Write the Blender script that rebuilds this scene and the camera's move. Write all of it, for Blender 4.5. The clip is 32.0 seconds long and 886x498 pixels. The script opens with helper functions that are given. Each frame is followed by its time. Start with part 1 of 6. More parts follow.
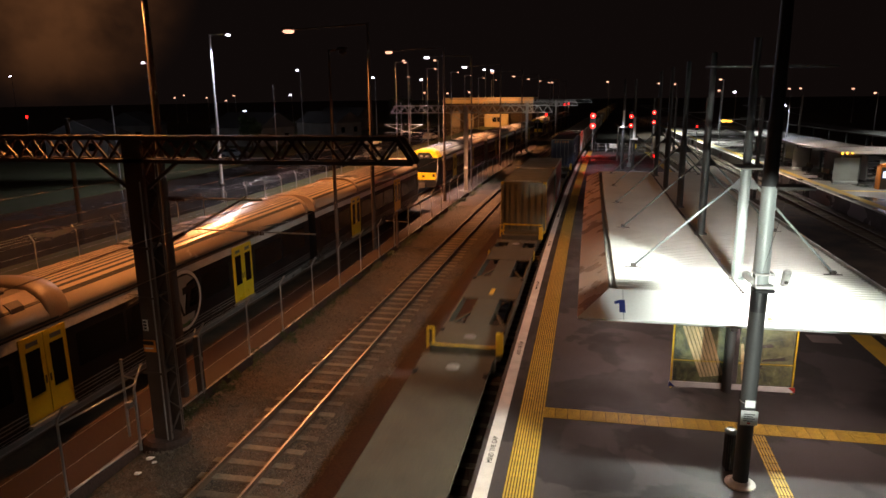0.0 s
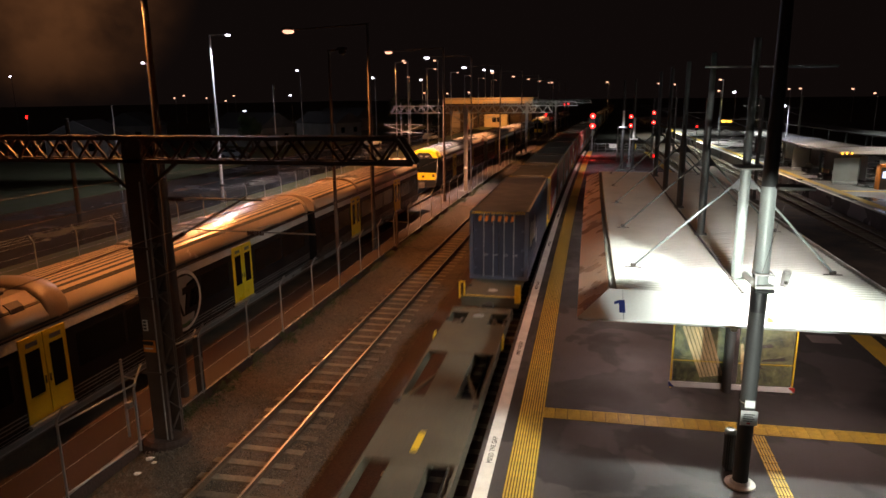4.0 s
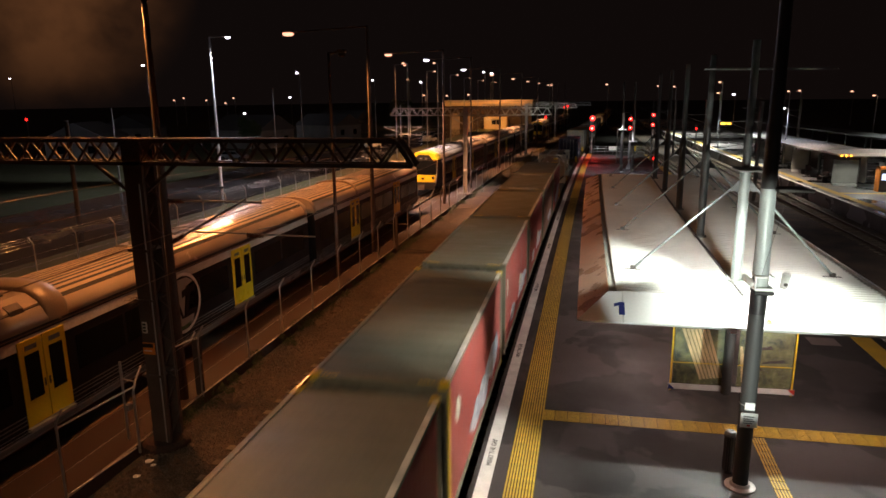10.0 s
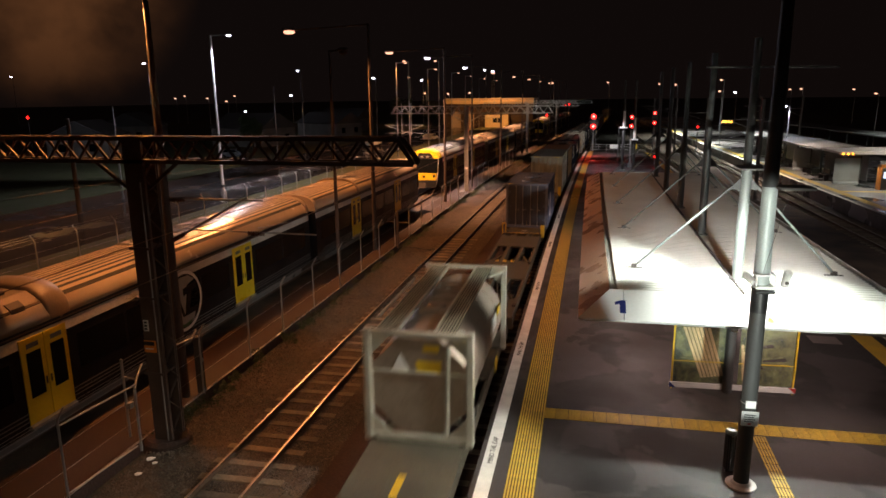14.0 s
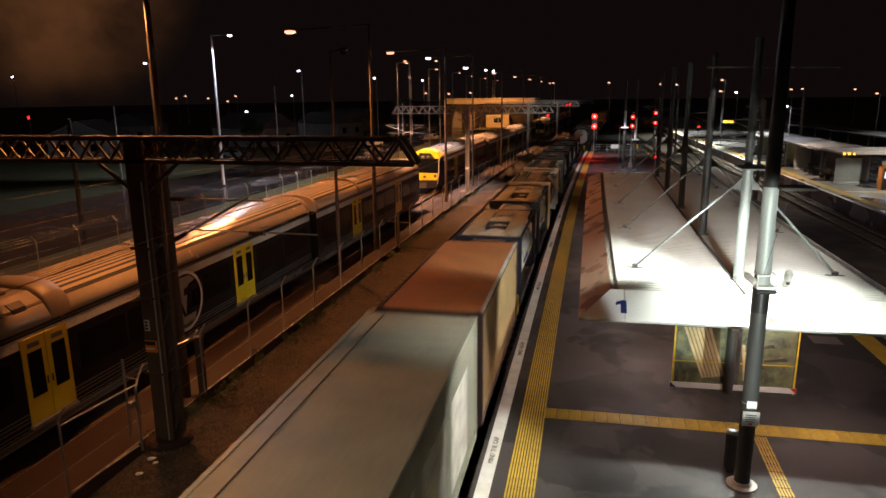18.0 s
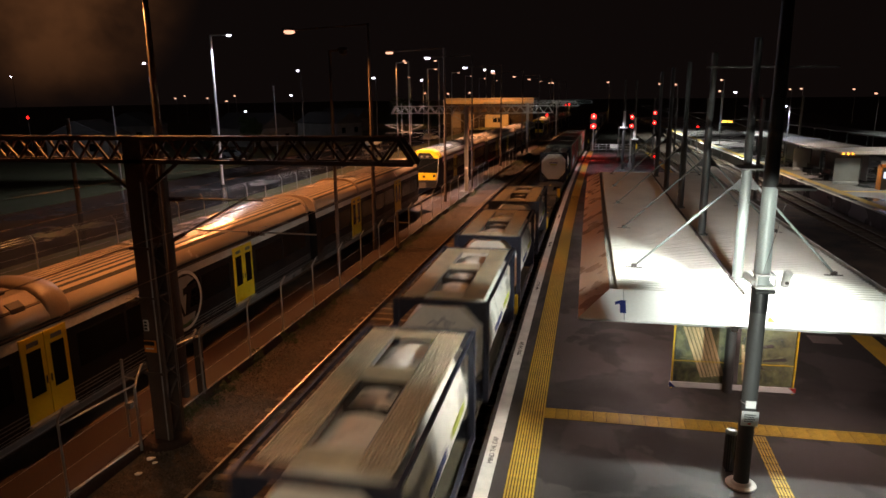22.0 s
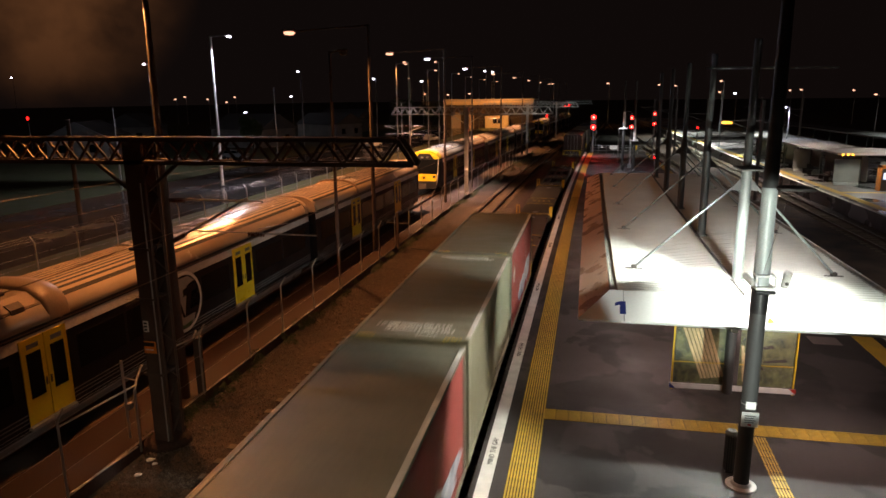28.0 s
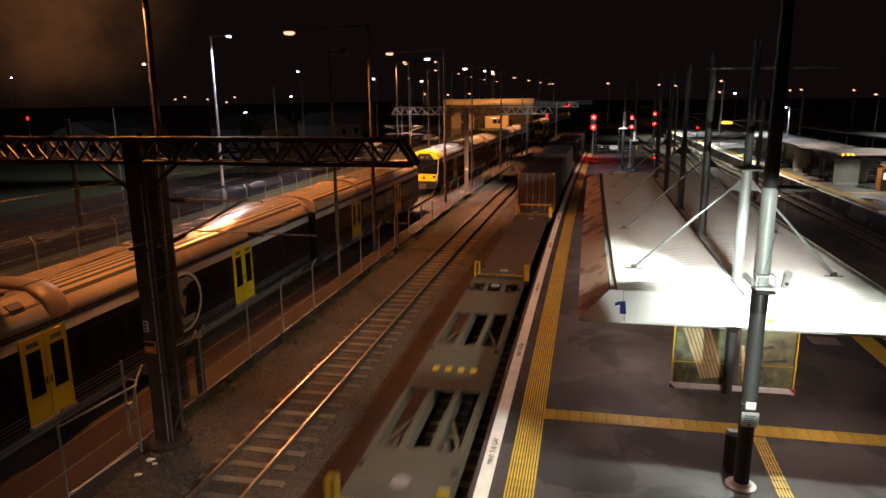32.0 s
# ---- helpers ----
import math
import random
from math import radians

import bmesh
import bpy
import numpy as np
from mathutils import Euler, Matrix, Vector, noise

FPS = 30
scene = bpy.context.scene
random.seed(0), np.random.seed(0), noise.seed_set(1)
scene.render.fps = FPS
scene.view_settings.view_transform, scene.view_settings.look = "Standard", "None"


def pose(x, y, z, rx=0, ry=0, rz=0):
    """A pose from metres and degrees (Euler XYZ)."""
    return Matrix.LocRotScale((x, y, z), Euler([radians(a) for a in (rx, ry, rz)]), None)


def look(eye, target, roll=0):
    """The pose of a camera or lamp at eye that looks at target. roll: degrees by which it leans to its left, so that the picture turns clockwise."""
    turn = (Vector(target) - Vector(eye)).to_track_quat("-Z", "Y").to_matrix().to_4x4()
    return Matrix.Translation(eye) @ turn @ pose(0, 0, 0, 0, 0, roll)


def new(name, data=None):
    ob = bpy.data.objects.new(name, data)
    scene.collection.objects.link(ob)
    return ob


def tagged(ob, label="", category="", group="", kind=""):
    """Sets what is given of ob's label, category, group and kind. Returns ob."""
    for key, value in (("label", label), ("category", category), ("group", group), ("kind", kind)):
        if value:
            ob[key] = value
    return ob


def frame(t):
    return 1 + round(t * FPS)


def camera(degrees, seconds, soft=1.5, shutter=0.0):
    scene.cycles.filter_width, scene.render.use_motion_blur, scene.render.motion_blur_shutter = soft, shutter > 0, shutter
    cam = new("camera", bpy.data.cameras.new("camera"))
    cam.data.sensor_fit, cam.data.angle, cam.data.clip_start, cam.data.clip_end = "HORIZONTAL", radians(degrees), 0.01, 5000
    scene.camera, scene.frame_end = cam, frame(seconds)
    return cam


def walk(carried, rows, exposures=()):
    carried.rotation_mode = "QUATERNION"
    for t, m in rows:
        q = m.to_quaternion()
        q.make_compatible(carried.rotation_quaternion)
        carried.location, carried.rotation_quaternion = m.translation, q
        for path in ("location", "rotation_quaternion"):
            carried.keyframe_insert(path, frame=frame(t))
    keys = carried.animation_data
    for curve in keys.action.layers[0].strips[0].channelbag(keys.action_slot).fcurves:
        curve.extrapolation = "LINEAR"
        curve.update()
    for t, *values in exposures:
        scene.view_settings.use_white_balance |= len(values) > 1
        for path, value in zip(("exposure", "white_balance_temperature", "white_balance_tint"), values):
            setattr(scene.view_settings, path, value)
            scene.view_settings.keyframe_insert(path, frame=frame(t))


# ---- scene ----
# ---------------------------------------------------------------- camera
EYE_Z = 8.32
TILT, TURN, LEAN = 12.776, 11.691, -0.534
cam = camera(67.618, 32.0, soft=1.6, shutter=0.8)
# slow sway of the tripod: seconds, degrees of turn to the left, degrees of lift
SWAY = ((0, -.044, -.122), (1, 0, -.098), (2, 0, -.073), (3, -.059, -.073), (3.5, -.064, -.11), (5.5, -.044, -.04),
        (6, -.059, 0), (7, -.069, .073), (8, -.073, .117), (9, -.088, .152), (9.5, -.1, .152), (10, -.093, .083),
        (11, -.064, .064), (12, 0, -.015), (12.5, 0, -.073), (14.5, 0, -.073), (16.5, .02, -.054), (17, .044, -.068),
        (18, .073, -.073), (20, .068, -.073), (21, .039, -.073), (22, .005, -.083), (23, .034, -.073), (24, .044, -.064),
        (25, .02, 0), (25.5, .015, -.05), (27.5, .005, 0), (28, 0, 0), (28.5, .01, -.06), (29, .005, -.005), (30, .01, 0),
        (31, 0, 0), (32, 0, 0))
walk(cam, [(t, pose(0, 0, EYE_Z, 90 - TILT + up, 0, TURN + left) @ pose(0, 0, 0, 0, 0, LEAN)) for t, left, up in SWAY],
     [(0, 0), (18.2, 0), (19.3, -.18), (24.0, -.18), (24.9, 0), (32, 0)])

# ---------------------------------------------------------------- the bend of the line
BEND = 0.00027


def off(y):
    """Sideways shift of the whole railway at y: straight behind the camera, a gentle curve, straight again."""
    if y <= 0:
        return 0.0
    if y < 110:
        return BEND * y * y
    return BEND * 110 * 110 + 2 * BEND * 110 * (y - 110)


def heading(y):
    return -math.degrees(math.atan(2 * BEND * min(max(y, 0), 110)))


def on_line(x, y, z=0.0, turn=0.0):
    return pose(x + off(y), y, z, 0, 0, heading(y) + turn)


# ---------------------------------------------------------------- world and lights
world = bpy.data.worlds.new("night_sky")
scene.world = world
world.use_nodes = True
# dark sky, a lamp's brown haze painted in over the road side, broken up
wt = world.node_tree
co, dot, ns = wt.nodes.new("ShaderNodeTexCoord"), wt.nodes.new("ShaderNodeVectorMath"), wt.nodes.new("ShaderNodeTexNoise")
dot.operation = "DOT_PRODUCT"
dot.inputs[1].default_value = (-.648, .743, .165)
wt.links.new(co.outputs["Generated"], dot.inputs[0])
wt.links.new(co.outputs["Generated"], ns.inputs["Vector"])
ns.inputs["Scale"].default_value, ns.inputs["Detail"].default_value = 9.0, 5.0
ramp = wt.nodes.new("ShaderNodeMapRange")
ramp.interpolation_type = "SMOOTHSTEP"
ramp.inputs["From Min"].default_value, ramp.inputs["From Max"].default_value = .982, .9995
wt.links.new(dot.outputs["Value"], ramp.inputs["Value"])
mul = wt.nodes.new("ShaderNodeMath")
mul.operation = "MULTIPLY"
wt.links.new(ramp.outputs["Result"], mul.inputs[0])
wisp = wt.nodes.new("ShaderNodeMapRange")
wisp.inputs["From Min"].default_value, wisp.inputs["From Max"].default_value = .36, .66
wt.links.new(ns.outputs["Fac"], wisp.inputs["Value"])
wt.links.new(wisp.outputs["Result"], mul.inputs[1])
mix = wt.nodes.new("ShaderNodeMix")
mix.data_type = "RGBA"
mix.inputs["A"].default_value, mix.inputs["B"].default_value = (.0045, .0028, .0025, 1), (.085, .032, .012, 1)
wt.links.new(mul.outputs["Value"], mix.inputs["Factor"])
wt.links.new(mix.outputs["Result"], wt.nodes["Background"].inputs["Color"])
wt.nodes["Background"].inputs["Strength"].default_value = 1.0

SODIUM = (1.0, 0.36, 0.105)
WARM = (1.0, 0.46, 0.23)
WHITE = (0.93, 1.0, 0.90)
METAL_HALIDE = (0.86, 0.86, 1.0)


def lamp(name, at, to, watts, colour, cone=150, radius=0.12, blend=0.4):
    data = bpy.data.lights.new(name, "SPOT")
    data.energy, data.color, data.spot_size, data.spot_blend, data.shadow_soft_size = watts, colour, radians(cone), blend, radius
    ob = new(name, data)
    ob.matrix_world = look(at, to)
    return ob


# sodium masts beside the stabled trains: y of each mast
ROW_A = (15.9, 34.3, 52.4)
lamp("sodium_light", (-12.05, 15.9, 10.97), (-12.05, 16.2, 0), 3700, SODIUM, 164, .25, .3)
lamp("sodium_light", (-15.9 + off(34.3), 34.3, 11.62), (-16.2 + off(34.3), 34.8, 0), 7500, SODIUM, 150, .3, .35)
lamp("sodium_light", (-15.9 + off(52.4), 52.4, 11.62), (-15.4 + off(52.4), 52.8, 0), 21000, WARM, 106, .3, .5)
# unseen lamp added behind the camera, brightens the near left
lamp("sodium_light", (-15.9, -3.0, 11.62), (-15.9, -2, 0), 350, SODIUM, 156, .12, .5)
for y in (81.9, 110.0, 150.0):
    lamp("sodium_light", (-15.9 + off(y), y, 11.62), (-19.5 + off(y), y, 0), 19000, WARM, 112, .2, .4)
lamp("halide_light", (-14.3, 63.3, 11.7), (-18.2, 62, 0), 13000, (1.0, .78, .74), 110, .2, .4)
for y in (96.5, 119.0):
    lamp("sodium_light", (-25.2, y, 13.05), (-25.2, y, 0), 2600, SODIUM, 150, .15)
lamp("sodium_light", (-24.0, 184, 11.0), (-25, 200, 3), 12000, (1.0, .42, .12), 150, .2)
# flood lamps under the plates on the canopy poles
lamp("flood_light", (3.8, 12.75, 6.6), (4.2, 18.2, 3.6), 3700, (1.0, .97, .9), 56, .3, .9)
lamp("flood_light", (3.9, 16.42, 6.58), (4.2, 15.8, 3.4), 3300, WHITE, 98, .15, .8)
lamp("flood_light", (3.3, 12.15, 6.6), (-2.2, 12.4, 1.7), 2800, (1.0, .97, .86), 48, .1, .8)
lamp("flood_light", (3.6, 16.2, 6.58), (-3.2, 21.5, .6), 2600, WHITE, 62, .15, .6)
# lamps under the canopy
for x, y in ((1.9, 18.0), (5.6, 15.6), (2.0, 25.0), (5.9, 25.0), (1.6, 32.0), (1.8, 40.5)):
    lamp("soffit_light", (x, y, 3.28), (x, y, 0), 300, (1.0, .74, .64), 168, .25)
# added spot without a head, brightens the stabled train's near side
lamp("flood_light", (2.9, 12.3, 6.6), (-12.8, 18.0, 1.8), 200, (1.0, .97, .86), 46, .1, .7)
# spot added under the footbridge deck with no lamp there, brightens the canopy end
lamp("unseen_fill", (3.0, .3, 4.4), (3.2, 14.4, 4.6), 9500, WHITE, 22, .1, .3)
# added dim spots, no lamps known, under the footbridge roof above stairs and tracks
lamp("unseen_fill", (5.0, -1.0, 9.6), (3.6, 13.5, 0), 120, (1.0, .96, .9), 70, .5, 1.0)
lamp("unseen_fill", (-1.5, -.6, 9.6), (-3.8, 7.6, 3.2), 1500, (1.0, .8, .56), 54, .4, 1.0)
# red signal beams along the line
lamp("signal_light", (1.75, 97.6, 5.2), (1.5, 40, 2), 520, (1, .03, .02), 100, .12)
# halide lamp of the car park, lamps of the far platforms
lamp("halide_light", (-34.6, 62.0, 14.2), (-30, 52, 0), 5500, METAL_HALIDE, 150, .15)
lamp("halide_light", (-49.2, 70, 12.2), (-56, 84, 0), 2600, METAL_HALIDE, 150, .15)
lamp("halide_light", (-79.4, 149, 5.4), (-76, 150, 0), 1200, METAL_HALIDE, 150, .15)
# three spots apart from any lamp, added to brighten the platform end
lamp("platform_light", (3.0, 71, 6.4), (3.8, 73, 0), 1000, (.96, .93, 1.0), 96, .2)
lamp("platform_light", (4.2, 90.5, 5.6), (4.0, 95, 1), 800, (1, .95, .92), 150, .2)
lamp("platform_light", (4.9, 62, 6.4), (4.6, 61, 0), 400, (1, .86, .82), 90, .2)
# one spot out of view, added to brighten the right-hand tracks
lamp("platform_light", (20.6, 28.5, 5.8), (15.5, 36, 0), 900, (1.0, .9, .86), 140, .2)
lamp("platform_light", (19.9, 70, 5.8), (20.6, 70, 0), 2000, (1.0, .80, .64), 150, .2)
lamp("platform_light", (20.0, 90, 5.8), (20.6, 90, 0), 5000, WHITE, 150, .2)
lamp("platform_light", (20.2, 116, 5.8), (20.6, 116, 0), 9000, WHITE, 150, .2)
lamp("platform_light", (20.4, 150, 6.5), (20.6, 150, 0), 9000, WHITE, 150, .2)
lamp("platform_light", (23.2, 60.5, 3.4), (23.2, 60.5, 0), 220, WHITE)
# one more added spot out of view, for the short canopy's edge
lamp("platform_light", (27.5, 57, 7.6), (24.5, 61, 2), 2000, (1.0, .85, .72))
lamp("platform_light", (21.8, 79.6, 6.9), (21.6, 78, 0), 1100, METAL_HALIDE)
lamp("platform_light", (33.0, 78, 7.5), (33.0, 78, 0), 900, WHITE)


# ---------------------------------------------------------------- materials
def mat(name, colour, rough=.6, metal=0.0, var=.25, scale=3.0, fine=40.0, bump=.15, tint=None, random_part=0.0, spec=.5,
        rough_var=.12, coat=0.0, stretch=None, damp=None):
    """A painted or natural surface: two scales of colour change, uneven gloss and fine relief."""
    m = bpy.data.materials.new(name)
    m.use_nodes = True
    nt = m.node_tree
    n, link = nt.nodes, nt.links
    b = n["Principled BSDF"]
    co = n.new("ShaderNodeTexCoord")
    big, small = n.new("ShaderNodeTexNoise"), n.new("ShaderNodeTexNoise")
    big.inputs["Scale"].default_value, big.inputs["Detail"].default_value = scale, 5
    small.inputs["Scale"].default_value, small.inputs["Detail"].default_value = fine, 4
    if stretch:
        mp = n.new("ShaderNodeMapping")
        mp.inputs["Scale"].default_value = stretch
        link.new(co.outputs["Object"], mp.inputs["Vector"])
        link.new(mp.outputs[0], big.inputs["Vector"])
    else:
        link.new(co.outputs["Object"], big.inputs["Vector"])
    link.new(co.outputs["Object"], small.inputs["Vector"])
    add = n.new("ShaderNodeMath")
    add.operation = "MULTIPLY_ADD"
    link.new(small.outputs["Fac"], add.inputs[0])
    add.inputs[1].default_value = .6
    link.new(big.outputs["Fac"], add.inputs[2])
    ramp = n.new("ShaderNodeValToRGB")
    lo = [c * (1 - var) for c in colour]
    hi = [min(1, c * (1 + var)) for c in colour]
    if tint:
        lo = [c * (1 - .5 * var) for c in tint]
    ramp.color_ramp.elements[0].position, ramp.color_ramp.elements[1].position = .55, 1.05
    ramp.color_ramp.elements[0].color, ramp.color_ramp.elements[1].color = (*lo, 1), (*hi, 1)
    link.new(add.outputs[0], ramp.inputs["Fac"])
    out = ramp.outputs["Color"]
    if damp:
        # pale dried patches with soft uneven borders on a darker damp ground
        pn, pr, pm = n.new("ShaderNodeTexNoise"), n.new("ShaderNodeMapRange"), n.new("ShaderNodeMix")
        pn.inputs["Scale"].default_value, pn.inputs["Detail"].default_value, pn.inputs["Distortion"].default_value = damp[0], 6, .4
        link.new(mp.outputs[0] if stretch else co.outputs["Object"], pn.inputs["Vector"])
        pr.inputs["From Min"].default_value, pr.inputs["From Max"].default_value = .5, .535
        pr.inputs["To Min"].default_value, pr.inputs["To Max"].default_value = damp[2], damp[1]
        link.new(pn.outputs["Fac"], pr.inputs["Value"])
        pm.data_type, pm.blend_type = "RGBA", "MULTIPLY"
        pm.inputs["Factor"].default_value = 1
        link.new(out, pm.inputs["A"])
        link.new(pr.outputs["Result"], pm.inputs["B"])
        out = pm.outputs["Result"]
    if random_part:
        info = n.new("ShaderNodeObjectInfo")
        hsv = n.new("ShaderNodeHueSaturation")
        span = n.new("ShaderNodeMapRange")
        span.inputs["To Min"].default_value, span.inputs["To Max"].default_value = 1 - random_part, 1 + random_part
        link.new(info.outputs["Random"], span.inputs["Value"])
        link.new(span.outputs[0], hsv.inputs["Value"])
        link.new(out, hsv.inputs["Color"])
        out = hsv.outputs["Color"]
    link.new(out, b.inputs["Base Color"])
    rr = n.new("ShaderNodeMapRange")
    rr.inputs["From Min"].default_value, rr.inputs["From Max"].default_value = .3, .7
    rr.inputs["To Min"].default_value, rr.inputs["To Max"].default_value = max(.03, rough - rough_var), min(1, rough + rough_var)
    link.new(big.outputs["Fac"], rr.inputs["Value"])
    link.new(rr.outputs[0], b.inputs["Roughness"])
    b.inputs["Metallic"].default_value = metal
    b.inputs["Specular IOR Level"].default_value = spec
    b.inputs["Coat Weight"].default_value = coat
    if bump:
        bp = n.new("ShaderNodeBump")
        bp.inputs["Strength"].default_value, bp.inputs["Distance"].default_value = bump, .02
        link.new(small.outputs["Fac"], bp.inputs["Height"])
        link.new(bp.outputs[0], b.inputs["Normal"])
    return m


def glow(name, colour, strength):
    m = bpy.data.materials.new(name)
    m.use_nodes = True
    b = m.node_tree.nodes["Principled BSDF"]
    b.inputs["Base Color"].default_value = (*colour, 1)
    b.inputs["Emission Color"].default_value = (*colour, 1)
    b.inputs["Emission Strength"].default_value = strength
    return m


def glass(name, colour=(.02, .025, .03), rough=.06, alpha=1.0, spec=.5):
    m = bpy.data.materials.new(name)
    m.use_nodes = True
    b = m.node_tree.nodes["Principled BSDF"]
    b.inputs["Base Color"].default_value = (*colour, 1)
    b.inputs["Roughness"].default_value = rough
    b.inputs["Specular IOR Level"].default_value = spec
    b.inputs["Alpha"].default_value = alpha
    return m


M_BALLAST = mat("ballast", (.062, .042, .029), .9, var=.85, scale=.7, fine=26, bump=1.0)
M_STONE = mat("ballast_stone", (.10, .08, .062), .85, var=.5, scale=5, fine=30, bump=.3)
M_SOIL = mat("oily_soil", (.046, .025, .019), .9, var=.5, scale=.6, fine=18, bump=.9)
M_GROUND = mat("rough_ground", (.06, .055, .045), .95, var=.5, scale=.15, fine=9, bump=.6)
M_GRASS = mat("grass", (.045, .055, .022), .9, var=.5, scale=.6, fine=30, bump=.3, tint=(.09, .08, .035))
M_ROAD = mat("wet_road", (.035, .035, .036), .16, var=.45, scale=.16, fine=30, bump=.06, rough_var=.17)
M_ASPHALT = mat("platform_asphalt", (.052, .044, .043), .8, var=.35, scale=.5, fine=55, bump=.25, rough_var=.3, damp=(.55, 1.0, .5))
M_ASPHALT_NEW = mat("smooth_asphalt", (.05, .048, .05), .6, var=.35, scale=.6, fine=60, bump=.2, rough_var=.25)
M_PATH = mat("brown_path", (.034, .018, .013), .85, var=.35, scale=.5, fine=25, bump=.4)
M_CONCRETE = mat("concrete", (.11, .10, .088), .8, var=.3, scale=1.2, fine=35, bump=.3)
M_PATCH = mat("service_cover", (.16, .13, .12), .8, var=.3, scale=2, fine=30, bump=.2)
M_EDGE = mat("white_edge_paint", (.72, .71, .68), .55, var=.18, scale=2, fine=30, bump=.15)
M_YELLOW = mat("tactile_yellow", (.58, .38, .05), .5, var=.22, scale=1.5, fine=30, bump=.15, random_part=.1)
M_TILEBASE = mat("dark_tile_base", (.10, .06, .02), .8, var=.3, scale=3, fine=30, bump=.2)
M_RAIL = mat("rail_steel_side", (.10, .065, .045), .75, .3, var=.3, scale=3, fine=40, bump=.2)
M_RAILTOP = mat("polished_rail", (.40, .37, .35), .42, 1.0, var=.1, scale=1, fine=30, bump=.02)
M_SLEEPER = mat("sleeper", (.15, .118, .085), .85, var=.4, scale=4, fine=25, bump=.5, random_part=.25)
M_GALV = mat("galvanised_steel", (.42, .43, .44), .42, .7, var=.15, scale=5, fine=40, bump=.08)
M_POLE = mat("grey_painted_steel", (.13, .145, .14), .5, .1, var=.14, scale=2, fine=40, bump=.05)
M_MASTDARK = mat("dark_steel", (.07, .06, .055), .55, .3, var=.25, scale=2, fine=30, bump=.15)
M_MAST = mat("weathered_mast_steel", (.10, .075, .065), .6, .3, var=.3, scale=1.5, fine=30, bump=.2)
M_WIRE = mat("contact_wire", (.25, .17, .12), .4, .8, var=.1, scale=3, fine=20, bump=0)
M_ROOFWHITE = mat("white_roof_sheet", (.62, .62, .58), .42, 0, var=.1, scale=.8, fine=25, bump=.06)
M_BROWNFASCIA = mat("brown_fascia_sheet", (.42, .27, .19), .3, 0, var=.3, scale=1.1, fine=16, bump=.06)
M_FASCIA = mat("white_fascia", (.78, .78, .77), .38, 0, var=.06, scale=.6, fine=20, bump=.04)
M_SOFFIT = mat("canopy_soffit", (.5, .5, .5), .6, var=.1)
M_NAVY = mat("navy_paint", (.02, .03, .16), .5, var=.1)
M_BLACK = mat("black_paint", (.012, .012, .013), .45, var=.3, scale=2, fine=20, bump=.05)
M_BLACKMARK = mat("black_marking", (.02, .02, .02), .7, var=.3)
M_WHITE = mat("white_paint", (.78, .78, .76), .5, var=.12)
M_RED = mat("red_paint", (.55, .05, .04), .5, var=.15)
M_ORANGE = mat("orange_label", (.75, .26, .04), .55, var=.12)
M_YPAINT = mat("yellow_paint", (.68, .46, .03), .45, var=.15)
M_EMU_ROOF = mat("train_roof_grey", (.52, .42, .31), .25, .1, var=.05, scale=1.2, fine=20, bump=.02, rough_var=.03)
M_HOOP = mat("matt_roof_hoop", (.25, .19, .14), .5, .1, var=.12, scale=1.2, fine=20, bump=.03)
# near-black colour that stands in for shade between ribs
M_GROOVE = mat("groove_shade", (.03, .025, .02), .7, 0, var=.3, scale=2, fine=20, bump=.05)
M_EMU_PANEL = mat("smooth_roof_panel", (.40, .38, .36), .27, .3, var=.25, scale=1.5, fine=14, bump=.1)
M_EMU_BLACK = mat("train_side_black", (.009, .009, .011), .5, 0, var=.3, scale=.8, fine=12, bump=.02, spec=.18)
M_BAND = mat("dull_white_band", (.5, .49, .47), .5, 0, var=.25, scale=1.2, fine=14, bump=.03)
M_FARASPHALT = mat("pale_damp_asphalt", (.13, .12, .12), .3, var=.6, scale=.25, fine=20, bump=.1, rough_var=.3)
M_EMU_GREY = mat("train_side_grey", (.13, .135, .14), .35, 0, var=.2, scale=.8, fine=12, bump=.02)
M_EMU_YELLOW = mat("train_door_yellow", (.70, .52, .02), .35, 0, var=.1, scale=1, fine=15, bump=.03)
M_GLASS = glass("dark_window_glass", (.006, .007, .008), .2, 1.0, .1)
M_CLEAR = glass("clear_glass", (.5, .6, .6), .05, .05)
M_DECK = mat("wagon_deck_grey", (.082, .074, .052), .7, .1, var=.35, scale=1.3, fine=22, bump=.25)
M_DECK_STREAK = mat("streaked_wagon_deck", (.12, .105, .072), .7, .1, var=.3, scale=1.6, fine=22, bump=.25, stretch=(1.5, .25, 1), damp=(1.25, 1.0, .42))
M_DECK_BROWN = mat("wagon_deck_brown", (.065, .045, .034), .75, .1, var=.35, scale=1.3, fine=22, bump=.25)
M_BOGIE = mat("bogie_dirt", (.04, .033, .028), .8, .2, var=.4, scale=3, fine=25, bump=.3)
M_WHEEL = mat("wheel_steel", (.16, .13, .11), .45, .8, var=.2)
M_SODIUM = glow("sodium_lens", (1.0, .47, .30), 1.9)
M_HALIDE = glow("halide_lens", (.88, .80, 1.0), 6)
M_WHITELENS = glow("white_lens", (1, .98, .92), 8)
M_REDLENS = glow("red_lens", (1.0, .012, .01), 5)
M_REDCORE = glow("red_lamp_core", (1.0, .30, .24), 6)
M_ORANGELENS = glow("orange_lens", (1.0, .42, .04), 6)


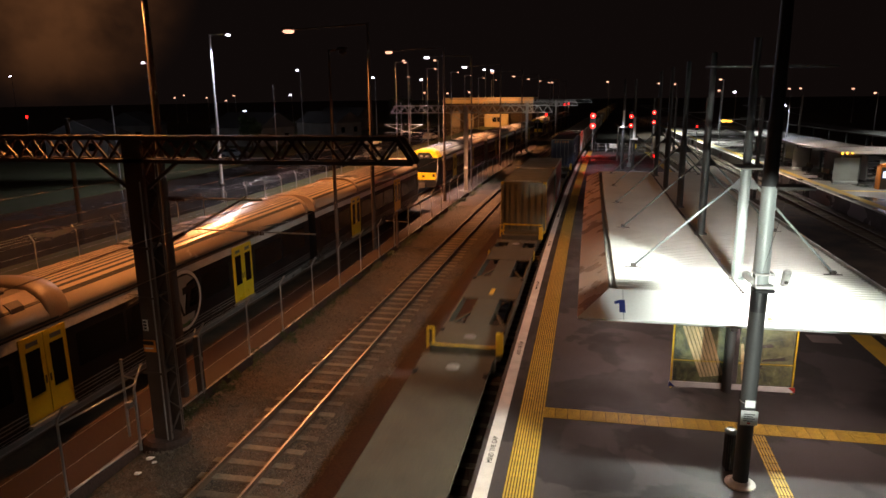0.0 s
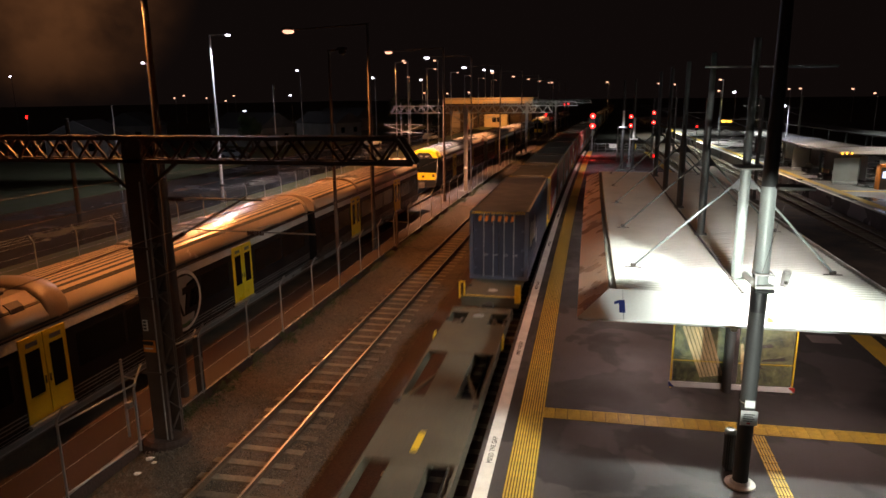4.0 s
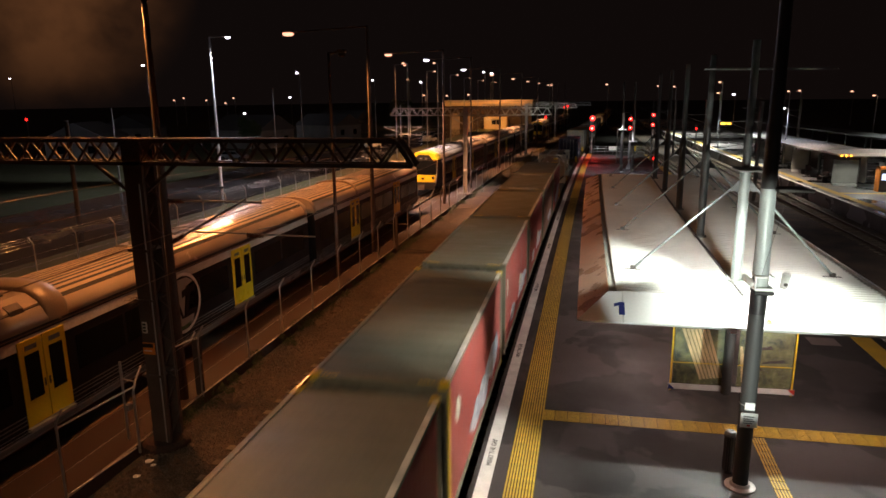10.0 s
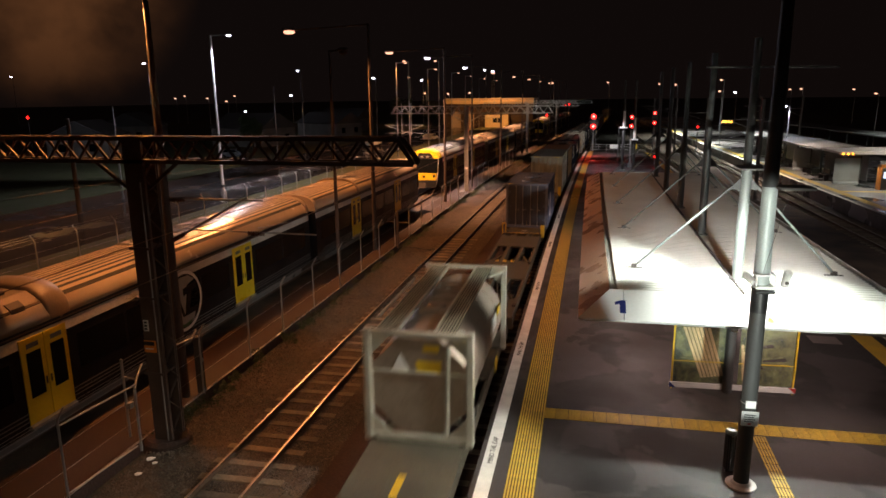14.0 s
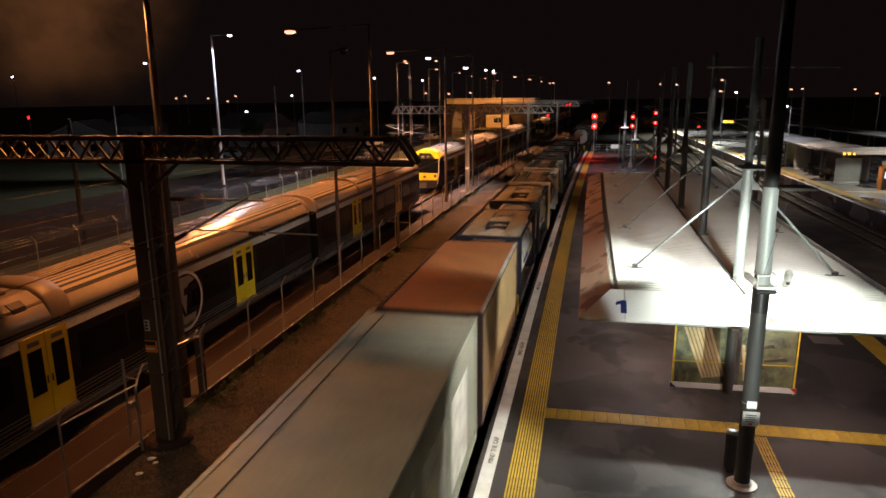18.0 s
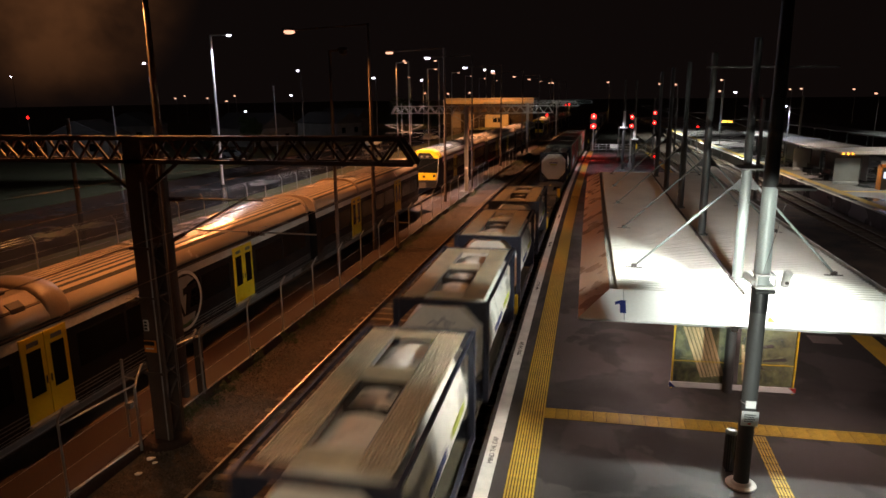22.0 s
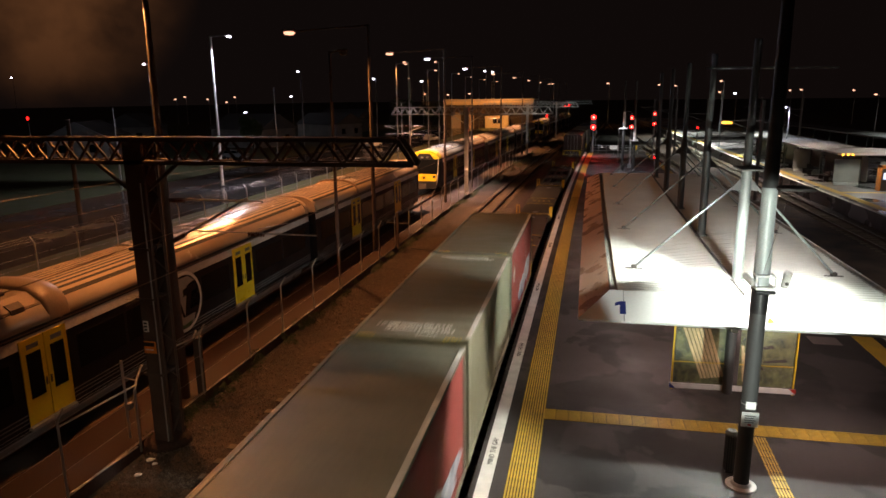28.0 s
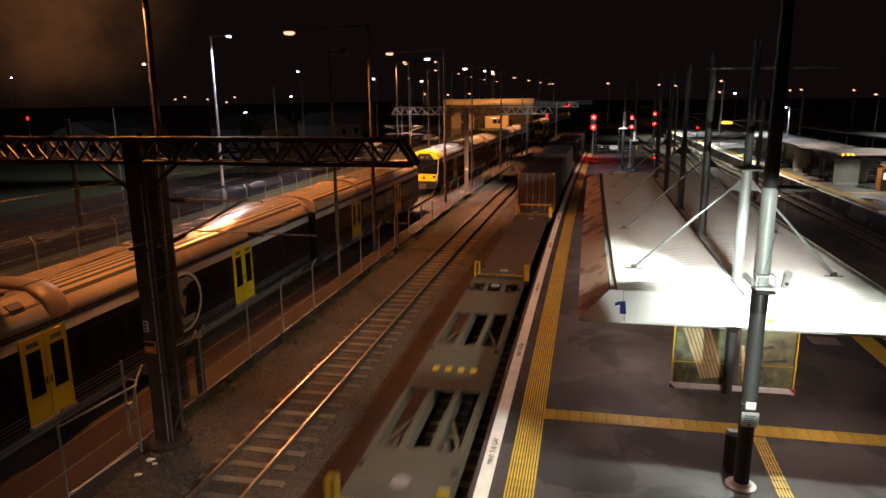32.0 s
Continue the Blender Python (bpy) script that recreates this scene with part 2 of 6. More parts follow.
# ---------------------------------------------------------------- building blocks
def finish(bm, name, material, smooth=False):
    me = bpy.data.meshes.new(name)
    bmesh.ops.recalc_face_normals(bm, faces=bm.faces)
    bm.to_mesh(me)
    bm.free()
    for m in (material if isinstance(material, (list, tuple)) else [material]):
        me.materials.append(m)
    if smooth:
        me.polygons.foreach_set("use_smooth", [True] * len(me.polygons))
    return me


def part(name, bm, material, parent, label="", smooth=False):
    """One mesh object under a thing or under a part."""
    ob = new(name, finish(bm, name, material, smooth) if isinstance(bm, bmesh.types.BMesh) else bm)
    ob.parent = parent
    if label:
        ob["label"] = label
    return ob


def thing(name, m, label, category, group="", kind=""):
    ob = new(name)
    ob.empty_display_size = .2
    ob.matrix_world = m
    return tagged(ob, label, category, group, kind)


def solid(name, bm, material, label, category, m=None, group="", kind="", smooth=False):
    ob = new(name, finish(bm, name, material, smooth))
    if m is not None:
        ob.matrix_world = m
    return tagged(ob, label, category, group, kind)


def B():
    return bmesh.new()


def box(bm, x0, x1, y0, y1, z0, z1, bevel=0.0):
    if bevel:
        t = bmesh.new()
        box(t, x0, x1, y0, y1, z0, z1)
        bmesh.ops.bevel(t, geom=t.edges[:], offset=bevel, segments=1, affect="EDGES")
        me = bpy.data.meshes.new("tmp")
        t.to_mesh(me)
        t.free()
        bm.from_mesh(me)
        bpy.data.meshes.remove(me)
        return bm
    v = [bm.verts.new((x, y, z)) for z in (z0, z1) for x, y in ((x0, y0), (x1, y0), (x1, y1), (x0, y1))]
    for f in ((3, 2, 1, 0), (4, 5, 6, 7), (0, 1, 5, 4), (1, 2, 6, 5), (2, 3, 7, 6), (3, 0, 4, 7)):
        bm.faces.new([v[i] for i in f])
    return bm


def bar(bm, p, q, w, d=None, seg=0):
    """A straight bar from p to q: square w x d, or round with seg sides and radius w (to d)."""
    p, q = Vector(p), Vector(q)
    axis = (q - p).normalized()
    side = axis.cross(Vector((0, 0, 1)))
    side = side.normalized() if side.length > 1e-4 else Vector((1, 0, 0))
    other = axis.cross(side)
    d = w if d is None else d
    if seg:
        rings = [[bm.verts.new(c + r * (math.cos(a) * side + math.sin(a) * other)) for a in
                  [2 * math.pi * i / seg for i in range(seg)]] for c, r in ((p, w), (q, d))]
    else:
        k = [(-.5, -.5), (.5, -.5), (.5, .5), (-.5, .5)]
        rings = [[bm.verts.new(c + a * w * side + b * d * other) for a, b in k] for c in (p, q)]
    n = len(rings[0])
    for i in range(n):
        bm.faces.new((rings[0][i], rings[0][(i + 1) % n], rings[1][(i + 1) % n], rings[1][i]))
    bm.faces.new(rings[0][::-1])
    bm.faces.new(rings[1])
    return bm


def prism(bm, outline, axis, a, b):
    """An outline (closed list of 2D points) pushed along x, y or z from a to b."""
    def at(u, v, w):
        return {"x": (w, u, v), "y": (u, w, v), "z": (u, v, w)}[axis]
    r = [[bm.verts.new(at(u, v, w)) for u, v in outline] for w in (a, b)]
    n = len(outline)
    for i in range(n):
        bm.faces.new((r[0][i], r[0][(i + 1) % n], r[1][(i + 1) % n], r[1][i]))
    bm.faces.new(r[0][::-1])
    bm.faces.new(r[1])
    return bm


def straight(y):
    return 0.0


def tube(bm, pts, r, seg=5):
    """One continuous thin tube through the points."""
    rings = [[bm.verts.new((x + r * math.cos(6.2832 * i / seg), y, z + r * math.sin(6.2832 * i / seg))) for i in range(seg)] for x, y, z in pts]
    for a, b in zip(rings, rings[1:]):
        for i in range(seg):
            bm.faces.new((a[i], a[(i + 1) % seg], b[(i + 1) % seg], b[i]))
    return bm


def sweep(bm, outline, y0, y1, step=4.0, close=True, f=off):
    """An outline in x, z carried along the bend of the railway."""
    n = max(1, int(math.ceil((y1 - y0) / step)))
    rings = []
    for i in range(n + 1):
        y = y0 + (y1 - y0) * i / n
        rings.append([bm.verts.new((x + f(y), y, z)) for x, z in outline])
    m = len(outline)
    for a, b in zip(rings, rings[1:]):
        for i in range(m if close else m - 1):
            bm.faces.new((a[i], a[(i + 1) % m], b[(i + 1) % m], b[i]))
    if close:
        bm.faces.new(rings[0][::-1])
        bm.faces.new(rings[-1])
    return bm


def revolve(bm, profile, axis="z", seg=20, at=(0, 0, 0)):
    """A profile of (radius, height) turned round an axis."""
    rings = []
    for r, h in profile:
        ring = []
        for i in range(seg):
            a = 2 * math.pi * i / seg
            u, v = r * math.cos(a), r * math.sin(a)
            p = {"z": (u, v, h), "y": (u, h, v), "x": (h, u, v)}[axis]
            ring.append(bm.verts.new(Vector(p) + Vector(at)))
        rings.append(ring)
    for a, b in zip(rings, rings[1:]):
        for i in range(seg):
            bm.faces.new((a[i], a[(i + 1) % seg], b[(i + 1) % seg], b[i]))
    if profile[0][0] > 1e-4:
        bm.faces.new(rings[0][::-1])
    if profile[-1][0] > 1e-4:
        bm.faces.new(rings[-1])
    return bm


def text_mesh(words, size, depth=.002, weight=0.0):
    cu = bpy.data.curves.new("letters", "FONT")
    cu.body, cu.size, cu.extrude, cu.align_x, cu.align_y = words, size, depth, "CENTER", "CENTER"
    cu.resolution_u, cu.offset = 3, weight
    tmp = bpy.data.objects.new("letters", cu)
    me = bpy.data.meshes.new_from_object(tmp)
    bpy.data.objects.remove(tmp)
    bpy.data.curves.remove(cu)
    return me


def letters(name, words, size, material, m, parent, label="", weight=0.0):
    me = text_mesh(words, size, .002, weight)
    me.materials.clear()
    me.materials.append(material)
    ob = new(name, me)
    ob.parent = parent
    ob.matrix_basis = m
    if label:
        ob["label"] = label
    return ob


# ---------------------------------------------------------------- ground and tracks
def ground():
    bm = B()
    xs = [-900, -300, -120, -60, -30, -18, -11, -5.6, -1.9, 4, 8.5, 14, 19, 30, 60, 150, 400, 1200]
    ys = [-60, -20, 0, 10, 20, 30, 45, 60, 80, 110, 150, 200, 300, 500, 900, 2500]
    grid = [[bm.verts.new((x, y, -.34)) for x in xs] for y in ys]
    for a, b in zip(grid, grid[1:]):
        for i in range(len(xs) - 1):
            bm.faces.new((a[i], a[i + 1], b[i + 1], b[i]))
    solid("ground", bm, M_GROUND, "dark rough ground of the rail yard at night", "ground", kind="structure")
    # ballast of the two running lines
    solid("ballast_bed", sweep(B(), [(-10.3, -.4), (-10.2, -.2), (-9.0, -.17), (-5.4, -.17), (-1.95, -.2), (-1.9, -.4)], -20, 260),
          M_BALLAST, "brown stone ballast between the rails", "ballast", kind="structure")
    # dark oily strip under the freight line
    solid("oily_strip", sweep(B(), [(-5.72, -.19), (-5.6, -.155), (-1.98, -.155), (-1.95, -.19)], -20, 140),
          M_SOIL, "dark oily ballast under the freight line", "ballast", kind="structure")
    # stabling side
    solid("stabling_bed", sweep(B(), [(-24.0, -.4), (-23.8, -.22), (-12.6, -.2), (-12.5, -.4)], -20, 220),
          M_BALLAST, "dark ballast under the stabled passenger trains", "ballast", kind="structure")
    solid("service_path", sweep(B(), [(-12.45, -.4), (-12.45, -.06), (-10.72, -.05), (-10.72, -.4)], -20, 130),
          M_PATH, "brown service path between fence and stabled trains", "path", kind="structure")
    solid("kerb", sweep(B(), [(-10.7, -.4), (-10.7, -.02), (-10.6, -.02), (-10.58, -.4)], -20, 130),
          M_SOIL, "low dirty concrete kerb under the fence", "kerb", kind="structure")
    # right hand tracks
    solid("ballast_bed", sweep(B(), [(8.6, -.4), (8.7, -.19), (19.0, -.19), (19.1, -.4)], -20, 260, f=straight),
          M_BALLAST, "dark stone ballast between the platforms", "ballast", kind="structure")


RAIL = [(-.065, -.15), (.065, -.15), (.065, -.138), (.012, -.122), (.012, -.04), (.034, -.03), (.034, -.004), (.03, 0),
        (-.03, 0), (-.034, -.004), (-.034, -.03), (-.012, -.04), (-.012, -.122), (-.065, -.138)]


def track(x, y0, y1, sleepers=(0, 0), label="wooden sleepers", far=True, f=off):
    root = thing("railway_track", pose(0, 0, 0), "narrow gauge railway track with steel rails on " + label, "railway track", kind="structure")
    for sx in (-.5685, .5685):
        bm = sweep(B(), [(x + sx + u, v) for u, v in RAIL], y0, y1, f=f)
        rail = part("rail", bm, M_RAIL, root)
        # worn running surface
        part("rail_head", sweep(B(), [(x + sx - .029, .0005), (x + sx + .029, .0005), (x + sx + .027, .003), (x + sx - .027, .003)], y0, y1, f=f),
             M_RAILTOP, rail, "polished running surface")
    me = finish(box(B(), -.93, 1.12, -.115, .115, -.3, -.134, .012), "sleeper", M_SLEEPER)
    y = sleepers[0]
    rng = random.Random(int(x * 10) + 7)
    while y < sleepers[1]:
        s = part("sleeper", me, None, root)
        s.matrix_basis = pose(x + f(y) + rng.uniform(-.05, .05), y, rng.uniform(-.012, .008), 0, 0, rng.uniform(-1.2, 1.2))
        y += .67
    if far:
        bm = B()
        while y < min(y1, 130):
            c = x + f(y)
            box(bm, c - 1.1, c + 1.1, y - .115, y + .115, -.3, -.132)
            y += .67
        tagged(part("far_sleepers", bm, M_SLEEPER, root), kind="stuff")
    return root


def loose_stones():
    """Ballast stones that lie proud near the camera."""
    rng = np.random.default_rng(5)
    n = 64000
    y = 8 + 44 * rng.random(n) ** 1.4
    x = rng.uniform(-10.3, -5.6, n)
    # few stones lie on the sleepers, more in the cribs and on the shoulders
    across = np.abs(x + 7.5)
    along = np.abs((y - 6.34 + .335) % .67 - .335)
    keep = (across > 1.1) | (along > .15) | (rng.random(n) < .12 + .3 * (across > .75))
    x, y = x[keep], y[keep]
    n = len(x)
    r = rng.uniform(.014, .036, n)
    base = np.array([(1, 0, 0), (0, 1, 0), (-1, 0, 0), (0, -1, 0), (0, 0, 1), (0, 0, -1)], float)
    verts = np.empty((n, 6, 3))
    turn = rng.uniform(0, 6.28, n)
    for i in range(6):
        b = base[i] * rng.uniform(.6, 1.3, (n, 1)) + rng.uniform(-.35, .35, (n, 3))
        verts[:, i, 0] = (b[:, 0] * np.cos(turn) - b[:, 1] * np.sin(turn)) * r + x + BEND * y * y
        verts[:, i, 1] = (b[:, 0] * np.sin(turn) + b[:, 1] * np.cos(turn)) * r + y
        verts[:, i, 2] = b[:, 2] * r * .75 - .168
    f = np.array([(0, 1, 4), (1, 2, 4), (2, 3, 4), (3, 0, 4), (1, 0, 5), (2, 1, 5), (3, 2, 5), (0, 3, 5)])
    faces = (f[None] + 6 * np.arange(n)[:, None, None]).reshape(-1, 3)
    me = bpy.data.meshes.new("loose_stones")
    me.from_pydata(verts.reshape(-1, 3).tolist(), [], faces.tolist())
    me.materials.append(M_STONE)
    tagged(new("loose_stones", me), "loose brown ballast stones beside the rails", "stones", kind="stuff")


# ---------------------------------------------------------------- platform 1
PZ = .76
RIGHT_EDGE = 9.98


def platform_one():
    def slab(ys, right):
        bm = B()
        rings = []
        for y in ys:
            rings.append([bm.verts.new(q) for q in [(x + off(y), y, z) for x, z in ((-1.85, -.4), (-1.85, PZ - .16), (-1.95, PZ - .16), (-1.95, PZ - .02), (-1.85, PZ))]
                          + [(right, y, PZ), (right, y, -.4)]])
        for a, b in zip(rings, rings[1:]):
            for i in range(7):
                bm.faces.new((a[i], a[(i + 1) % 7], b[(i + 1) % 7], b[i]))
        bm.faces.new(rings[0][::-1])
        bm.faces.new(rings[-1])
        return bm
    bm = slab([-20, 0] + [4 * i for i in range(1, 16)] + [62], RIGHT_EDGE)
    solid("platform_slab", bm, M_ASPHALT, "dark damp asphalt station platform with a concrete edge", "platform", kind="structure")
    bm = slab([62, 66, 70, 74, 78, 82, 86, 90, 95.3], RIGHT_EDGE)
    solid("platform_end", bm, M_ASPHALT_NEW, "smooth dark far end of the station platform", "platform", kind="structure")
    solid("platform_edge_line", sweep(B(), [(-1.84, PZ), (-1.84, PZ + .005), (-1.55, PZ + .005), (-1.55, PZ)], -20, 97), M_EDGE,
          "white painted platform edge line", "edge line", kind="structure")
    solid("yellow_line", box(B(), 8.75, 9.36, 3, 95, PZ, PZ + .005), M_YELLOW,
          "yellow tactile line along the far platform edge", "tactile paving", kind="structure")
    solid("platform_far_line", box(B(), 9.66, 9.93, -20, 95.2, PZ, PZ + .005), M_EDGE, "white painted line along the far platform edge", "edge line", kind="structure")
    solid("drain_cover", box(box(B(), 7.35, 8.2, 21.4, 22.1, PZ, PZ + .006), 7.4, 8.15, 21.45, 22.05, PZ + .004, PZ + .009), M_PATCH, "pale concrete service cover set in the platform", "cover")


def tactile_tile(stretch=1.0, ribs=5):
    half = .03 * ribs - .001
    bm = box(B(), -half, half, -.1405 * stretch, .1405 * stretch, 0, .005)
    n = len(bm.faces)
    for i in range(ribs):
        x = -half + .029 + i * .06
        box(bm, x - .0165, x + .0165, -.14 * stretch, .14 * stretch, .004, .014)
    # the base is darker than the ribs
    me = finish(bm, "tactile_tile", [M_TILEBASE, M_YELLOW])
    me.polygons.foreach_set("material_index", [0 if i < n else 1 for i in range(len(me.polygons))])
    return me


def tactile():
    me = tactile_tile(1.0665)
    strip = thing("tactile_strip", pose(0, 0, 0), "worn yellow ribbed tactile strip along the platform edge", "tactile paving", kind="structure")
    n = 0
    y = 9.0
    while n < 290:
        for x in (-1.12, -.82):
            t = part("tile", me, None, strip)
            t.matrix_basis = on_line(x, y, PZ)
            n += 1
        y += .3
    # worn far run, joined
    bm = B()
    sweep(bm, [(-1.28, PZ), (-1.28, PZ + .003), (-.66, PZ + .003), (-.66, PZ)], y - .15, 97, 6)
    for i in range(10):
        x = -1.26 + i * .06
        sweep(bm, [(x, PZ), (x, PZ + .011), (x + .034, PZ + .011), (x + .034, PZ)], y - .15, 97, 6)
    tagged(part("far_tiles", bm, M_YELLOW, strip), kind="stuff")
    me, wide = tactile_tile(.985), tactile_tile(1.03, 9)
    row = thing("tactile_row", pose(0, 0, 0), "yellow ribbed tactile tiles crossing the platform", "tactile paving", kind="structure")
    for i in range(31):
        t = part("tile", wide, None, row)
        t.matrix_basis = pose(-.5 + .3 * i, 15.125 + .0025 * i, PZ, 0, 0, 90)
    t = thing("tactile_branch", pose(0, 0, 0), "yellow ribbed tactile guide strip running towards the stairs", "tactile paving", kind="structure")
    for i in range(20):
        p = part("tile", me, None, t)
        p.matrix_basis = pose(4.2 - .008 * i, 14.7 - .3 * i, PZ)


def edge_words():
    strip = bpy.data.objects["platform_edge_line"]
    for y in (13.15, 19.3, 26.4, 34.5, 43.0):
        letters("edge_words", "MIND THE GAP", .165, M_BLACKMARK, on_line(-1.68, y, PZ + .007, 90), strip)


ground()
track(-7.5, -20, 260, (6.34, 49))
track(-3.31, -20, 260, (6.5, 46), "dark sleepers")
track(-14.1, -20, 220, (90, 90), far=False, label="the stabling line")
track(11.35, -20, 220, (24, 70), f=straight)
track(17.3, -20, 220, (34, 80), f=straight)
loose_stones()
platform_one()
tactile()
edge_words()


# ---------------------------------------------------------------- platform canopy
# mast grey with the shade of unlit lengths in its colour
M_MASTGREY = mat("shaded_mast_grey", (.05, .05, .05), .6, .1, var=.15, scale=2, fine=40, bump=.05)
M_GUTTER = mat("dull_gutter_metal", (.3, .28, .25), .6, .2, var=.3)
# pole grey made paler to stand in for lamp light
M_LITPOLE = mat("lit_pole_grey", (.36, .39, .38), .5, .1, var=.12, scale=2, fine=40, bump=.05)
CX = 3.9          # middle line of the canopy
CANOPY_Y = (14.66, 42.3)
MASTS = [17.2 + 5.6 * i for i in range(5)]
ROOF_Z = 3.8


def canopy():
    root = thing("platform_canopy", pose(0, 0, 0), "long white metal platform canopy with hipped edges, brightly lit", "canopy")
    y0, y1 = CANOPY_Y
    # roof sheet with low ribs running across
    bm = B()
    top = []
    n = int((y1 - 1 - (y0 + .95)) / .2)
    for i in range(n + 1):
        for dy, dz in ((0, 0), (.13, 0), (.15, .022), (.185, .022)):
            top.append((y0 + .95 + i * .2 + dy, dz))
    rows = []
    for y, dz in top:
        rows.append([bm.verts.new((x + off(y), y, ROOF_Z + dz + abs(x - CX) * .012)) for x in (CX - 2.98, CX - 1.5, CX, CX + 1.5, CX + 2.98)])
    for a, b in zip(rows, rows[1:]):
        for i in range(4):
            bm.faces.new((a[i], a[i + 1], b[i + 1], b[i]))
    part("roof_sheet", bm, M_ROOFWHITE, root, "ribbed white roof sheet")
    # hipped fascias
    zb = 3.42
    for s in (-1, 1):
        bm = B()
        rings = []
        for k in range(9):
            y = y0 + (y1 - y0) * k / 8
            yi = min(max(y, y0 + .95), y1 - .9)
            rings.append([bm.verts.new(p) for p in ((CX + s * 3.87 + off(y), y, zb), (CX + s * 3.16 + off(yi), yi, ROOF_Z + .06),
                                                    (CX + s * 3.14 + off(yi), yi, ROOF_Z + .02), (CX + s * 3.8 + off(y), y, zb - .05))])
        for a, b in zip(rings, rings[1:]):
            for i in range(4):
                bm.faces.new((a[i], a[(i + 1) % 4], b[(i + 1) % 4], b[i]))
        # the left fascia is brown, the right one white
        part("side_fascia", bm, M_FASCIA if s > 0 else M_BROWNFASCIA, root, "" if s > 0 else "brown side fascia")
        part("gutter", sweep(B(), [(CX + s * 3.14, ROOF_Z - .1), (CX + s * 3.14, ROOF_Z + .05), (CX + s * 3.12, ROOF_Z + .05), (CX + s * 3.10, ROOF_Z - .005),
                                   (CX + s * 2.99, ROOF_Z - .005), (CX + s * 2.98, ROOF_Z + .05), (CX + s * 2.96, ROOF_Z + .05), (CX + s * 2.96, ROOF_Z - .1)],
                             y0 + .98, y1 - .95), M_GUTTER, root, "dull recessed gutter")
    # end fascias in three panels each
    for ya, yb in ((y0, y0 + .95), (y1, y1 - .9)):
        cuts = (-1, -.735, .0, .735, 1)
        for a, b in zip(cuts, cuts[1:]):
            bm = B()
            g = .009
            lo = [(CX + 3.87 * a + g, ya), (CX + 3.87 * b - g, ya)]
            hi = [(CX + 3.87 * b - g if abs(b) < 1 else CX + 3.16 * b, yb), (CX + 3.87 * a + g if abs(a) < 1 else CX + 3.16 * a, yb)]
            v = [bm.verts.new((x + off(y), y, z)) for (x, y), z in zip(lo + hi, (zb, zb, ROOF_Z + .06, ROOF_Z + .06))]
            w = [bm.verts.new((x + off(y), y + .03 * (1 if yb > ya else -1), z - .04)) for (x, y), z in zip(lo + hi, (zb, zb, ROOF_Z + .06, ROOF_Z + .06))]
            for q in ((v[0], v[1], v[2], v[3]), (w[3], w[2], w[1], w[0]), *[(v[i], w[i], w[(i + 1) % 4], v[(i + 1) % 4]) for i in range(4)]):
                bm.faces.new(q)
            part("end_panel", bm, M_FASCIA, root)
    # soffit
    part("soffit", sweep(B(), [(CX - 3.75, zb - .07), (CX + 3.75, zb - .07), (CX + 3.75, zb - .05), (CX - 3.75, zb - .05)], y0 + .05, y1 - .05, 6), M_SOFFIT, root)
    # platform number on the end
    slope = math.degrees(math.atan2(ROOF_Z + .06 - zb, .95))
    number = part("platform_number", prism(B(), [(.11, 0), (.25, 0), (.25, .47), (.13, .47), (0, .4), (0, .295), (.11, .345)], "z", .004, .012), M_NAVY, root, "navy blue platform number 1")
    number.matrix_basis = pose(.92, y0 + .2, zb + .0945, slope, 0, 0) @ Matrix.Diagonal((.95, .9, 1, 1))
    part("warning_label", box(B(), -.07, .07, -.1, .1, 0, .004), M_YPAINT, root, "small yellow warning label").matrix_basis = pose(4.02, y0 + .3, zb + .155, slope)
    # centre cable run on the roof
    bm = B()
    y = y0 + 1.1
    while y < y1 - 1.2:
        bar(bm, (CX - .14 + off(y), y, ROOF_Z + .055), (CX - .14 + off(y), y + .13, ROOF_Z + .055), .055, .05)
        y += .2
    tagged(part("cable_run", bm, M_MASTDARK, root, "dark cable run along the ridge"), kind="stuff")
    # masts through the roof with tie rods, columns below
    for i, y in enumerate(MASTS):
        x = CX + off(y)
        # rear masts and upper lengths carry the lack of light in their colour
        m = part("mast", bar(B(), (x, y, ROOF_Z - .1), (x, y, 6.62), .125, .125, 20), M_POLE if i == 0 else M_MASTGREY, root)
        part("upper_mast", bar(B(), (x, y, 6.62), (x, y, 9.62), .095, .085, 18), M_MASTGREY, m)
        part("base_collar", bar(B(), (x, y, ROOF_Z), (x, y, ROOF_Z + .06), .2, .2, 20), M_POLE, m)
        part("column", bar(B(), (x, y, PZ), (x, y, ROOF_Z - .45), .125, .125, 20), M_MASTGREY, root)
        part("rod_bracket", prism(B(), [(x - .3, 6.08), (x - .3, 6.15), (x - .13, 6.36), (x + .13, 6.36), (x + .3, 6.15), (x + .3, 6.08)], "y", y - .02, y + .02), M_MASTGREY, m)
        for s in (-1, 1):
            foot = (x + s * 2.45, y + .7, ROOF_Z + .08)
            r = part("tie_rod", bar(B(), (x + s * .25, y + .02, 6.18), foot, .03, .03, 10), M_POLE, root)
            part("rod_foot", box(box(B(), foot[0] - .22, foot[0] + .22, foot[1] - .03, foot[1] + .03, ROOF_Z + .015, ROOF_Z + .05),
                                 foot[0] - .07, foot[0] + .07, foot[1] - .05, foot[1] + .05, ROOF_Z + .03, ROOF_Z + .14, .01), M_MASTDARK, r)
        if i == 0:
            part("lamp_plate", box(B(), x - .3, x + .3, y - .75, y + .1, 6.62, 6.67, .01), M_MASTDARK, m, "dark flood lamp plate")
            part("lamp_lens", box(B(), x - .2, x + .2, y - .5, y - .3, 6.612, 6.619), M_WHITELENS, m)
    # cross arm with cable
    y = MASTS[0] + .1
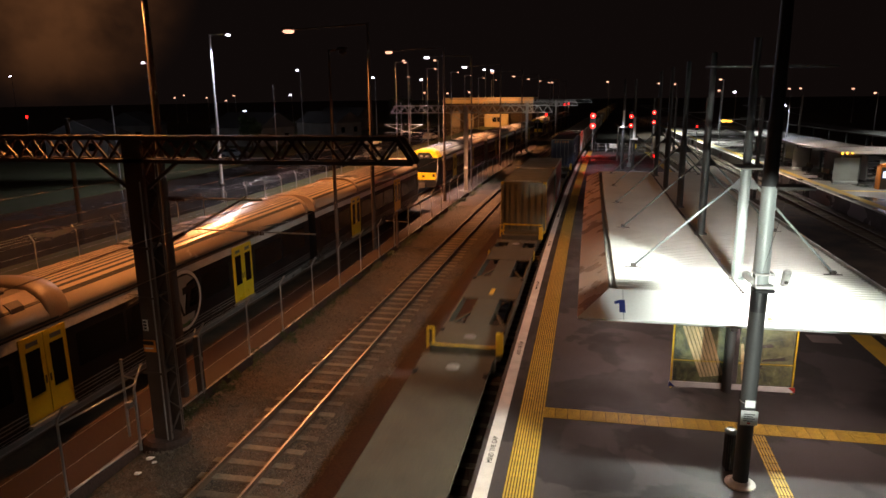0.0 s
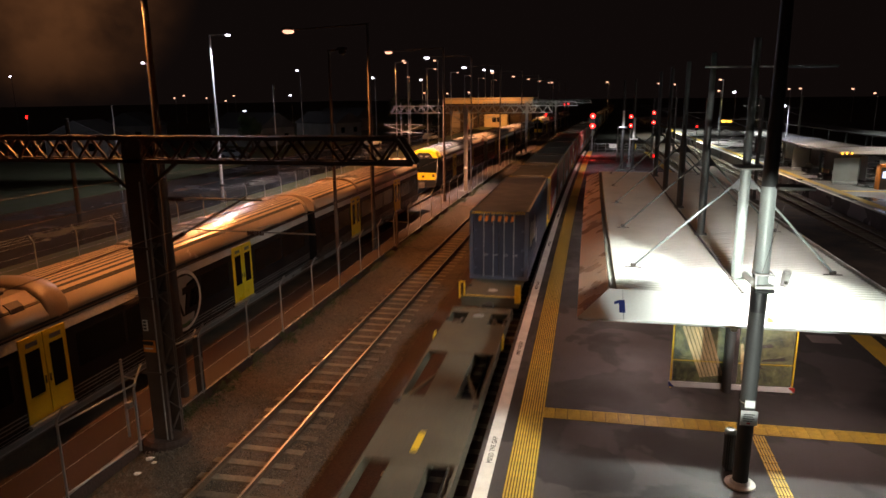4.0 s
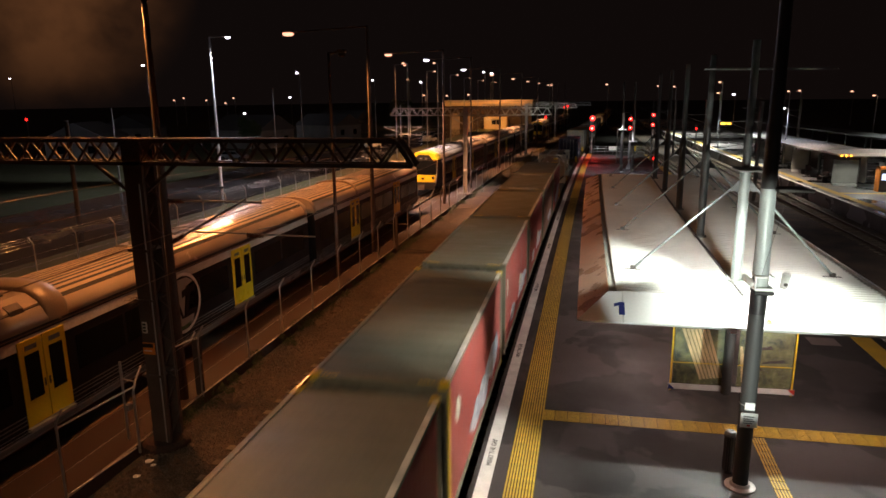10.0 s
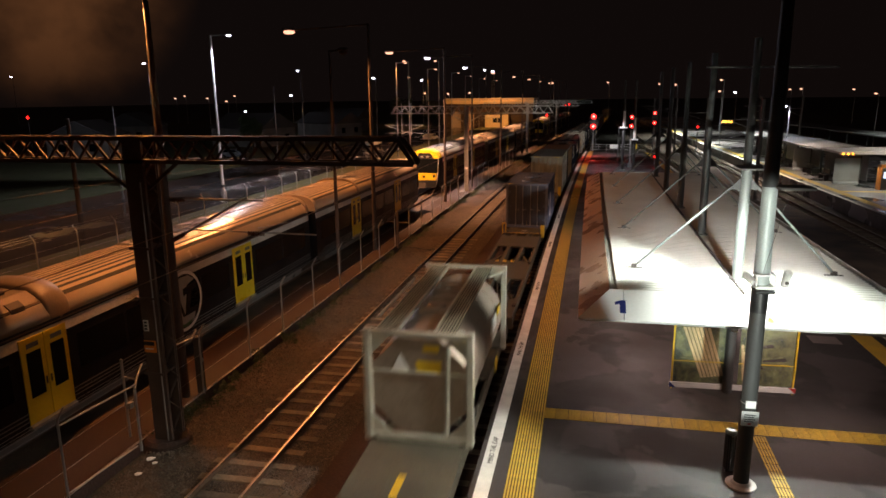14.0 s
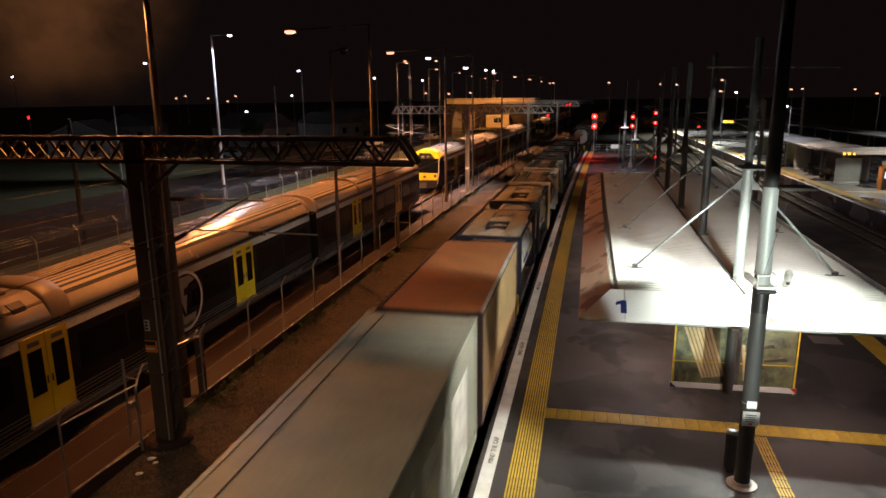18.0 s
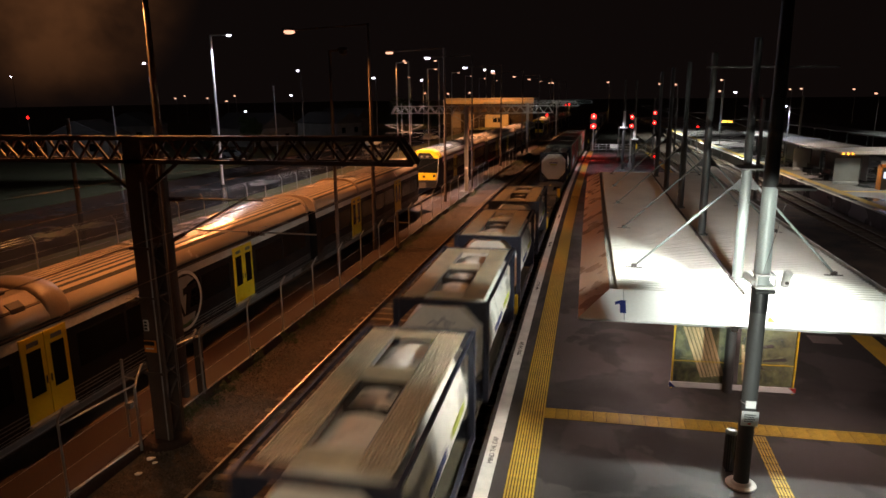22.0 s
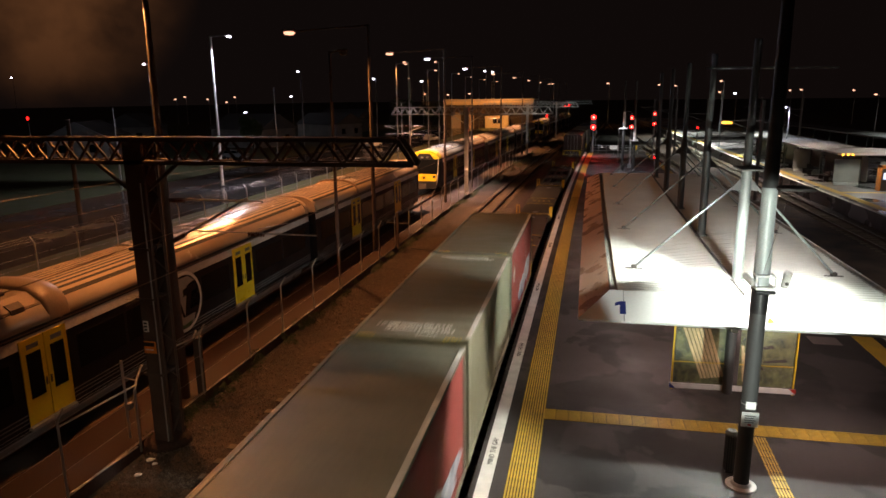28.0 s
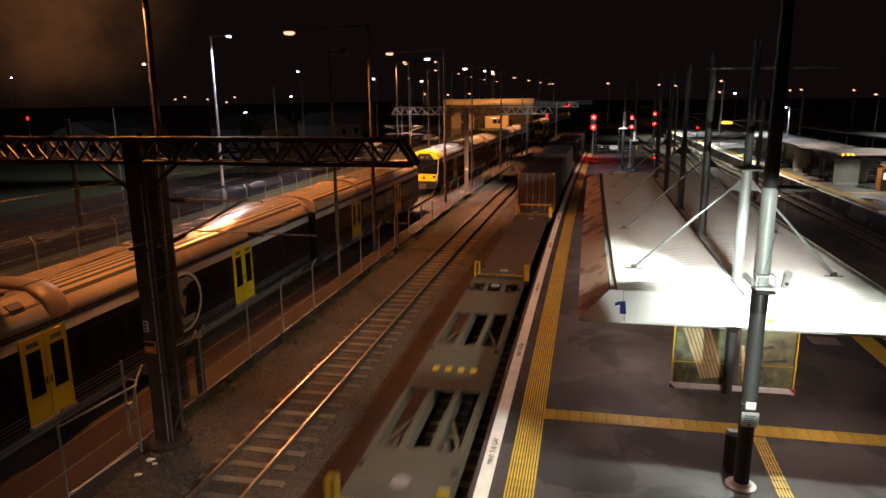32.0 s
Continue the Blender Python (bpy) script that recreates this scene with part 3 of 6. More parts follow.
    part("cross_arm", bar(B(), (CX - 1.02, y, 8.98), (CX + 1.9, y, 8.95), .018, .018, 8), M_GALV, root)


def lamp_pole():
    """Tall pole before the canopy with a flood lamp plate, cameras and a notice."""
    x, y = 3.37, 12.74
    root = thing("lamp_pole", pose(x, y, PZ), "tall grey steel lamp pole with cameras and notices on the platform", "lamp pole")
    # one pole: lamp light and shade are put into these three colours
    part("lower_pole", bar(B(), (0, 0, 0), (0, 0, 3.7), .145, .145, 24), M_MASTGREY, root, "lower pole, shade put into its dark colour")
    part("pole", bar(B(), (0, 0, 3.7), (-.008, 0, 5.96), .145, .13, 24), M_LITPOLE, root, "pole between shelf and lamp plate, lit look in its colour")
    part("upper_pole", bar(B(), (-.008, 0, 5.96), (-.02, 0, 9.3), .13, .1, 24), M_MASTGREY, root, "upper pole, darkened as unlit")
    part("base_flange", revolve(B(), [(.29, 0), (.29, .03), (.2, .05), (.16, .1), (.145, .1)], seg=24), M_BAND, root, "pale painted base flange")
    part("camera_shelf", box(B(), -.15, .22, -.24, .12, 4.02, 4.1, .03), M_BLACK, root, "black bracket shelf")
    part("shelf_top", box(B(), -.14, .21, -.23, .11, 4.1, 4.16, .015), M_WHITE, root, "white top of the bracket shelf")
    # ring of black: the shade below the shelf put on the pole
    part("shelf_shade", bar(B(), (0, 0, 3.62), (0, 0, 4.08), .152, .152, 24), M_BLACK, root, "black ring for the shade under the shelf")
    rail = B()
    for a, b in (((-.13, -.2, 4.16), (-.13, -.2, 4.36)), ((.19, -.2, 4.16), (.19, -.2, 4.36)), ((-.13, -.2, 4.36), (.19, -.2, 4.36)), ((-.13, .1, 4.36), (-.13, -.2, 4.36)), ((.19, .1, 4.36), (.19, -.2, 4.36))):
        bar(rail, a, b, .02, .02, 8)
    part("bracket_frame", rail, M_WHITE, root, "white tubular bracket")
    c = part("camera_housing", revolve(B(), [(.0, -.15), (.05, -.15), (.065, -.12), (.065, .1), (.04, .14), (0, .14)], "y", 16), M_BAND, root, "pale camera housing")
    c.matrix_basis = pose(-.22, -.03, 4.26, 25, 0, 25)
    c = part("camera_housing", revolve(B(), [(.0, -.16), (.06, -.16), (.075, -.13), (.075, .12), (.04, .16), (0, .16)], "z", 16), M_BAND, root, "pale camera housing")
    c.matrix_basis = pose(.4, -.1, 4.3, 8, 6, 0)
    part("camera_lens", revolve(B(), [(.035, 0), (.035, .02), (.02, .025), (0, .02)], "y", 14, (0, -.085, -.06)), M_MASTDARK, c)
    part("camera_arm", bar(B(), (.1, 0, 4.13), (.4, -.1, 4.15), .02, .02, 8), M_WHITE, root)
    plate = part("lamp_plate", box(B(), .07, .66, -.34, .12, 5.93, 5.99, .01), M_MASTDARK, root, "dark flood lamp plate")
    part("lamp_lens", box(B(), .3, .55, -.1, .06, 5.924, 5.9285), M_WHITELENS, plate)
    part("pull_cord", bar(B(), (.32, -.05, 5.93), (-.02, -.16, 4.4), .004, .004, 6), M_MASTDARK, root)
    n = part("notice", box(B(), -.15, .16, -.172, -.155, 1.36, 1.66, .004), M_WHITE, root, "white notice plate")
    for i in range(4):
        part("print_bar", box(B(), -.1, .1 - .03 * (i % 2), -.177, -.1725, 1.58 - i * .045, 1.6 - i * .045), M_EMU_GREY, n)
    part("print_mark", prism(B(), [(-.03, 1.39), (.03, 1.39), (.03, 1.425), (-.03, 1.425)], "y", -.177, -.1725), M_RED, n)
    part("small_notice", box(B(), -.09, .09, -.17, -.15, 1.72, 1.87, .004), M_WHITE, root, "small white plate")
    part("strap", bar(B(), (0, 0, 1.78), (0, 0, 1.8), .149, .149, 24), M_GALV, root)


def fascia_notices():
    m = thing("warning_notice", pose(4.205, 14.85, 3.515, -65, 0, 0), "small yellow triangular warning notice on the canopy fascia", "notice")
    part("triangle", prism(B(), [(-.075, .0), (.075, .0), (0, .13)], "y", -.014, -.008), M_YPAINT, m)
    part("print_bar", box(B(), -.07, .07, -.014, -.008, -.05, -.02), M_YPAINT, m)
    b = thing("soffit_box", pose(3.475, 14.8, 3.25), "small pinkish white box under the canopy edge", "fixture")
    part("body", box(B(), -.07, .07, -.05, .05, 0, .13, .015), M_WHITE, b)
    part("hanger", bar(B(), (0, 0, .12), (0, 0, .24), .012, .012, 8), M_GALV, b)


def litter_bin():
    root = thing("litter_bin", pose(3.24, 13.25, PZ) @ Matrix.Diagonal((.86, .86, .95, 1)), "dark slatted litter bin with a steel lid beside the pole", "litter bin")
    part("body", revolve(B(), [(.1, .04), (.12, .06), (.12, .86), (.1, .88)], seg=18), M_BLACK, root)
    me = finish(box(B(), -.011, .011, -.135, -.119, .08, .86), "slat", M_MASTDARK)
    for i in range(14):
        part("slat", me, None, root).matrix_basis = pose(0, 0, 0, 0, 0, 360 / 14 * i)
    part("lid", revolve(B(), [(.14, .89), (.145, .92), (.11, .97), (.06, .98), (.06, .97), (0, .97)], seg=18), M_POLE, root, "dull steel lid")
    part("foot", box(B(), -.08, .08, -.08, .08, 0, .05), M_BLACK, root)


def shelter_screen():
    """Glazed wind screen with a seat behind it."""
    root = thing("shelter_screen", pose(4.09, 17.25, PZ, 0, 0, 2), "glass wind screen in a yellow frame with a white kick board", "wind screen")
    for x0, x1 in ((-1.46, -.14), (.14, 1.46)):
        part("backing", box(B(), x0, x1, .0, .012, .2, 1.75), M_PRINT, root, "printed picture of dark green bush")
        g = part("pane", box(B(), x0, x1, -.016, -.008, .2, 1.75), M_CLEAR, root, "clear glass pane")
        g.visible_shadow = False
    # printed timber walkway in the picture
    for k in range(7):
        a, b = -1.3 + k * .1, -.78 + k * .085
        part("printed_board", prism(B(), [(a, 1.72), (a + .075, 1.72), (b + .068, .34 + k * .012), (b, .34 + k * .012)], "y", -.006, -.001), M_BENCH, root)
    for k in range(3):
        a = .16 + k * .09
        part("printed_board", prism(B(), [(a, 1.3 - k * .2), (a + .07, 1.3 - k * .2), (a + .16, .32), (a + .09, .32)], "y", -.006, -.001), M_BENCH, root)
    for x, z, w, h in ((.5, 1.2, .45, .07), (.7, .85, .6, .06), (.35, .62, .4, .05)):
        part("printed_path", prism(B(), [(x, z), (x + w, z + .05), (x + w * .9, z + h + .08), (x + .05, z + h)], "y", -.006, -.001), M_PATH, root)
    for x in (-1.5, 1.5):
        part("frame_post", box(B(), x - .02, x + .02, -.025, .025, 0, 1.8, .005), M_YPAINT, root)
    part("frame_rail", box(B(), -1.48, 1.48, -.024, .02, 1.76, 1.79), M_YPAINT, root)
    part("frame_rail", box(B(), -1.48, -.14, -.03, -.018, .78, .8), M_YPAINT, root)
    part("frame_rail", box(B(), .14, 1.48, -.03, -.018, .78, .8), M_YPAINT, root)
    k = part("kick_board", box(B(), -1.56, 1.56, -.05, -.027, .05, .2, .006), M_WHITE, root, "white kick board with coloured corners")
    part("corner_mark", prism(B(), [(-1.56, .05), (-1.4, .05), (-1.56, .2)], "y", -.0545, -.0505), M_NAVY, k)
    part("corner_mark", prism(B(), [(1.56, .05), (1.56, .2), (1.38, .2)], "y", -.0545, -.0505), M_RED, k)


M_PRINT = mat("printed_bush", (.15, .15, .05), .5, var=.35, scale=3.2, fine=11, bump=0, tint=(.008, .012, .006))
M_BENCH = mat("bench_timber", (.62, .46, .22), .6, var=.3, scale=4, fine=30, bump=.2)
M_LEAF = mat("shrub_leaves", (.035, .05, .018), .6, var=.4, scale=4, fine=20, bump=0)
M_BARK = mat("bark", (.07, .055, .04), .9, var=.3)


def leaf_cloud(rng, centres, n, size, material=None):
    """Many small leaf blades round the given clump centres."""
    verts, faces = [], []
    for _ in range(n):
        c, r = centres[rng.randrange(len(centres))]
        d = Vector((rng.gauss(0, 1), rng.gauss(0, 1), rng.gauss(0, 1))).normalized() * r * rng.random() ** .45
        p = Vector(c) + d
        a = Vector((rng.gauss(0, 1), rng.gauss(0, 1), rng.gauss(0, .6))).normalized() * size * rng.uniform(.6, 1.3)
        b = a.orthogonal().normalized() * size * .32
        k = len(verts)
        verts += [p - a * .5, p + b, p + a * .5, p - b]
        faces.append((k, k + 1, k + 2, k + 3))
    me = bpy.data.meshes.new("leaves")
    me.from_pydata([tuple(v) for v in verts], [], faces)
    me.materials.append(material or M_LEAF)
    return me


def platform_end_things():
    # fence across the platform's far end
    y = 95.0
    x = off(y)
    root = thing("end_fence", pose(0, 0, 0), "grey pipe fence with signs across the far platform end", "fence")
    for i in range(8):
        px = x - 1.0 + i * 1.05
        part("post", bar(B(), (px, y, PZ), (px, y, PZ + 1.15), .03, .03, 8), M_GALV, root)
    for h in (.4, .8, 1.12):
        part("rail", bar(B(), (x - 1.0, y, PZ + h), (x + 6.4, y, PZ + h), .025, .025, 8), M_GALV, root)
    part("sign", box(B(), x + 1.6, x + 2.7, y - .05, y - .03, PZ + .55, PZ + 1.1), M_WHITE, root, "white warning sign")
    part("sign", box(B(), x + 4.6, x + 5.2, y - .05, y - .03, PZ + .5, PZ + 1.15), M_YPAINT, root, "yellow warning sign")
    # signals
    for sx, sy, hh, base in ((1.74, 98.6, (5.57, 4.17), -.3), (5.34, 75.0, (6.16, 5.2), PZ), (8.8, 86.0, (6.3, 5.12), PZ)):
        s = thing("railway_signal", pose(sx, sy, base), "two-aspect colour light signal showing red on a grey post", "signal", "red signals at the platform end")
        part("post", bar(B(), (.0, .15, 0), (0, .15, hh[0] - base + .5), .09, .08, 12), M_GALV, s)
        part("head", box(B(), -.4, .4, -.02, .1, hh[1] - base - .4, hh[0] - base + .4, .03), M_BLACK, s, "black signal head")
        for h in hh:
            r = .36 if sy > 90 else .2
            part("lens", revolve(B(), [(r, 0), (r * .7, -.04), (0, -.05)], "y", 16, (0, -.03, h - base)), M_REDLENS, s, "lit red lens")
            part("lamp_core", revolve(B(), [(r * .42, -.04), (r * .3, -.07), (0, -.08)], "y", 14, (0, -.03, h - base)), M_REDCORE, s, "glaring red lamp")
            part("hood", prism(B(), [((r + .06) * math.cos(a), (r + .06) * math.sin(a) + h - base) for a in [i * .35 - .1 for i in range(10)]] +
                               [((r + .04) * math.cos(a), (r + .04) * math.sin(a) + h - base) for a in [3.05 - i * .35 for i in range(10)]], "y", -.2, -.02), M_BLACK, s)
        part("ladder", bar(bar(B(), (.12, .3, 0), (.12, .3, hh[0] - base), .02, .02, 6), (.4, .3, 0), (.4, .3, hh[0] - base), .02, .02, 6), M_GALV, s)
        part("base_box", box(B(), -.2, .2, 0, .35, 0, .45, .02), M_GALV, s)
    # short pale marker posts
    for px, py, h in ((4.43, 82.3, 3.87),):
        m = thing("marker_post", pose(px, py, PZ), "pale slim steel post at the platform end", "post", "marker posts")
        part("post", bar(B(), (0, 0, 0), (0, 0, h), .09, .07, 12), M_GALV, m)
        part("cap", bar(B(), (0, 0, h), (0, 0, h + .12), .13, .13, 12), M_GALV, m)
        part("box", box(B(), -.12, .12, -.2, -.08, h * .55, h * .55 + .3, .01), M_GALV, m)
    # tall lamp poles of the same make as the one before the canopy
    for px, py, shelf, lit in ((4.4, 72.1, 4.39, 6.1), (5.5, 72.1, 3.17, 5.4)):
        m = thing("lamp_pole", pose(px, py, PZ), "tall dark lamp pole with a lit pale middle", "lamp pole", "lamp poles at the platform end")
        # dark and white lengths paint in where the lamp light falls
        part("lower_pole", bar(B(), (0, 0, 0), (0, 0, shelf), .15, .15, 14), M_MASTGREY, m, "lower pole, shade put into its dark colour")
        part("pole", bar(B(), (0, 0, shelf), (-.03, 0, lit), .15, .13, 14), M_WHITE, m, "middle pole, white standing in for the lamp's light")
        part("upper_pole", bar(B(), (-.03, 0, lit), (-.08, 0, 9.2), .13, .09, 14), M_MASTGREY, m, "upper pole, darkened as unlit")
        part("shelf", box(B(), -.38, .38, -.3, .15, shelf - .06, shelf + .1, .02), M_WHITE, m, "white bracket shelf")
        part("lamp_plate", box(B(), -.1, .55, -.35, .15, lit, lit + .06, .01), M_MASTDARK, m, "dark flood lamp plate")
        part("base_flange", revolve(B(), [(.3, 0), (.3, .03), (.16, .09), (.15, .09)], seg=16), M_POLE, m)


def ground_signal():
    s = thing("ground_signal", pose(8.3, 78.4, PZ), "low shunting signal showing one red lamp on the platform end", "signal")
    part("post", bar(B(), (0, .1, 0), (0, .1, .7), .05, .05, 10), M_GALV, s)
    part("head", box(B(), -.22, .22, 0, .16, .62, 1.2, .03), M_BLACK, s)
    part("lens", revolve(B(), [(.13, 0), (.09, -.03), (0, -.04)], "y", 14, (0, -.004, .9)), M_REDLENS, s, "lit red lens")


def fence_box():
    s = thing("fence_box", pose(-10.65, 16.27, -.1), "narrow dark steel box on the fence line", "cabinet")
    part("body", box(B(), -.1, .1, -.09, .09, 0, 1.72, .015), M_MASTDARK, s)
    part("lid", box(B(), -.115, .115, -.105, .105, 1.72, 1.77, .01), M_MASTDARK, s)
    part("latch", box(B(), .1, .118, -.02, .02, 1.0, 1.12), M_GALV, s)


canopy()
lamp_pole()
ground_signal()
fence_box()
litter_bin()
fascia_notices()
shelter_screen()
platform_end_things()


# ---------------------------------------------------------------- overhead line gantries
def truss(root, x0, x1, y, z0, z1, d=.45, bay=.62, slope_r=.34, slope_l=0.0, material=None, split=False):
    material = material or M_MAST
    for yy in (y - d / 2, y + d / 2):
        part("top_chord", bar(B(), (x0 + slope_l, yy, z1), (x1 - slope_r, yy, z1), .09, .09), material, root)
        part("bottom_chord", bar(B(), (x0, yy, z0), (x1, yy, z0), .09, .09), material, root)
        bm = B()
        if slope_r:
            bar(bm, (x1, yy, z0), (x1 - slope_r, yy, z1), .09, .09)
        if slope_l:
            bar(bm, (x0, yy, z0), (x0 + slope_l, yy, z1), .09, .09)
        n = int((x1 - slope_r - x0 - slope_l) / bay)
        for i in range(n):
            a = x0 + slope_l + i * (x1 - slope_r - x0 - slope_l) / n
            b = x0 + slope_l + (i + 1) * (x1 - slope_r - x0 - slope_l) / n
            m = (a + b) / 2
            for p, q in (((a, yy, z1), (m, yy, z0)), ((m, yy, z0), (b, yy, z1))):
                if split:
                    part("web_bar", bar(B(), p, q, .05, .05), material, root)
                else:
                    bar(bm, p, q, .05, .05)
        if split:
            part("end_post", bm, material, root)
        else:
            tagged(part("web", bm, material, root, "diagonal web bars"), kind="stuff")
    bm = B()
    x = x0 + .3
    while x < x1 - .5:
        bar(bm, (x, y - d / 2, z0), (x, y + d / 2, z0), .04, .04)
        bar(bm, (x, y - d / 2, z1), (x + .3, y + d / 2, z1), .04, .04)
        x += bay
    tagged(part("cross_bars", bm, material, root), kind="stuff")


def cantilever(root, x, y, ztop, wire_x, wz=5.2, material=None):
    material = material or M_GALV
    bm = B()
    bar(bm, (x, y, ztop), (x, y, wz - .15), .035, .035, 10)
    part("drop_tube", bm, material, root)
    part("cantilever", bar(bar(B(), (x, y, wz + .75), (wire_x, y, wz + .75), .025, .025, 8), (x, y, wz - .05), (wire_x, y, wz + .75), .022, .022, 8), material, root)
    part("steady_arm", bar(B(), (x, y, wz + .1), (wire_x, y, wz), .016, .016, 8), material, root)
    ins = []
    for i in range(5):
        ins += [(.03, i * .05), (.065, i * .05 + .02)]
    ob = part("insulator", revolve(B(), ins, "x", 10, (min(x, wire_x) + .12 if wire_x > x else max(x, wire_x) - .4, y, wz + .75)), M_INSUL, root)


M_INSUL = mat("brown_insulator", (.09, .035, .02), .25, var=.1)


def near_gantry():
    y = 13.7
    root = thing("near_gantry", pose(0, 0, 0), "dark steel overhead line gantry on a lattice mast", "gantry")
    x0, x1, ya, yb = -10.23, -9.76, y - .27, y + .3
    part("mast_leg", box(B(), x0, x1, ya, ya + .05, -.2, 7.45), M_MAST, root, "broad steel flange of the mast")
    part("mast_leg", box(B(), x0, x1, yb - .04, yb, -.2, 7.45), M_MAST, root)
    for xx in (x0 + .01, x1 - .03):
        for yy in (ya + .05, yb - .1):
            part("edge_angle", box(B(), xx, xx + .02, yy, yy + .05, -.2, 7.5), M_MAST, root)
        z, s = .15, 1
        while z < 7.0:
            part("lacing_bar", bar(B(), (xx + .01, y + .015 - s * .24, z), (xx + .01, y + .015 + s * .24, z + .46), .05, .014), M_MAST, root)
            z += .46
            s = -s
    part("footing", revolve(B(), [(.62, -.35), (.58, -.08), (.5, .0), (0, .02)], seg=18, at=(-10.06, y, 0)), M_SOIL, root, "dirty round concrete footing")
    truss(root, -24.0, -3.4, y, 6.97, 7.49, split=True, bay=.78)
    for s in (-1, 1):
        part("knee_brace", bar(B(), (-10.1 + s * .25, y, 6.3), (-10.1 + s * 1.15, y, 7.0), .07, .07), M_MASTDARK, root)
    p = part("id_plate", box(B(), -10.2, -10.06, y - .275, y - .255, 2.88, 3.16), M_WHITE, root, "white plate")
    for i in range(3):
        part("plate_bar", box(B(), -10.17, -10.09, y - .295, y - .2905, 2.92 + i * .08, 2.97 + i * .08), M_BLACK, p)
    p = part("warning_plate", box(B(), -10.23, -9.91, y - .29, y - .271, 2.34, 2.64), M_ORANGE, root, "orange warning plate")
    part("plate_bar", box(B(), -10.23, -9.95, y - .295, y - .2905, 2.52, 2.62), M_BLACK, p)
    part("plate_bar", box(B(), -10.2, -9.98, y - .295, y - .2905, 2.42, 2.45), M_WHITE, p)
    # clutter on the mast
    part("conduit", bar(B(), (-9.86, y - .27, 0), (-9.86, y - .27, 6.5), .02, .02, 8), M_GALV, root)
    for z in (1.75, 4.9):
        part("clamp", box(B(), -10.33, -9.8, y - .3, y + .33, z, z + .06), M_MAST, root)
    # spikes against climbing
    rng = random.Random(3)
    guard = part("climbing_guard", box(B(), -10.33, -9.8, y - .3, y + .33, 3.69, 3.73), M_MAST, root)
    for i in range(24):
        a = rng.uniform(0, 6.28)
        part("spike", bar(B(), (-10.06 + .27 * math.cos(a), y + .3 * math.sin(a), 3.71), (-10.06 + .6 * math.cos(a), y + .62 * math.sin(a), 3.66 + rng.uniform(-.1, .1)), .007, .004, 5), M_MAST, guard)


def far_gantry(y, x0, x1, mast_x, lit):
    root = thing("far_gantry", pose(off(y), 0, 0), "pale steel overhead line gantry across the tracks" if lit else "steel overhead line gantry in the distance", "gantry", "far gantries")
    part("mast", box(box(B(), mast_x - .18, mast_x - .14, y - .2, y + .2, -.2, 7.55), mast_x + .14, mast_x + .18, y - .2, y + .2, -.2, 7.55), M_GALV, root)
    part("mast_web", box(B(), mast_x - .14, mast_x + .14, y - .03, y + .03, -.2, 7.5), M_GALV, root)
    part("footing", box(B(), mast_x - .7, mast_x + .7, y - .7, y + .7, -.35, 0, .04), M_CONCRETE, root)
    truss(root, x0, x1, y, 6.98, 7.6, bay=.8, slope_r=.4, slope_l=.4, material=M_GALV)
    for s in (-1, 1):
        part("knee_brace", bar(B(), (mast_x + s * .2, y, 6.2), (mast_x + s * 1.6, y, 7.0), .08, .08), M_GALV, root)
    part("id_plate", box(B(), mast_x - .16, mast_x + .16, y - .23, y - .21, 2.0, 2.2), M_WHITE, root)
    cantilever(root, mast_x - 6.0, y, 7.9, mast_x - 4.0)
    cantilever(root, mast_x - 5.1, y, 7.9, mast_x - 7.6)


def wires():
    for x, z in ((-14.1, 5.2), (-14.1, 5.95), (-7.5, 5.2), (-7.5, 5.95)):
        bm = B()
        ys = [-20 + 3 * i for i in range(61)]
        pts = [(x + off(y) + .12 * math.sin(y / 17), y, z - (.0 if z < 5.5 else .45 * (1 - math.cos((y - 13.7) / 45.8 * 2 * math.pi)) / 2)) for y in ys]
        tube(bm, pts, .008)
        solid("contact_wire", bm, M_WIRE, "thin overhead contact wire above the track", "wire", group="overhead wires")


near_gantry()
far_gantry(59.5, -17.9, -3.4, -11.0, True)
far_gantry(104.0, -18.0, -3.4, -11.0, False)
far_gantry(150.0, -18.0, -3.4, -11.0, False)
wires()


# ---------------------------------------------------------------- fences
def bent_fence(x, ys, h, lean, label, z0=-.1, wires_on=4, rail_to=None):
    root = thing("security_fence", pose(0, 0, 0), label, "fence")
    me = B()
    bar(me, (0, 0, 0), (0, 0, h - .32), .028, .028, 8)
    bar(me, (0, 0, h - .34), (lean, 0, h), .028, .024, 8)
    me = finish(me, "post", M_GALV)
    for y in ys:
        part("post", me, None, root).matrix_basis = on_line(x, y, z0)
    a, b = min(ys), max(ys)
    for i in range(wires_on):
        z = z0 + .12 + (h - .5) * i / (wires_on - 1)
        part("wire", sweep(B(), [(x - .004, z), (x + .004, z), (x, z + .008)], a, b, 3), M_GALV, root)
    part("bottom_rail", sweep(B(), [(x - .014, z0 + .06), (x + .014, z0 + .06), (x + .014, z0 + .088), (x - .014, z0 + .088)], a, b, 3), M_GALV, root)
    for i in range(3):
        u, z = x + lean * (.35 + .3 * i), z0 + h - .34 + .34 * (.35 + .3 * i)
        part("barbed_wire", sweep(B(), [(u - .005, z), (u + .005, z), (u, z + .009)], a, b, 3), M_GALV, root)
    return root


bent_fence(-10.62, [8.2, 10.88, 16.2, 19.0, 21.5, 24.35, 27.3, 30.2, 33.1, 36.0, 39, 42, 45, 48, 51, 54, 57, 60, 63, 66, 69, 72, 75, 78, 81, 84, 87, 90],
           2.2, .2, "galvanised security fence with outward bent posts and barbed wire")
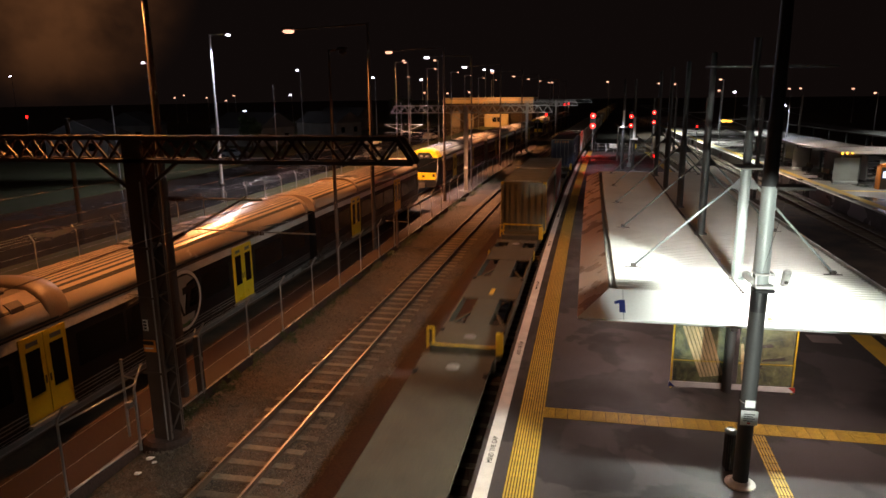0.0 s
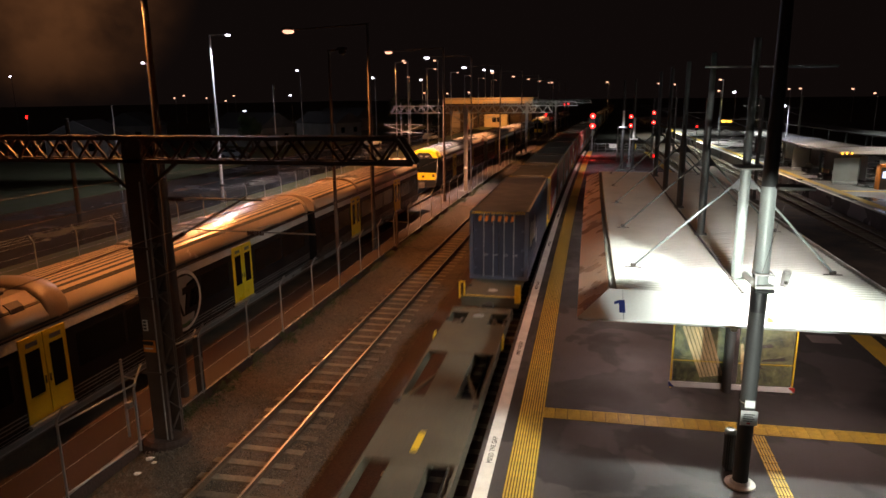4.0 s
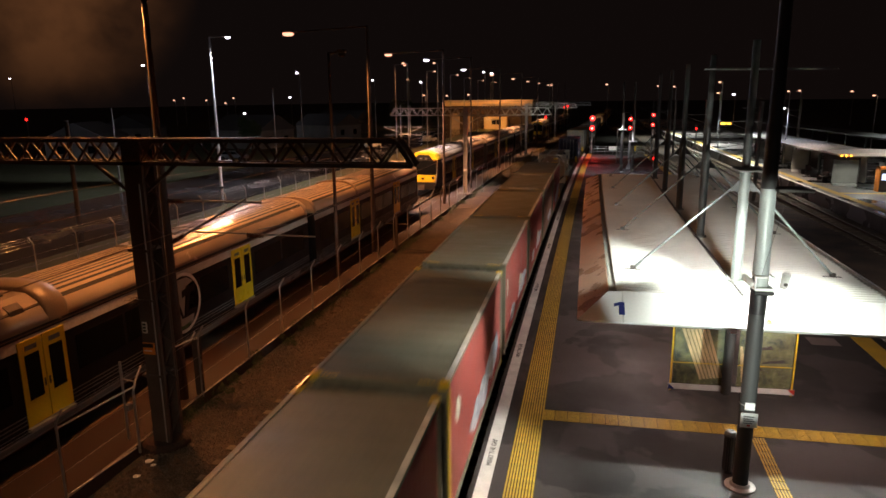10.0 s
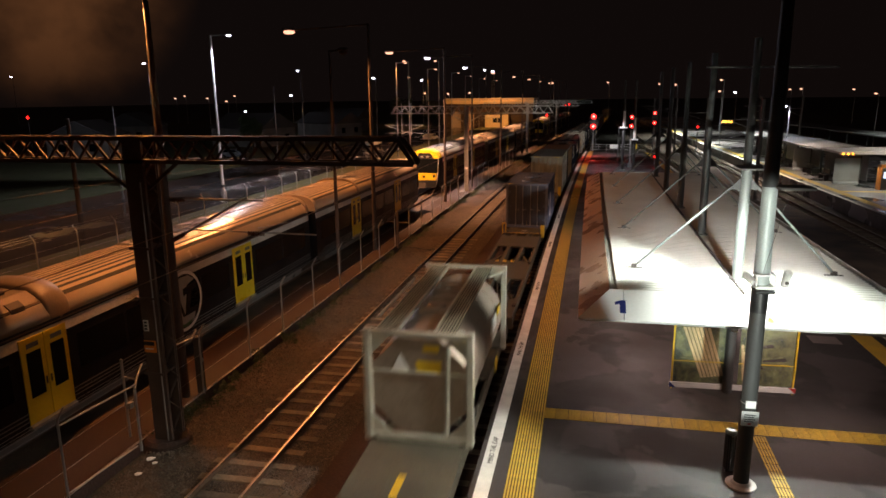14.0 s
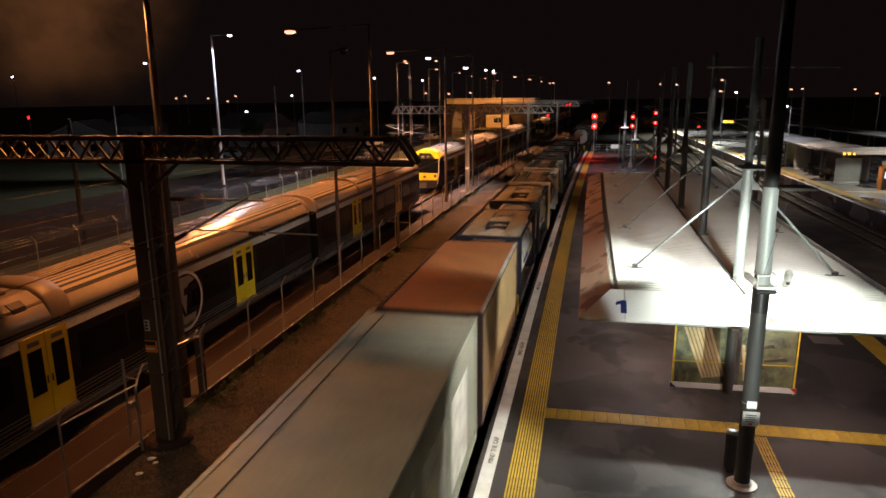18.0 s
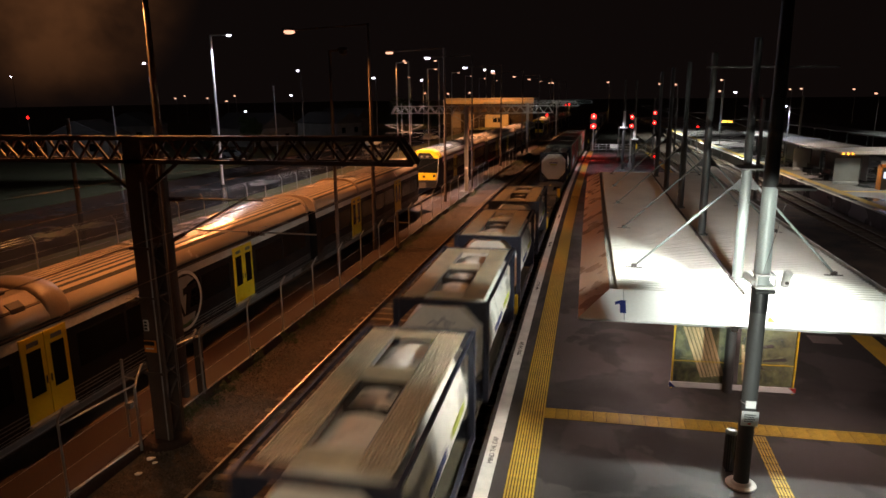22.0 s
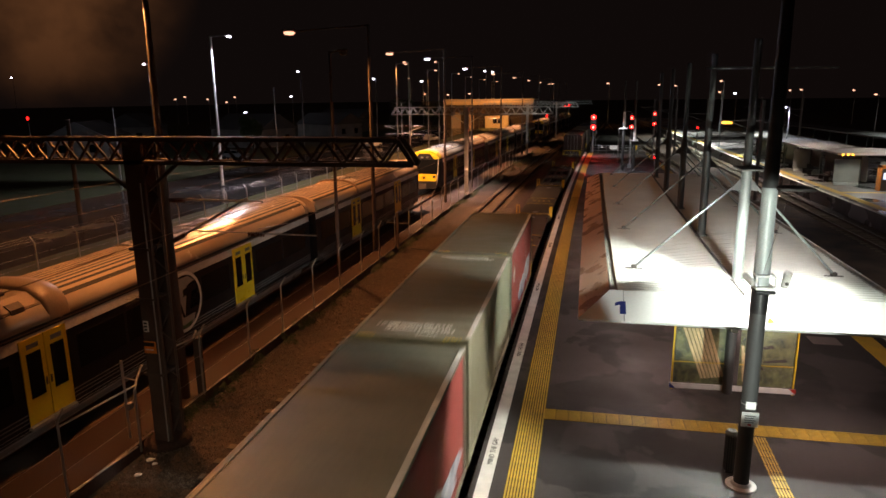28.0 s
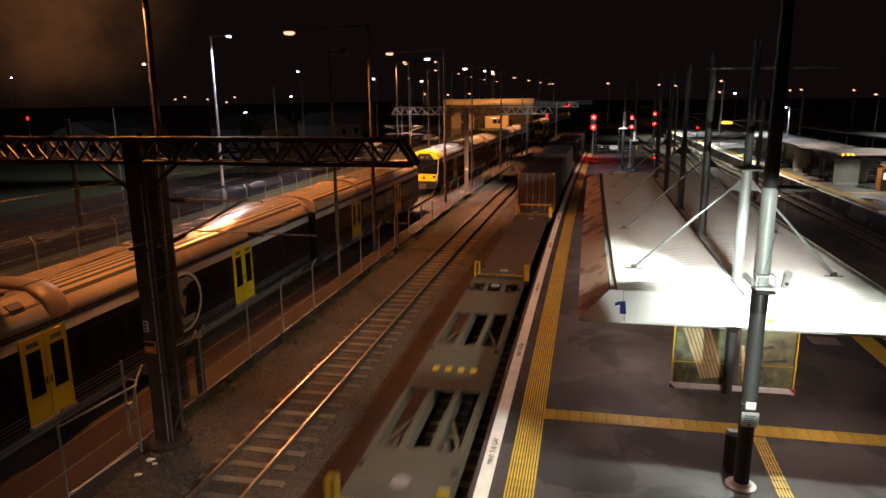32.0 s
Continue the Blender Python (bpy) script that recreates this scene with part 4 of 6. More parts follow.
bent_fence(-26.4, [21.4, 24.3, 27.2, 30, 33, 36, 39, 42, 45, 48, 51, 54, 57, 60, 64, 68, 72, 76, 80, 84, 88, 92], 2.0, -.25,
           "wire security fence with bent posts along the road")


def gate_frame():
    root = thing("fence_gate", pose(-10.62, 12.0, 0), "tubular steel fence gate hung between bent posts", "gate")
    part("gate_post", bar(B(), (-.38, 1.5, -.1), (-.38, 1.5, 2.05), .034, .034, 10), M_GALV, root)
    post = bar(B(), (.28, 1.02, -.1), (.26, 1.05, 1.5), .032, .032, 10)
    bar(post, (.26, 1.05, 1.5), (.1, 1.35, 1.62), .03, .03, 8)
    bar(post, (.1, 1.35, 1.62), (.0, 1.75, 1.86), .026, .026, 8)
    part("gate_post", post, M_GALV, root, "bent tubular post")
    part("top_rail", bar(B(), (0, -1.12, 1.62), (.2, 1.2, 1.58), .024, .024, 8), M_GALV, root)
    part("bottom_rail", bar(B(), (.02, -1.12, .03), (.2, 1.0, .03), .02, .02, 8), M_GALV, root)
    part("link_rail", bar(B(), (-.38, 1.5, 1.6), (.1, 1.35, 1.62), .02, .02, 8), M_GALV, root)
    part("stay_rail", bar(B(), (0, 2.9, 1.85), (0, 4.0, 1.73), .024, .024, 8), M_GALV, root)
    part("stay_rail", bar(B(), (0, 4.0, 1.73), (0, 4.2, 1.9), .024, .024, 8), M_GALV, root)
    part("latch", box(B(), .1, .2, .9, 1.05, 1.05, 1.2), M_GALV, root)


gate_frame()


# ---------------------------------------------------------------- lamp masts
def street_lamp(x, y, h, arm, lens, material, r=.11, label="", head=.5, group="", base_z=-.2, tilt=.0):
    """A steel mast with one arm along x and a lamp head at its end."""
    root = thing("street_lamp", pose(x + off(y), y, base_z), label, "street lamp", group)
    part("mast", bar(B(), (0, 0, 0), (0, 0, h - base_z), r, r * .55, 12), material, root)
    part("foot_plate", box(B(), -.25, .25, -.25, .25, 0, .06, .01), M_CONCRETE, root)
    part("arm", bar(B(), (0, 0, h - base_z - .04), (arm, 0, h - base_z - tilt), .045, .035, 8), material, root)
    s = 1 if arm > 0 else -1
    z = h - base_z - tilt
    hd = part("lamp_head", box(B(), min(arm, arm + s * head), max(arm, arm + s * head), -.17, .17, z - .02, z + .1, .03), M_MASTDARK, root)
    part("lens", revolve(B(), [(0, z - .2), (head * .3, z - .185), (head * .46, z - .11), (head * .4, z - .03), (0, z - .021)], seg=16, at=(arm + s * head * .5, 0, 0)), lens, hd, "lit lamp lens", smooth=True)
    return root


street_lamp(-11.02, 15.9, 11.22, -.75, M_SODIUM, M_MAST, .13, "dark steel mast with a lit sodium lamp on short arm", .6, "sodium lamps over the stabled trains", tilt=.05)
for y in ROW_A[1:] + (81.9, 101.3, 121.5, 141, 160, 180):
    street_lamp(-11.55, y + .9, 12.2, -4.15, M_HALIDE if 80 < y < 90 else M_SODIUM, M_MAST, .13,
                "dark steel mast with a lit sodium lamp on long arm", .68, "sodium lamps over the stabled trains", tilt=.22)
street_lamp(-11.3, 63.6, 12.2, -4.0, M_HALIDE, M_MAST, .11, "dark steel mast with a lit white lamp on long arm", .6, "sodium lamps over the stabled trains", tilt=.1)
for x, y in ((-28.9, 96.5), (-29.3, 119), (-28.6, 138), (-29.5, 160), (-29.5, 182), (-29.0, 205)):
    street_lamp(x - off(y) + 2.2, y, 13.4, 1.2, M_SODIUM, M_GALV, .1, "slim steel street lamp, lit, beyond the stabled trains", .5, "street lamps beyond the trains")
street_lamp(-37.0, 62, 14.55, 1.7, M_HALIDE, M_WHITE, .17, "pale steel street lamp with a white lamp", .55)
street_lamp(-11.66, 29.9, 10.5, .45, M_MASTDARK, M_MAST, .1, "dark steel mast beside the fence, unlit", .4)


# ---------------------------------------------------------------- stabled electric trains
def emu_section(half=1.38, low=.55, eave=3.0, top=3.72):
    """Half outline of the body: right side from the sill to the middle of the roof."""
    side = [(half - .06, low), (half, low + .25), (half, 2.4), (half - .03, eave)]
    roof = [((half - .03) * math.cos(a * math.pi / 20) ** .62, eave + (top + .03 - eave) * math.sin(a * math.pi / 20) ** .8) for a in range(11)]
    return side, roof


def emu_car(root_name, y0, length, x, label, doors, cab=None, logo=None, group="stabled passenger trains", pods=(), panels=(), arches=()):
    root = thing(root_name, on_line(x, y0), label, "passenger train", group)
    side, roof = emu_section()
    L = length - .5
    a, b = .25, .25 + L
    if cab:
        a += 1.1
    # shell
    outline = side[:] + [(-u, v) for u, v in side[::-1]]
    part("body", prism(B(), outline, "y", a, b), M_EMU_BLACK, root, "glossy black body side")
    outline = roof[:] + [(-u, v) for u, v in roof[-2::-1]]
    part("roof", prism(B(), outline, "y", a, b), M_EMU_ROOF, root, "grey ribbed roof", smooth=True)
    def crown(u):
        return 3.0 + .75 * math.sin(math.acos(min(1, (abs(u) / 1.35) ** (1 / .62)))) ** .8
    for i in range(13):
        u = -1.14 + i * .19
        if i < 12:
            l, r = u + .046, u + .144
            part("roof_rib", prism(B(), [(l, crown(l) - .06), (r, crown(r) - .06), (r, crown(r) + .008), (r - .012, crown(r - .012) + .016), (l + .012, crown(l + .012) + .016), (l, crown(l) + .008)],
                                   "y", a + .3, b - .3), M_EMU_ROOF, root)
        # the groove's shade is in its dark colour, so the ribs read
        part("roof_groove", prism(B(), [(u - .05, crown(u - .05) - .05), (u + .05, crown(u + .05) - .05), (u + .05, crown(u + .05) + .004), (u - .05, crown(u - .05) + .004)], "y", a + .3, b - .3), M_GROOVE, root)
    # white band under the eaves, grey lower skirt
    for s in (-1, 1):
        part("white_band", prism(B(), [(s * (1.38 - .022), 2.66), (s * (1.38 + .003), 2.66), (s * (1.38 - .02), 2.92), (s * (1.38 - .06), 2.92)], "y", a + .02, b - .02), M_BAND, root, "dull white band under the eaves")
        part("skirt", prism(B(), [(s * 1.26, .3), (s * 1.345, .56), (s * 1.30, .56), (s * 1.22, .3)], "y", a + 1.0, b - 1.0), M_EMU_GREY, root)
        for k in range(3):
            part("side_line", box(B(), min(s * 1.378, s * 1.386), max(s * 1.378, s * 1.386), a + .05, b - .05, .82 + k * .1, .85 + k * .1), M_EMU_GREY, root)
        part("eave_strip", prism(B(), [(s * 1.33, 2.925), (s * 1.372, 2.925), (s * 1.366, 3.06), (s * 1.3, 3.06)], "y", a + .02, b - .02), M_BLACK, root, "black strip under the eaves")
    s = 1
    # doors on the seen side
    for dy in doors:
        for k in (0, 1):
            y = dy + k * .74
            d = part("door_leaf", box(B(), 1.372, 1.402, y + .008, y + .732, .72, 2.86, .008), M_EMU_YELLOW, root, "yellow sliding door leaf")
            part("door_window", box(B(), 1.398, 1.406, y + .16, y + .6, 1.36, 2.5), M_GLASS, d)
            part("door_header", box(B(), 1.398, 1.405, y + .2, y + .56, 2.6, 2.72), M_EMU_GREY, d)
            part("door_button", box(B(), 1.4, 1.412, y + (.64 if k == 0 else .05), y + (.69 if k == 0 else .1), 1.55, 1.75), M_MASTDARK, d)
        part("door_step", box(B(), 1.34, 1.46, dy, dy + 1.48, .62, .7), M_GALV, root)
    # windows between the doors
    edges = [a + .5] + [e for dy in doors for e in (dy - .25, dy + 1.75)] + [b - .5]
    for e0, e1 in zip(edges[::2], edges[1::2]):
        n = max(1, int((e1 - e0) / 1.75))
        for i in range(n):
            w0, w1 = e0 + (e1 - e0) * i / n + .06, e0 + (e1 - e0) * (i + 1) / n - .06
            if w1 - w0 > .4:
                part("side_window", box(B(), 1.374, 1.386, w0, w1, 1.5, 2.42, .004), M_GLASS, root)
    # smooth roof panels with dark grilles
    for py, pl in panels:
        q = part("roof_panel", prism(B(), [(-1.02, 3.5), (1.02, 3.5), (.92, 3.66), (.6, 3.80), (-.6, 3.80), (-.92, 3.66)], "y", py, py + pl), M_EMU_PANEL, root, "smooth pale roof panel")
        for i in range(3):
            part("panel_grille", box(B(), -.3, .3, py + .5 + i * (pl - .8) / 3, py + .2 + (i + .85) * (pl - .8) / 3, 3.8, 3.812), M_MASTDARK, q)
    for hy in arches:
        arc = [(math.cos(t * math.pi / 16), math.sin(t * math.pi / 16)) for t in range(17)]
        ring = [(math.copysign(abs(c) ** .7, c) * 1.375, 3.02 + sn ** .75 * .86) for c, sn in arc]
        inner = [(u * .93, 3.02 + (v - 3.02) * .9) for u, v in ring[::-1]]
        bm = B()
        for k in range(16):
            q = [ring[k], ring[k + 1], inner[15 - k], inner[16 - k]]
            prism(bm, q, "y", hy, hy + .22)
        part("roof_arch", bm, M_HOOP, root, "raised roof arch")
    # roof equipment
    for py, pl in pods:
        p = part("roof_pod", prism(B(), [(-1.22, 3.35), (1.22, 3.35), (1.16, 3.55), (.8, 3.78), (0, 3.82), (-.8, 3.78), (-1.16, 3.55)], "y", py, py + pl), M_HOOP, root, "raised roof unit")
        # domed hoops over the unit's ends
        for hy, hl in ((py - .25, .5), (py + pl - .1, .75)):
            bm = B()
            rings = []
            arc = [(math.cos(t * math.pi / 16), math.sin(t * math.pi / 16)) for t in range(17)]
            for dy, w, h in ((0, 1.33, .86), (.08, 1.36, .95), (hl * .5, 1.37, .97), (hl - .08, 1.36, .93), (hl, 1.33, .8)):
                rings.append([bm.verts.new((math.copysign(abs(c) ** .7, c) * w, hy + dy, 3.02 + sn ** .75 * h)) for c, sn in arc])
            for r0, r1 in zip(rings, rings[1:]):
                for i in range(16):
                    bm.faces.new((r0[i], r0[i + 1], r1[i + 1], r1[i]))
            bm.faces.new(rings[0])
            bm.faces.new(rings[-1])
            part("pod_hoop", bm, M_HOOP, p, "domed roof hoop", smooth=True)
        for i in range(5):
            part("pod_grille", box(B(), -.6, .6, py + .25 + i * (pl - .5) / 5, py + .25 + (i + .55) * (pl - .5) / 5, 3.8, 3.88), M_MASTDARK, p)
        for i in range(4):
            part("pod_louvre", prism(B(), [(1.19, 3.42), (1.15, 3.57), (1.0, 3.68), (1.03, 3.7), (1.18, 3.58), (1.215, 3.43)], "y", py + .2 + i * (pl - .4) / 4, py + .2 + (i + .5) * (pl - .4) / 4), M_MASTDARK, p)
    # ends and gangway
    part("gangway", box(B(), -.62, .62, b, b + .5, 1.0, 3.2, .04), M_BLACK, root)
    if not cab:
        part("end_ring", prism(B(), [(u * 1.015, v * 1.008) for u, v in (roof + [(-u, v) for u, v in roof[-2::-1]])], "y", a - .02, a + .25), M_EMU_ROOF, root, "domed roof end")
    part("end_ring", prism(B(), [(u * 1.015, v * 1.008) for u, v in (roof + [(-u, v) for u, v in roof[-2::-1]])], "y", b - .25, b + .02), M_EMU_ROOF, root, "domed roof end")
    # bogies
    for by in (a + 3.4, b - 3.4):
        bg = part("bogie", box(box(B(), -1.05, -.85, by - 1.3, by + 1.3, .3, .55, .03), .85, 1.05, by - 1.3, by + 1.3, .3, .55, .03), M_BOGIE, root)
        for wy in (by - 1.05, by + 1.05):
            for s2 in (-1, 1):
                part("wheel", revolve(B(), [(0, -.06), (.42, -.06), (.44, 0), (.42, .05), (0, .05)], "x", 20, (s2 * .57, wy, .42)), M_WHEEL, bg)
    part("underframe", box(B(), -1.1, 1.1, a + 6.2, b - 6.2, .28, .6, .03), M_BOGIE, root)
    if cab:
        front = [(1.3, .55), (1.36, .9), (1.36, 2.6), (1.28, 3.1), (1.0, 3.55), (.5, 3.72), (-.5, 3.72), (-1.0, 3.55), (-1.28, 3.1), (-1.36, 2.6), (-1.36, .9), (-1.3, .55)]
        bm = B()
        rings = []
        for yy, sc, dz in ((a, 1.0, 0), (a - .5, .985, -.02), (a - .95, .93, -.06), (a - 1.1, .86, -.1)):
            rings.append([bm.verts.new((u * sc, yy - (.35 * (1 - max(0, v - 1.2) / 2.5) if yy < a - .6 else 0), .55 + (v - .55) * sc + dz * 0)) for u, v in front])
        for r0, r1 in zip(rings, rings[1:]):
            for i in range(len(front)):
                j = (i + 1) % len(front)
                bm.faces.new((r0[i], r0[j], r1[j], r1[i]))
        bm.faces.new(rings[-1])
        c = part("cab", bm, M_EMU_BLACK, root, "black and yellow streamlined cab")
        f = a - 1.12
        part("windscreen", prism(B(), [(-1.2, 1.78), (1.2, 1.78), (1.22, 2.5), (1.08, 2.98), (-1.08, 2.98), (-1.22, 2.5)], "y", f - .36, f - .1), M_GLASS, c, "dark windscreen")
        part("upper_mask", prism(B(), [(-1.1, 2.95), (1.1, 2.95), (1.08, 3.03), (-1.08, 3.03)], "y", f - .2, f - .02), M_BLACK, c, "black mask with destination panel")
        dome = [(1.3, 3.03), (1.27, 3.16), (1.02, 3.58), (.5, 3.76), (-.5, 3.76), (-1.02, 3.58), (-1.27, 3.16), (-1.3, 3.03)]
        part("cab_dome", prism(B(), dome, "y", f - .06, a + .35), M_EMU_YELLOW, c, "yellow roof dome")
        part("dome_panel", prism(B(), [(-.85, 3.04), (.85, 3.04), (.5, 3.5), (-.5, 3.5)], "y", f - .1, f - .062), M_BLACK, c, "black destination panel")
        part("front_band", prism(B(), [(-1.2, 1.1), (1.1, 1.1), (1.16, 1.3), (1.16, 1.7), (-1.2, 1.74)], "y", f - .47, f - .3), M_EMU_YELLOW, c, "yellow band under the windscreen")
        for s2 in (-1, 1):
            part("pillar", bar(bar(B(), (s2 * 1.27, f - .1, 3.05), (s2 * 1.27, f - .3, 1.9), .05, .05), (s2 * 1.27, f - .3, 1.9), (s2 * 1.18, f - .42, .8), .05, .05), M_BAND, c, "pale corner pillar")
        part("lower_mask", prism(B(), [(-1.1, .42), (1.1, .42), (1.2, 1.08), (-1.2, 1.08)], "y", f - .46, f - .2), M_BLACK, c)
        part("coupler", box(box(B(), -.2, .2, f - .95, f - .35, .5, .85, .03), -.32, .32, f - 1.05, f - .9, .45, .9, .03), M_MASTDARK, c)
        part("front_badge", box(B(), -.12, .12, f - .49, f - .465, 1.3, 1.5), M_BLACK, c)
        for s2 in (-1, 1):
            part("marker_lamp", box(B(), s2 * .95 - .12, s2 * .95 + .12, f - .5, f - .4, 1.35, 1.6, .02), M_BLACK, c)
            part("head_lamp", box(B(), s2 * .25 - .12, s2 * .25 + .12, f - .115, f - .095, 3.1, 3.24), M_GALV, c)
    if logo:
        y, z, r = logo
        part("emblem_ring", revolve(B(), [(r, 0), (r, .006), (r - .1, .006), (r - .1, 0)], "x", 36, (1.383, y, z)), M_WHITE, root, "round white emblem ring")
        part("emblem_disc", revolve(B(), [(r - .11, 0), (r - .11, .003), (0, .003)], "x", 36, (1.383, y, z)), M_EMU_BLACK, root)
        def flat(pts, m, lab, d=.0085):
            part("emblem_shape", prism(B(), [(y + u * r, z + v * r) for u, v in pts], "x", 1.386, 1.383 + d), m, root, lab)
        flat([(-.86, .2), (-.6, .62), (-.2, .82), (.3, .8), (.62, .6), (.2, .5), (-.05, -.55), (-.62, -.5), (-.82, -.2)], M_LOGOGREY, "pale grey field")
        flat([(-.55, .5), (-.42, .54), (-.02, -.5), (-.14, -.5)], M_EMU_BLACK, "dark slanted line", .0095)
        flat([(-.05, .42), (.72, .5), (.72, .28), (.42, .25), (.2, -.5), (.02, -.5), (.2, .22), (-.05, .18)], M_EMU_BLACK, "dark slanted letter shape", .0105)
        flat([(-.7, -.52), (.55, -.5), (.45, -.74), (0, -.86), (-.45, -.78)], M_LOGOGREY, "pale grey field", .0095)
        flat([(-.55, -.62), (-.1, -.76), (.4, -.7), (.1, -.86), (-.3, -.84)], M_GREEN, "green swoosh", .0115)
    return root


M_LOGOGREY = mat("emblem_grey", (.34, .34, .33), .5, var=.12)
M_GREEN = mat("green_paint", (.05, .12, .04), .5, var=.1)
EMU_X = -14.1
DOORS = [6.75, 16.6]
emu_car("passenger_train", 5.5, 24.1, EMU_X, "black and grey electric passenger train car with yellow doors, stabled", DOORS,
        logo=(13.35, 1.83, 1.02), pods=((4.3, 3.6),), panels=((13.0, 5.0),))
emu_car("passenger_train", 29.6, 20.3, EMU_X, "black and grey electric passenger train car with yellow doors, stabled", [5.2, 13.6], panels=((6.8, 1.6), (14.0, 4.0)), arches=(6.3,))
emu_car("passenger_train", 58.4, 24.2, EMU_X - .55, "electric passenger train car with a yellow cab, stabled", [6.0, 15.5], cab=True, panels=((5.0, 3.5), (12, 2.2), (18, 3)))
for k in range(1, 3):
    emu_car("passenger_train", 58.4 + 24.25 * k, 24.1, EMU_X - .4, "black electric passenger train car, stabled in the distance", [6.0, 15.5], panels=((8.0, 3.5), (17, 3)))
emu_car("passenger_train", 142.0, 24.2, EMU_X, "electric passenger train car with a yellow cab, far off", [6.0, 15.5], cab=True, pods=((8.0, 3.5),))
for k in range(1, 3):
    emu_car("passenger_train", 142.0 + 24.25 * k, 24.1, EMU_X, "black electric passenger train car, stabled in the distance", [6.0, 15.5], panels=((8.0, 3.5), (17, 3)))


# ---------------------------------------------------------------- freight train
DECK = .88
MOVING = []        # (thing, train coordinate of its front)
TX = -3.31


def wagon(s, length, material=None, kind="flat", numbers=0, posts=True, at=.53, line=True):
    """A container wagon; s is the train coordinate of its leading end. Kinds: flat, frame (three wells across), spine (wells beside a middle beam)."""
    material = material or M_DECK
    brown = material is M_DECK_BROWN
    root = thing("container_wagon", pose(TX, s, 0), ("brown " if brown else "grey ") + {"flat": "flat", "frame": "skeletal", "spine": "spine"}[kind] + " container wagon with yellow end posts, rolling on bogies", "wagon", "wagons of the freight train")
    w = 1.06
    if kind == "flat":
        for i in range(3):
            a, b = .35 + i * (length - .7) / 3, .35 + (i + 1) * (length - .7) / 3
            part("deck_plate", box(B(), -w, w, a + .006, b - .006, DECK - .06, DECK, .006), material, root)
        part("underframe", box(B(), -w + .08, w - .08, .4, length - .4, DECK - .34, DECK - .062), material, root)
        if numbers:
            for f in (at - .09, at + .09):
                part("deck_line", box(B(), -w + .1, w - .1, f * length, f * length + .07, DECK, DECK + .006), M_YPAINT, root, "yellow painted line")
    else:
        spans = [(0.35, .15 * length), (.33 * length, .525 * length), (.715 * length, .88 * length), (.95 * length, length - .35)]
        for a, b in spans:
            part("deck_plate", box(B(), -w, w, a, b, DECK - .06, DECK, .008), material, root)
        rim = .13 if kind == "frame" else .07
        for k in (-1, 1):
            part("side_sill", box(B(), min(k * w, k * (w - rim)), max(k * w, k * (w - rim)), .35, length - .35, DECK - .34, DECK - .012), material, root)
        if kind == "frame":
            for u in (-.34, .34):
                part("centre_sill", box(B(), u - .08, u + .08, .35, length - .35, DECK - .4, DECK - .014), material, root)
        else:
            part("spine_beam", box(B(), -.4, .4, .35, length - .35, DECK - .42, DECK - .014), material, root)
            for u in (-.17, .1):
                part("spine_line", box(B(), u, u + .09, .155 * length, .30 * length, DECK - .014, DECK - .008), M_YPAINT, root, "yellow line on the spine") if s > -100 and s < 0 else None
            for k in (-1, 1):
                part("brake_wheel", revolve(B(), [(.22, -.02), (.26, 0), (.22, .02), (.18, 0)], "x", 16, (k * (w + .04), .8 * length, DECK - .12)), M_YPAINT, root, "yellow hand brake wheel")
            part("spine_mark", box(B(), -.08, .08, .36 * length, .41 * length, DECK, DECK + .006), M_YPAINT, root, "yellow mark")
        for (a0, a), (b, b0) in zip(spans, spans[1:]):
            for k in (-1, 1):
                part("brace", bar(B(), (k * (w - .1), a + .05, DECK - .14), (k * .42, (a + b) / 2 + .2, DECK - .14), .09, .06), material, root)
    part("headstock", box(B(), -w - .05, w + .05, .22, .42, DECK - .4, DECK + .02, .02), material, root)
    if posts and line:
        part("end_line", box(B(), -w - .04, w + .04, .225, .3, DECK + .02, DECK + .028), M_YPAINT, root, "yellow line on the headstock")
    part("headstock", box(B(), -w - .05, w + .05, length - .42, length - .22, DECK - .4, DECK + .02, .02), material, root)
    part("coupler", box(box(B(), -.12, .12, -.15, .3, DECK - .42, DECK - .2, .02), -.22, .22, -.28, -.1, DECK - .45, DECK - .15, .03), M_BOGIE, root)
    part("coupler", box(B(), -.12, .12, length - .3, length + .12, DECK - .42, DECK - .2, .02), M_BOGIE, root)
    if posts:
        u = -w - .02
        part("end_loop", bar(bar(bar(B(), (u - .09, .27, DECK - .1), (u - .09, .27, DECK + .55), .05, .05), (u + .09, .27, DECK - .1), (u + .09, .27, DECK + .55), .05, .05),
                             (u - .115, .27, DECK + .55), (u + .115, .27, DECK + .55), .05, .05), M_YPAINT, root, "yellow hoop at the wagon end")
        u = w + .0
        part("end_post", box(B(), u - .11, u + .11, .2, .32, DECK - .2, DECK + .5, .02), M_YPAINT, root, "yellow end post")
    # twist lock castings and round covers
    for f in (.1, .5, .9):
        for u in (-w + .06, w - .06):
            part("twist_lock", box(B(), u - .07, u + .07, f * length - .09, f * length + .09, DECK - .002, DECK + .06, .012), M_BOGIE, root)
    part("cover", revolve(B(), [(.2, DECK + .001), (.19, DECK + .012), (0, DECK + .012)], seg=16, at=(0, .07 * length, 0)), M_GALV, root)
    part("cover", revolve(B(), [(.2, DECK + .001), (.19, DECK + .012), (0, DECK + .012)], seg=16, at=(0, .93 * length, 0)), M_GALV, root)
    # running number, as plain bars
    for k in range(numbers):
        u = -.62 + k * .36
        part("number_bar", box(B(), u, u + .17, at * length - .15, at * length + .15, DECK + .001, DECK + .007), M_YPAINT, root)
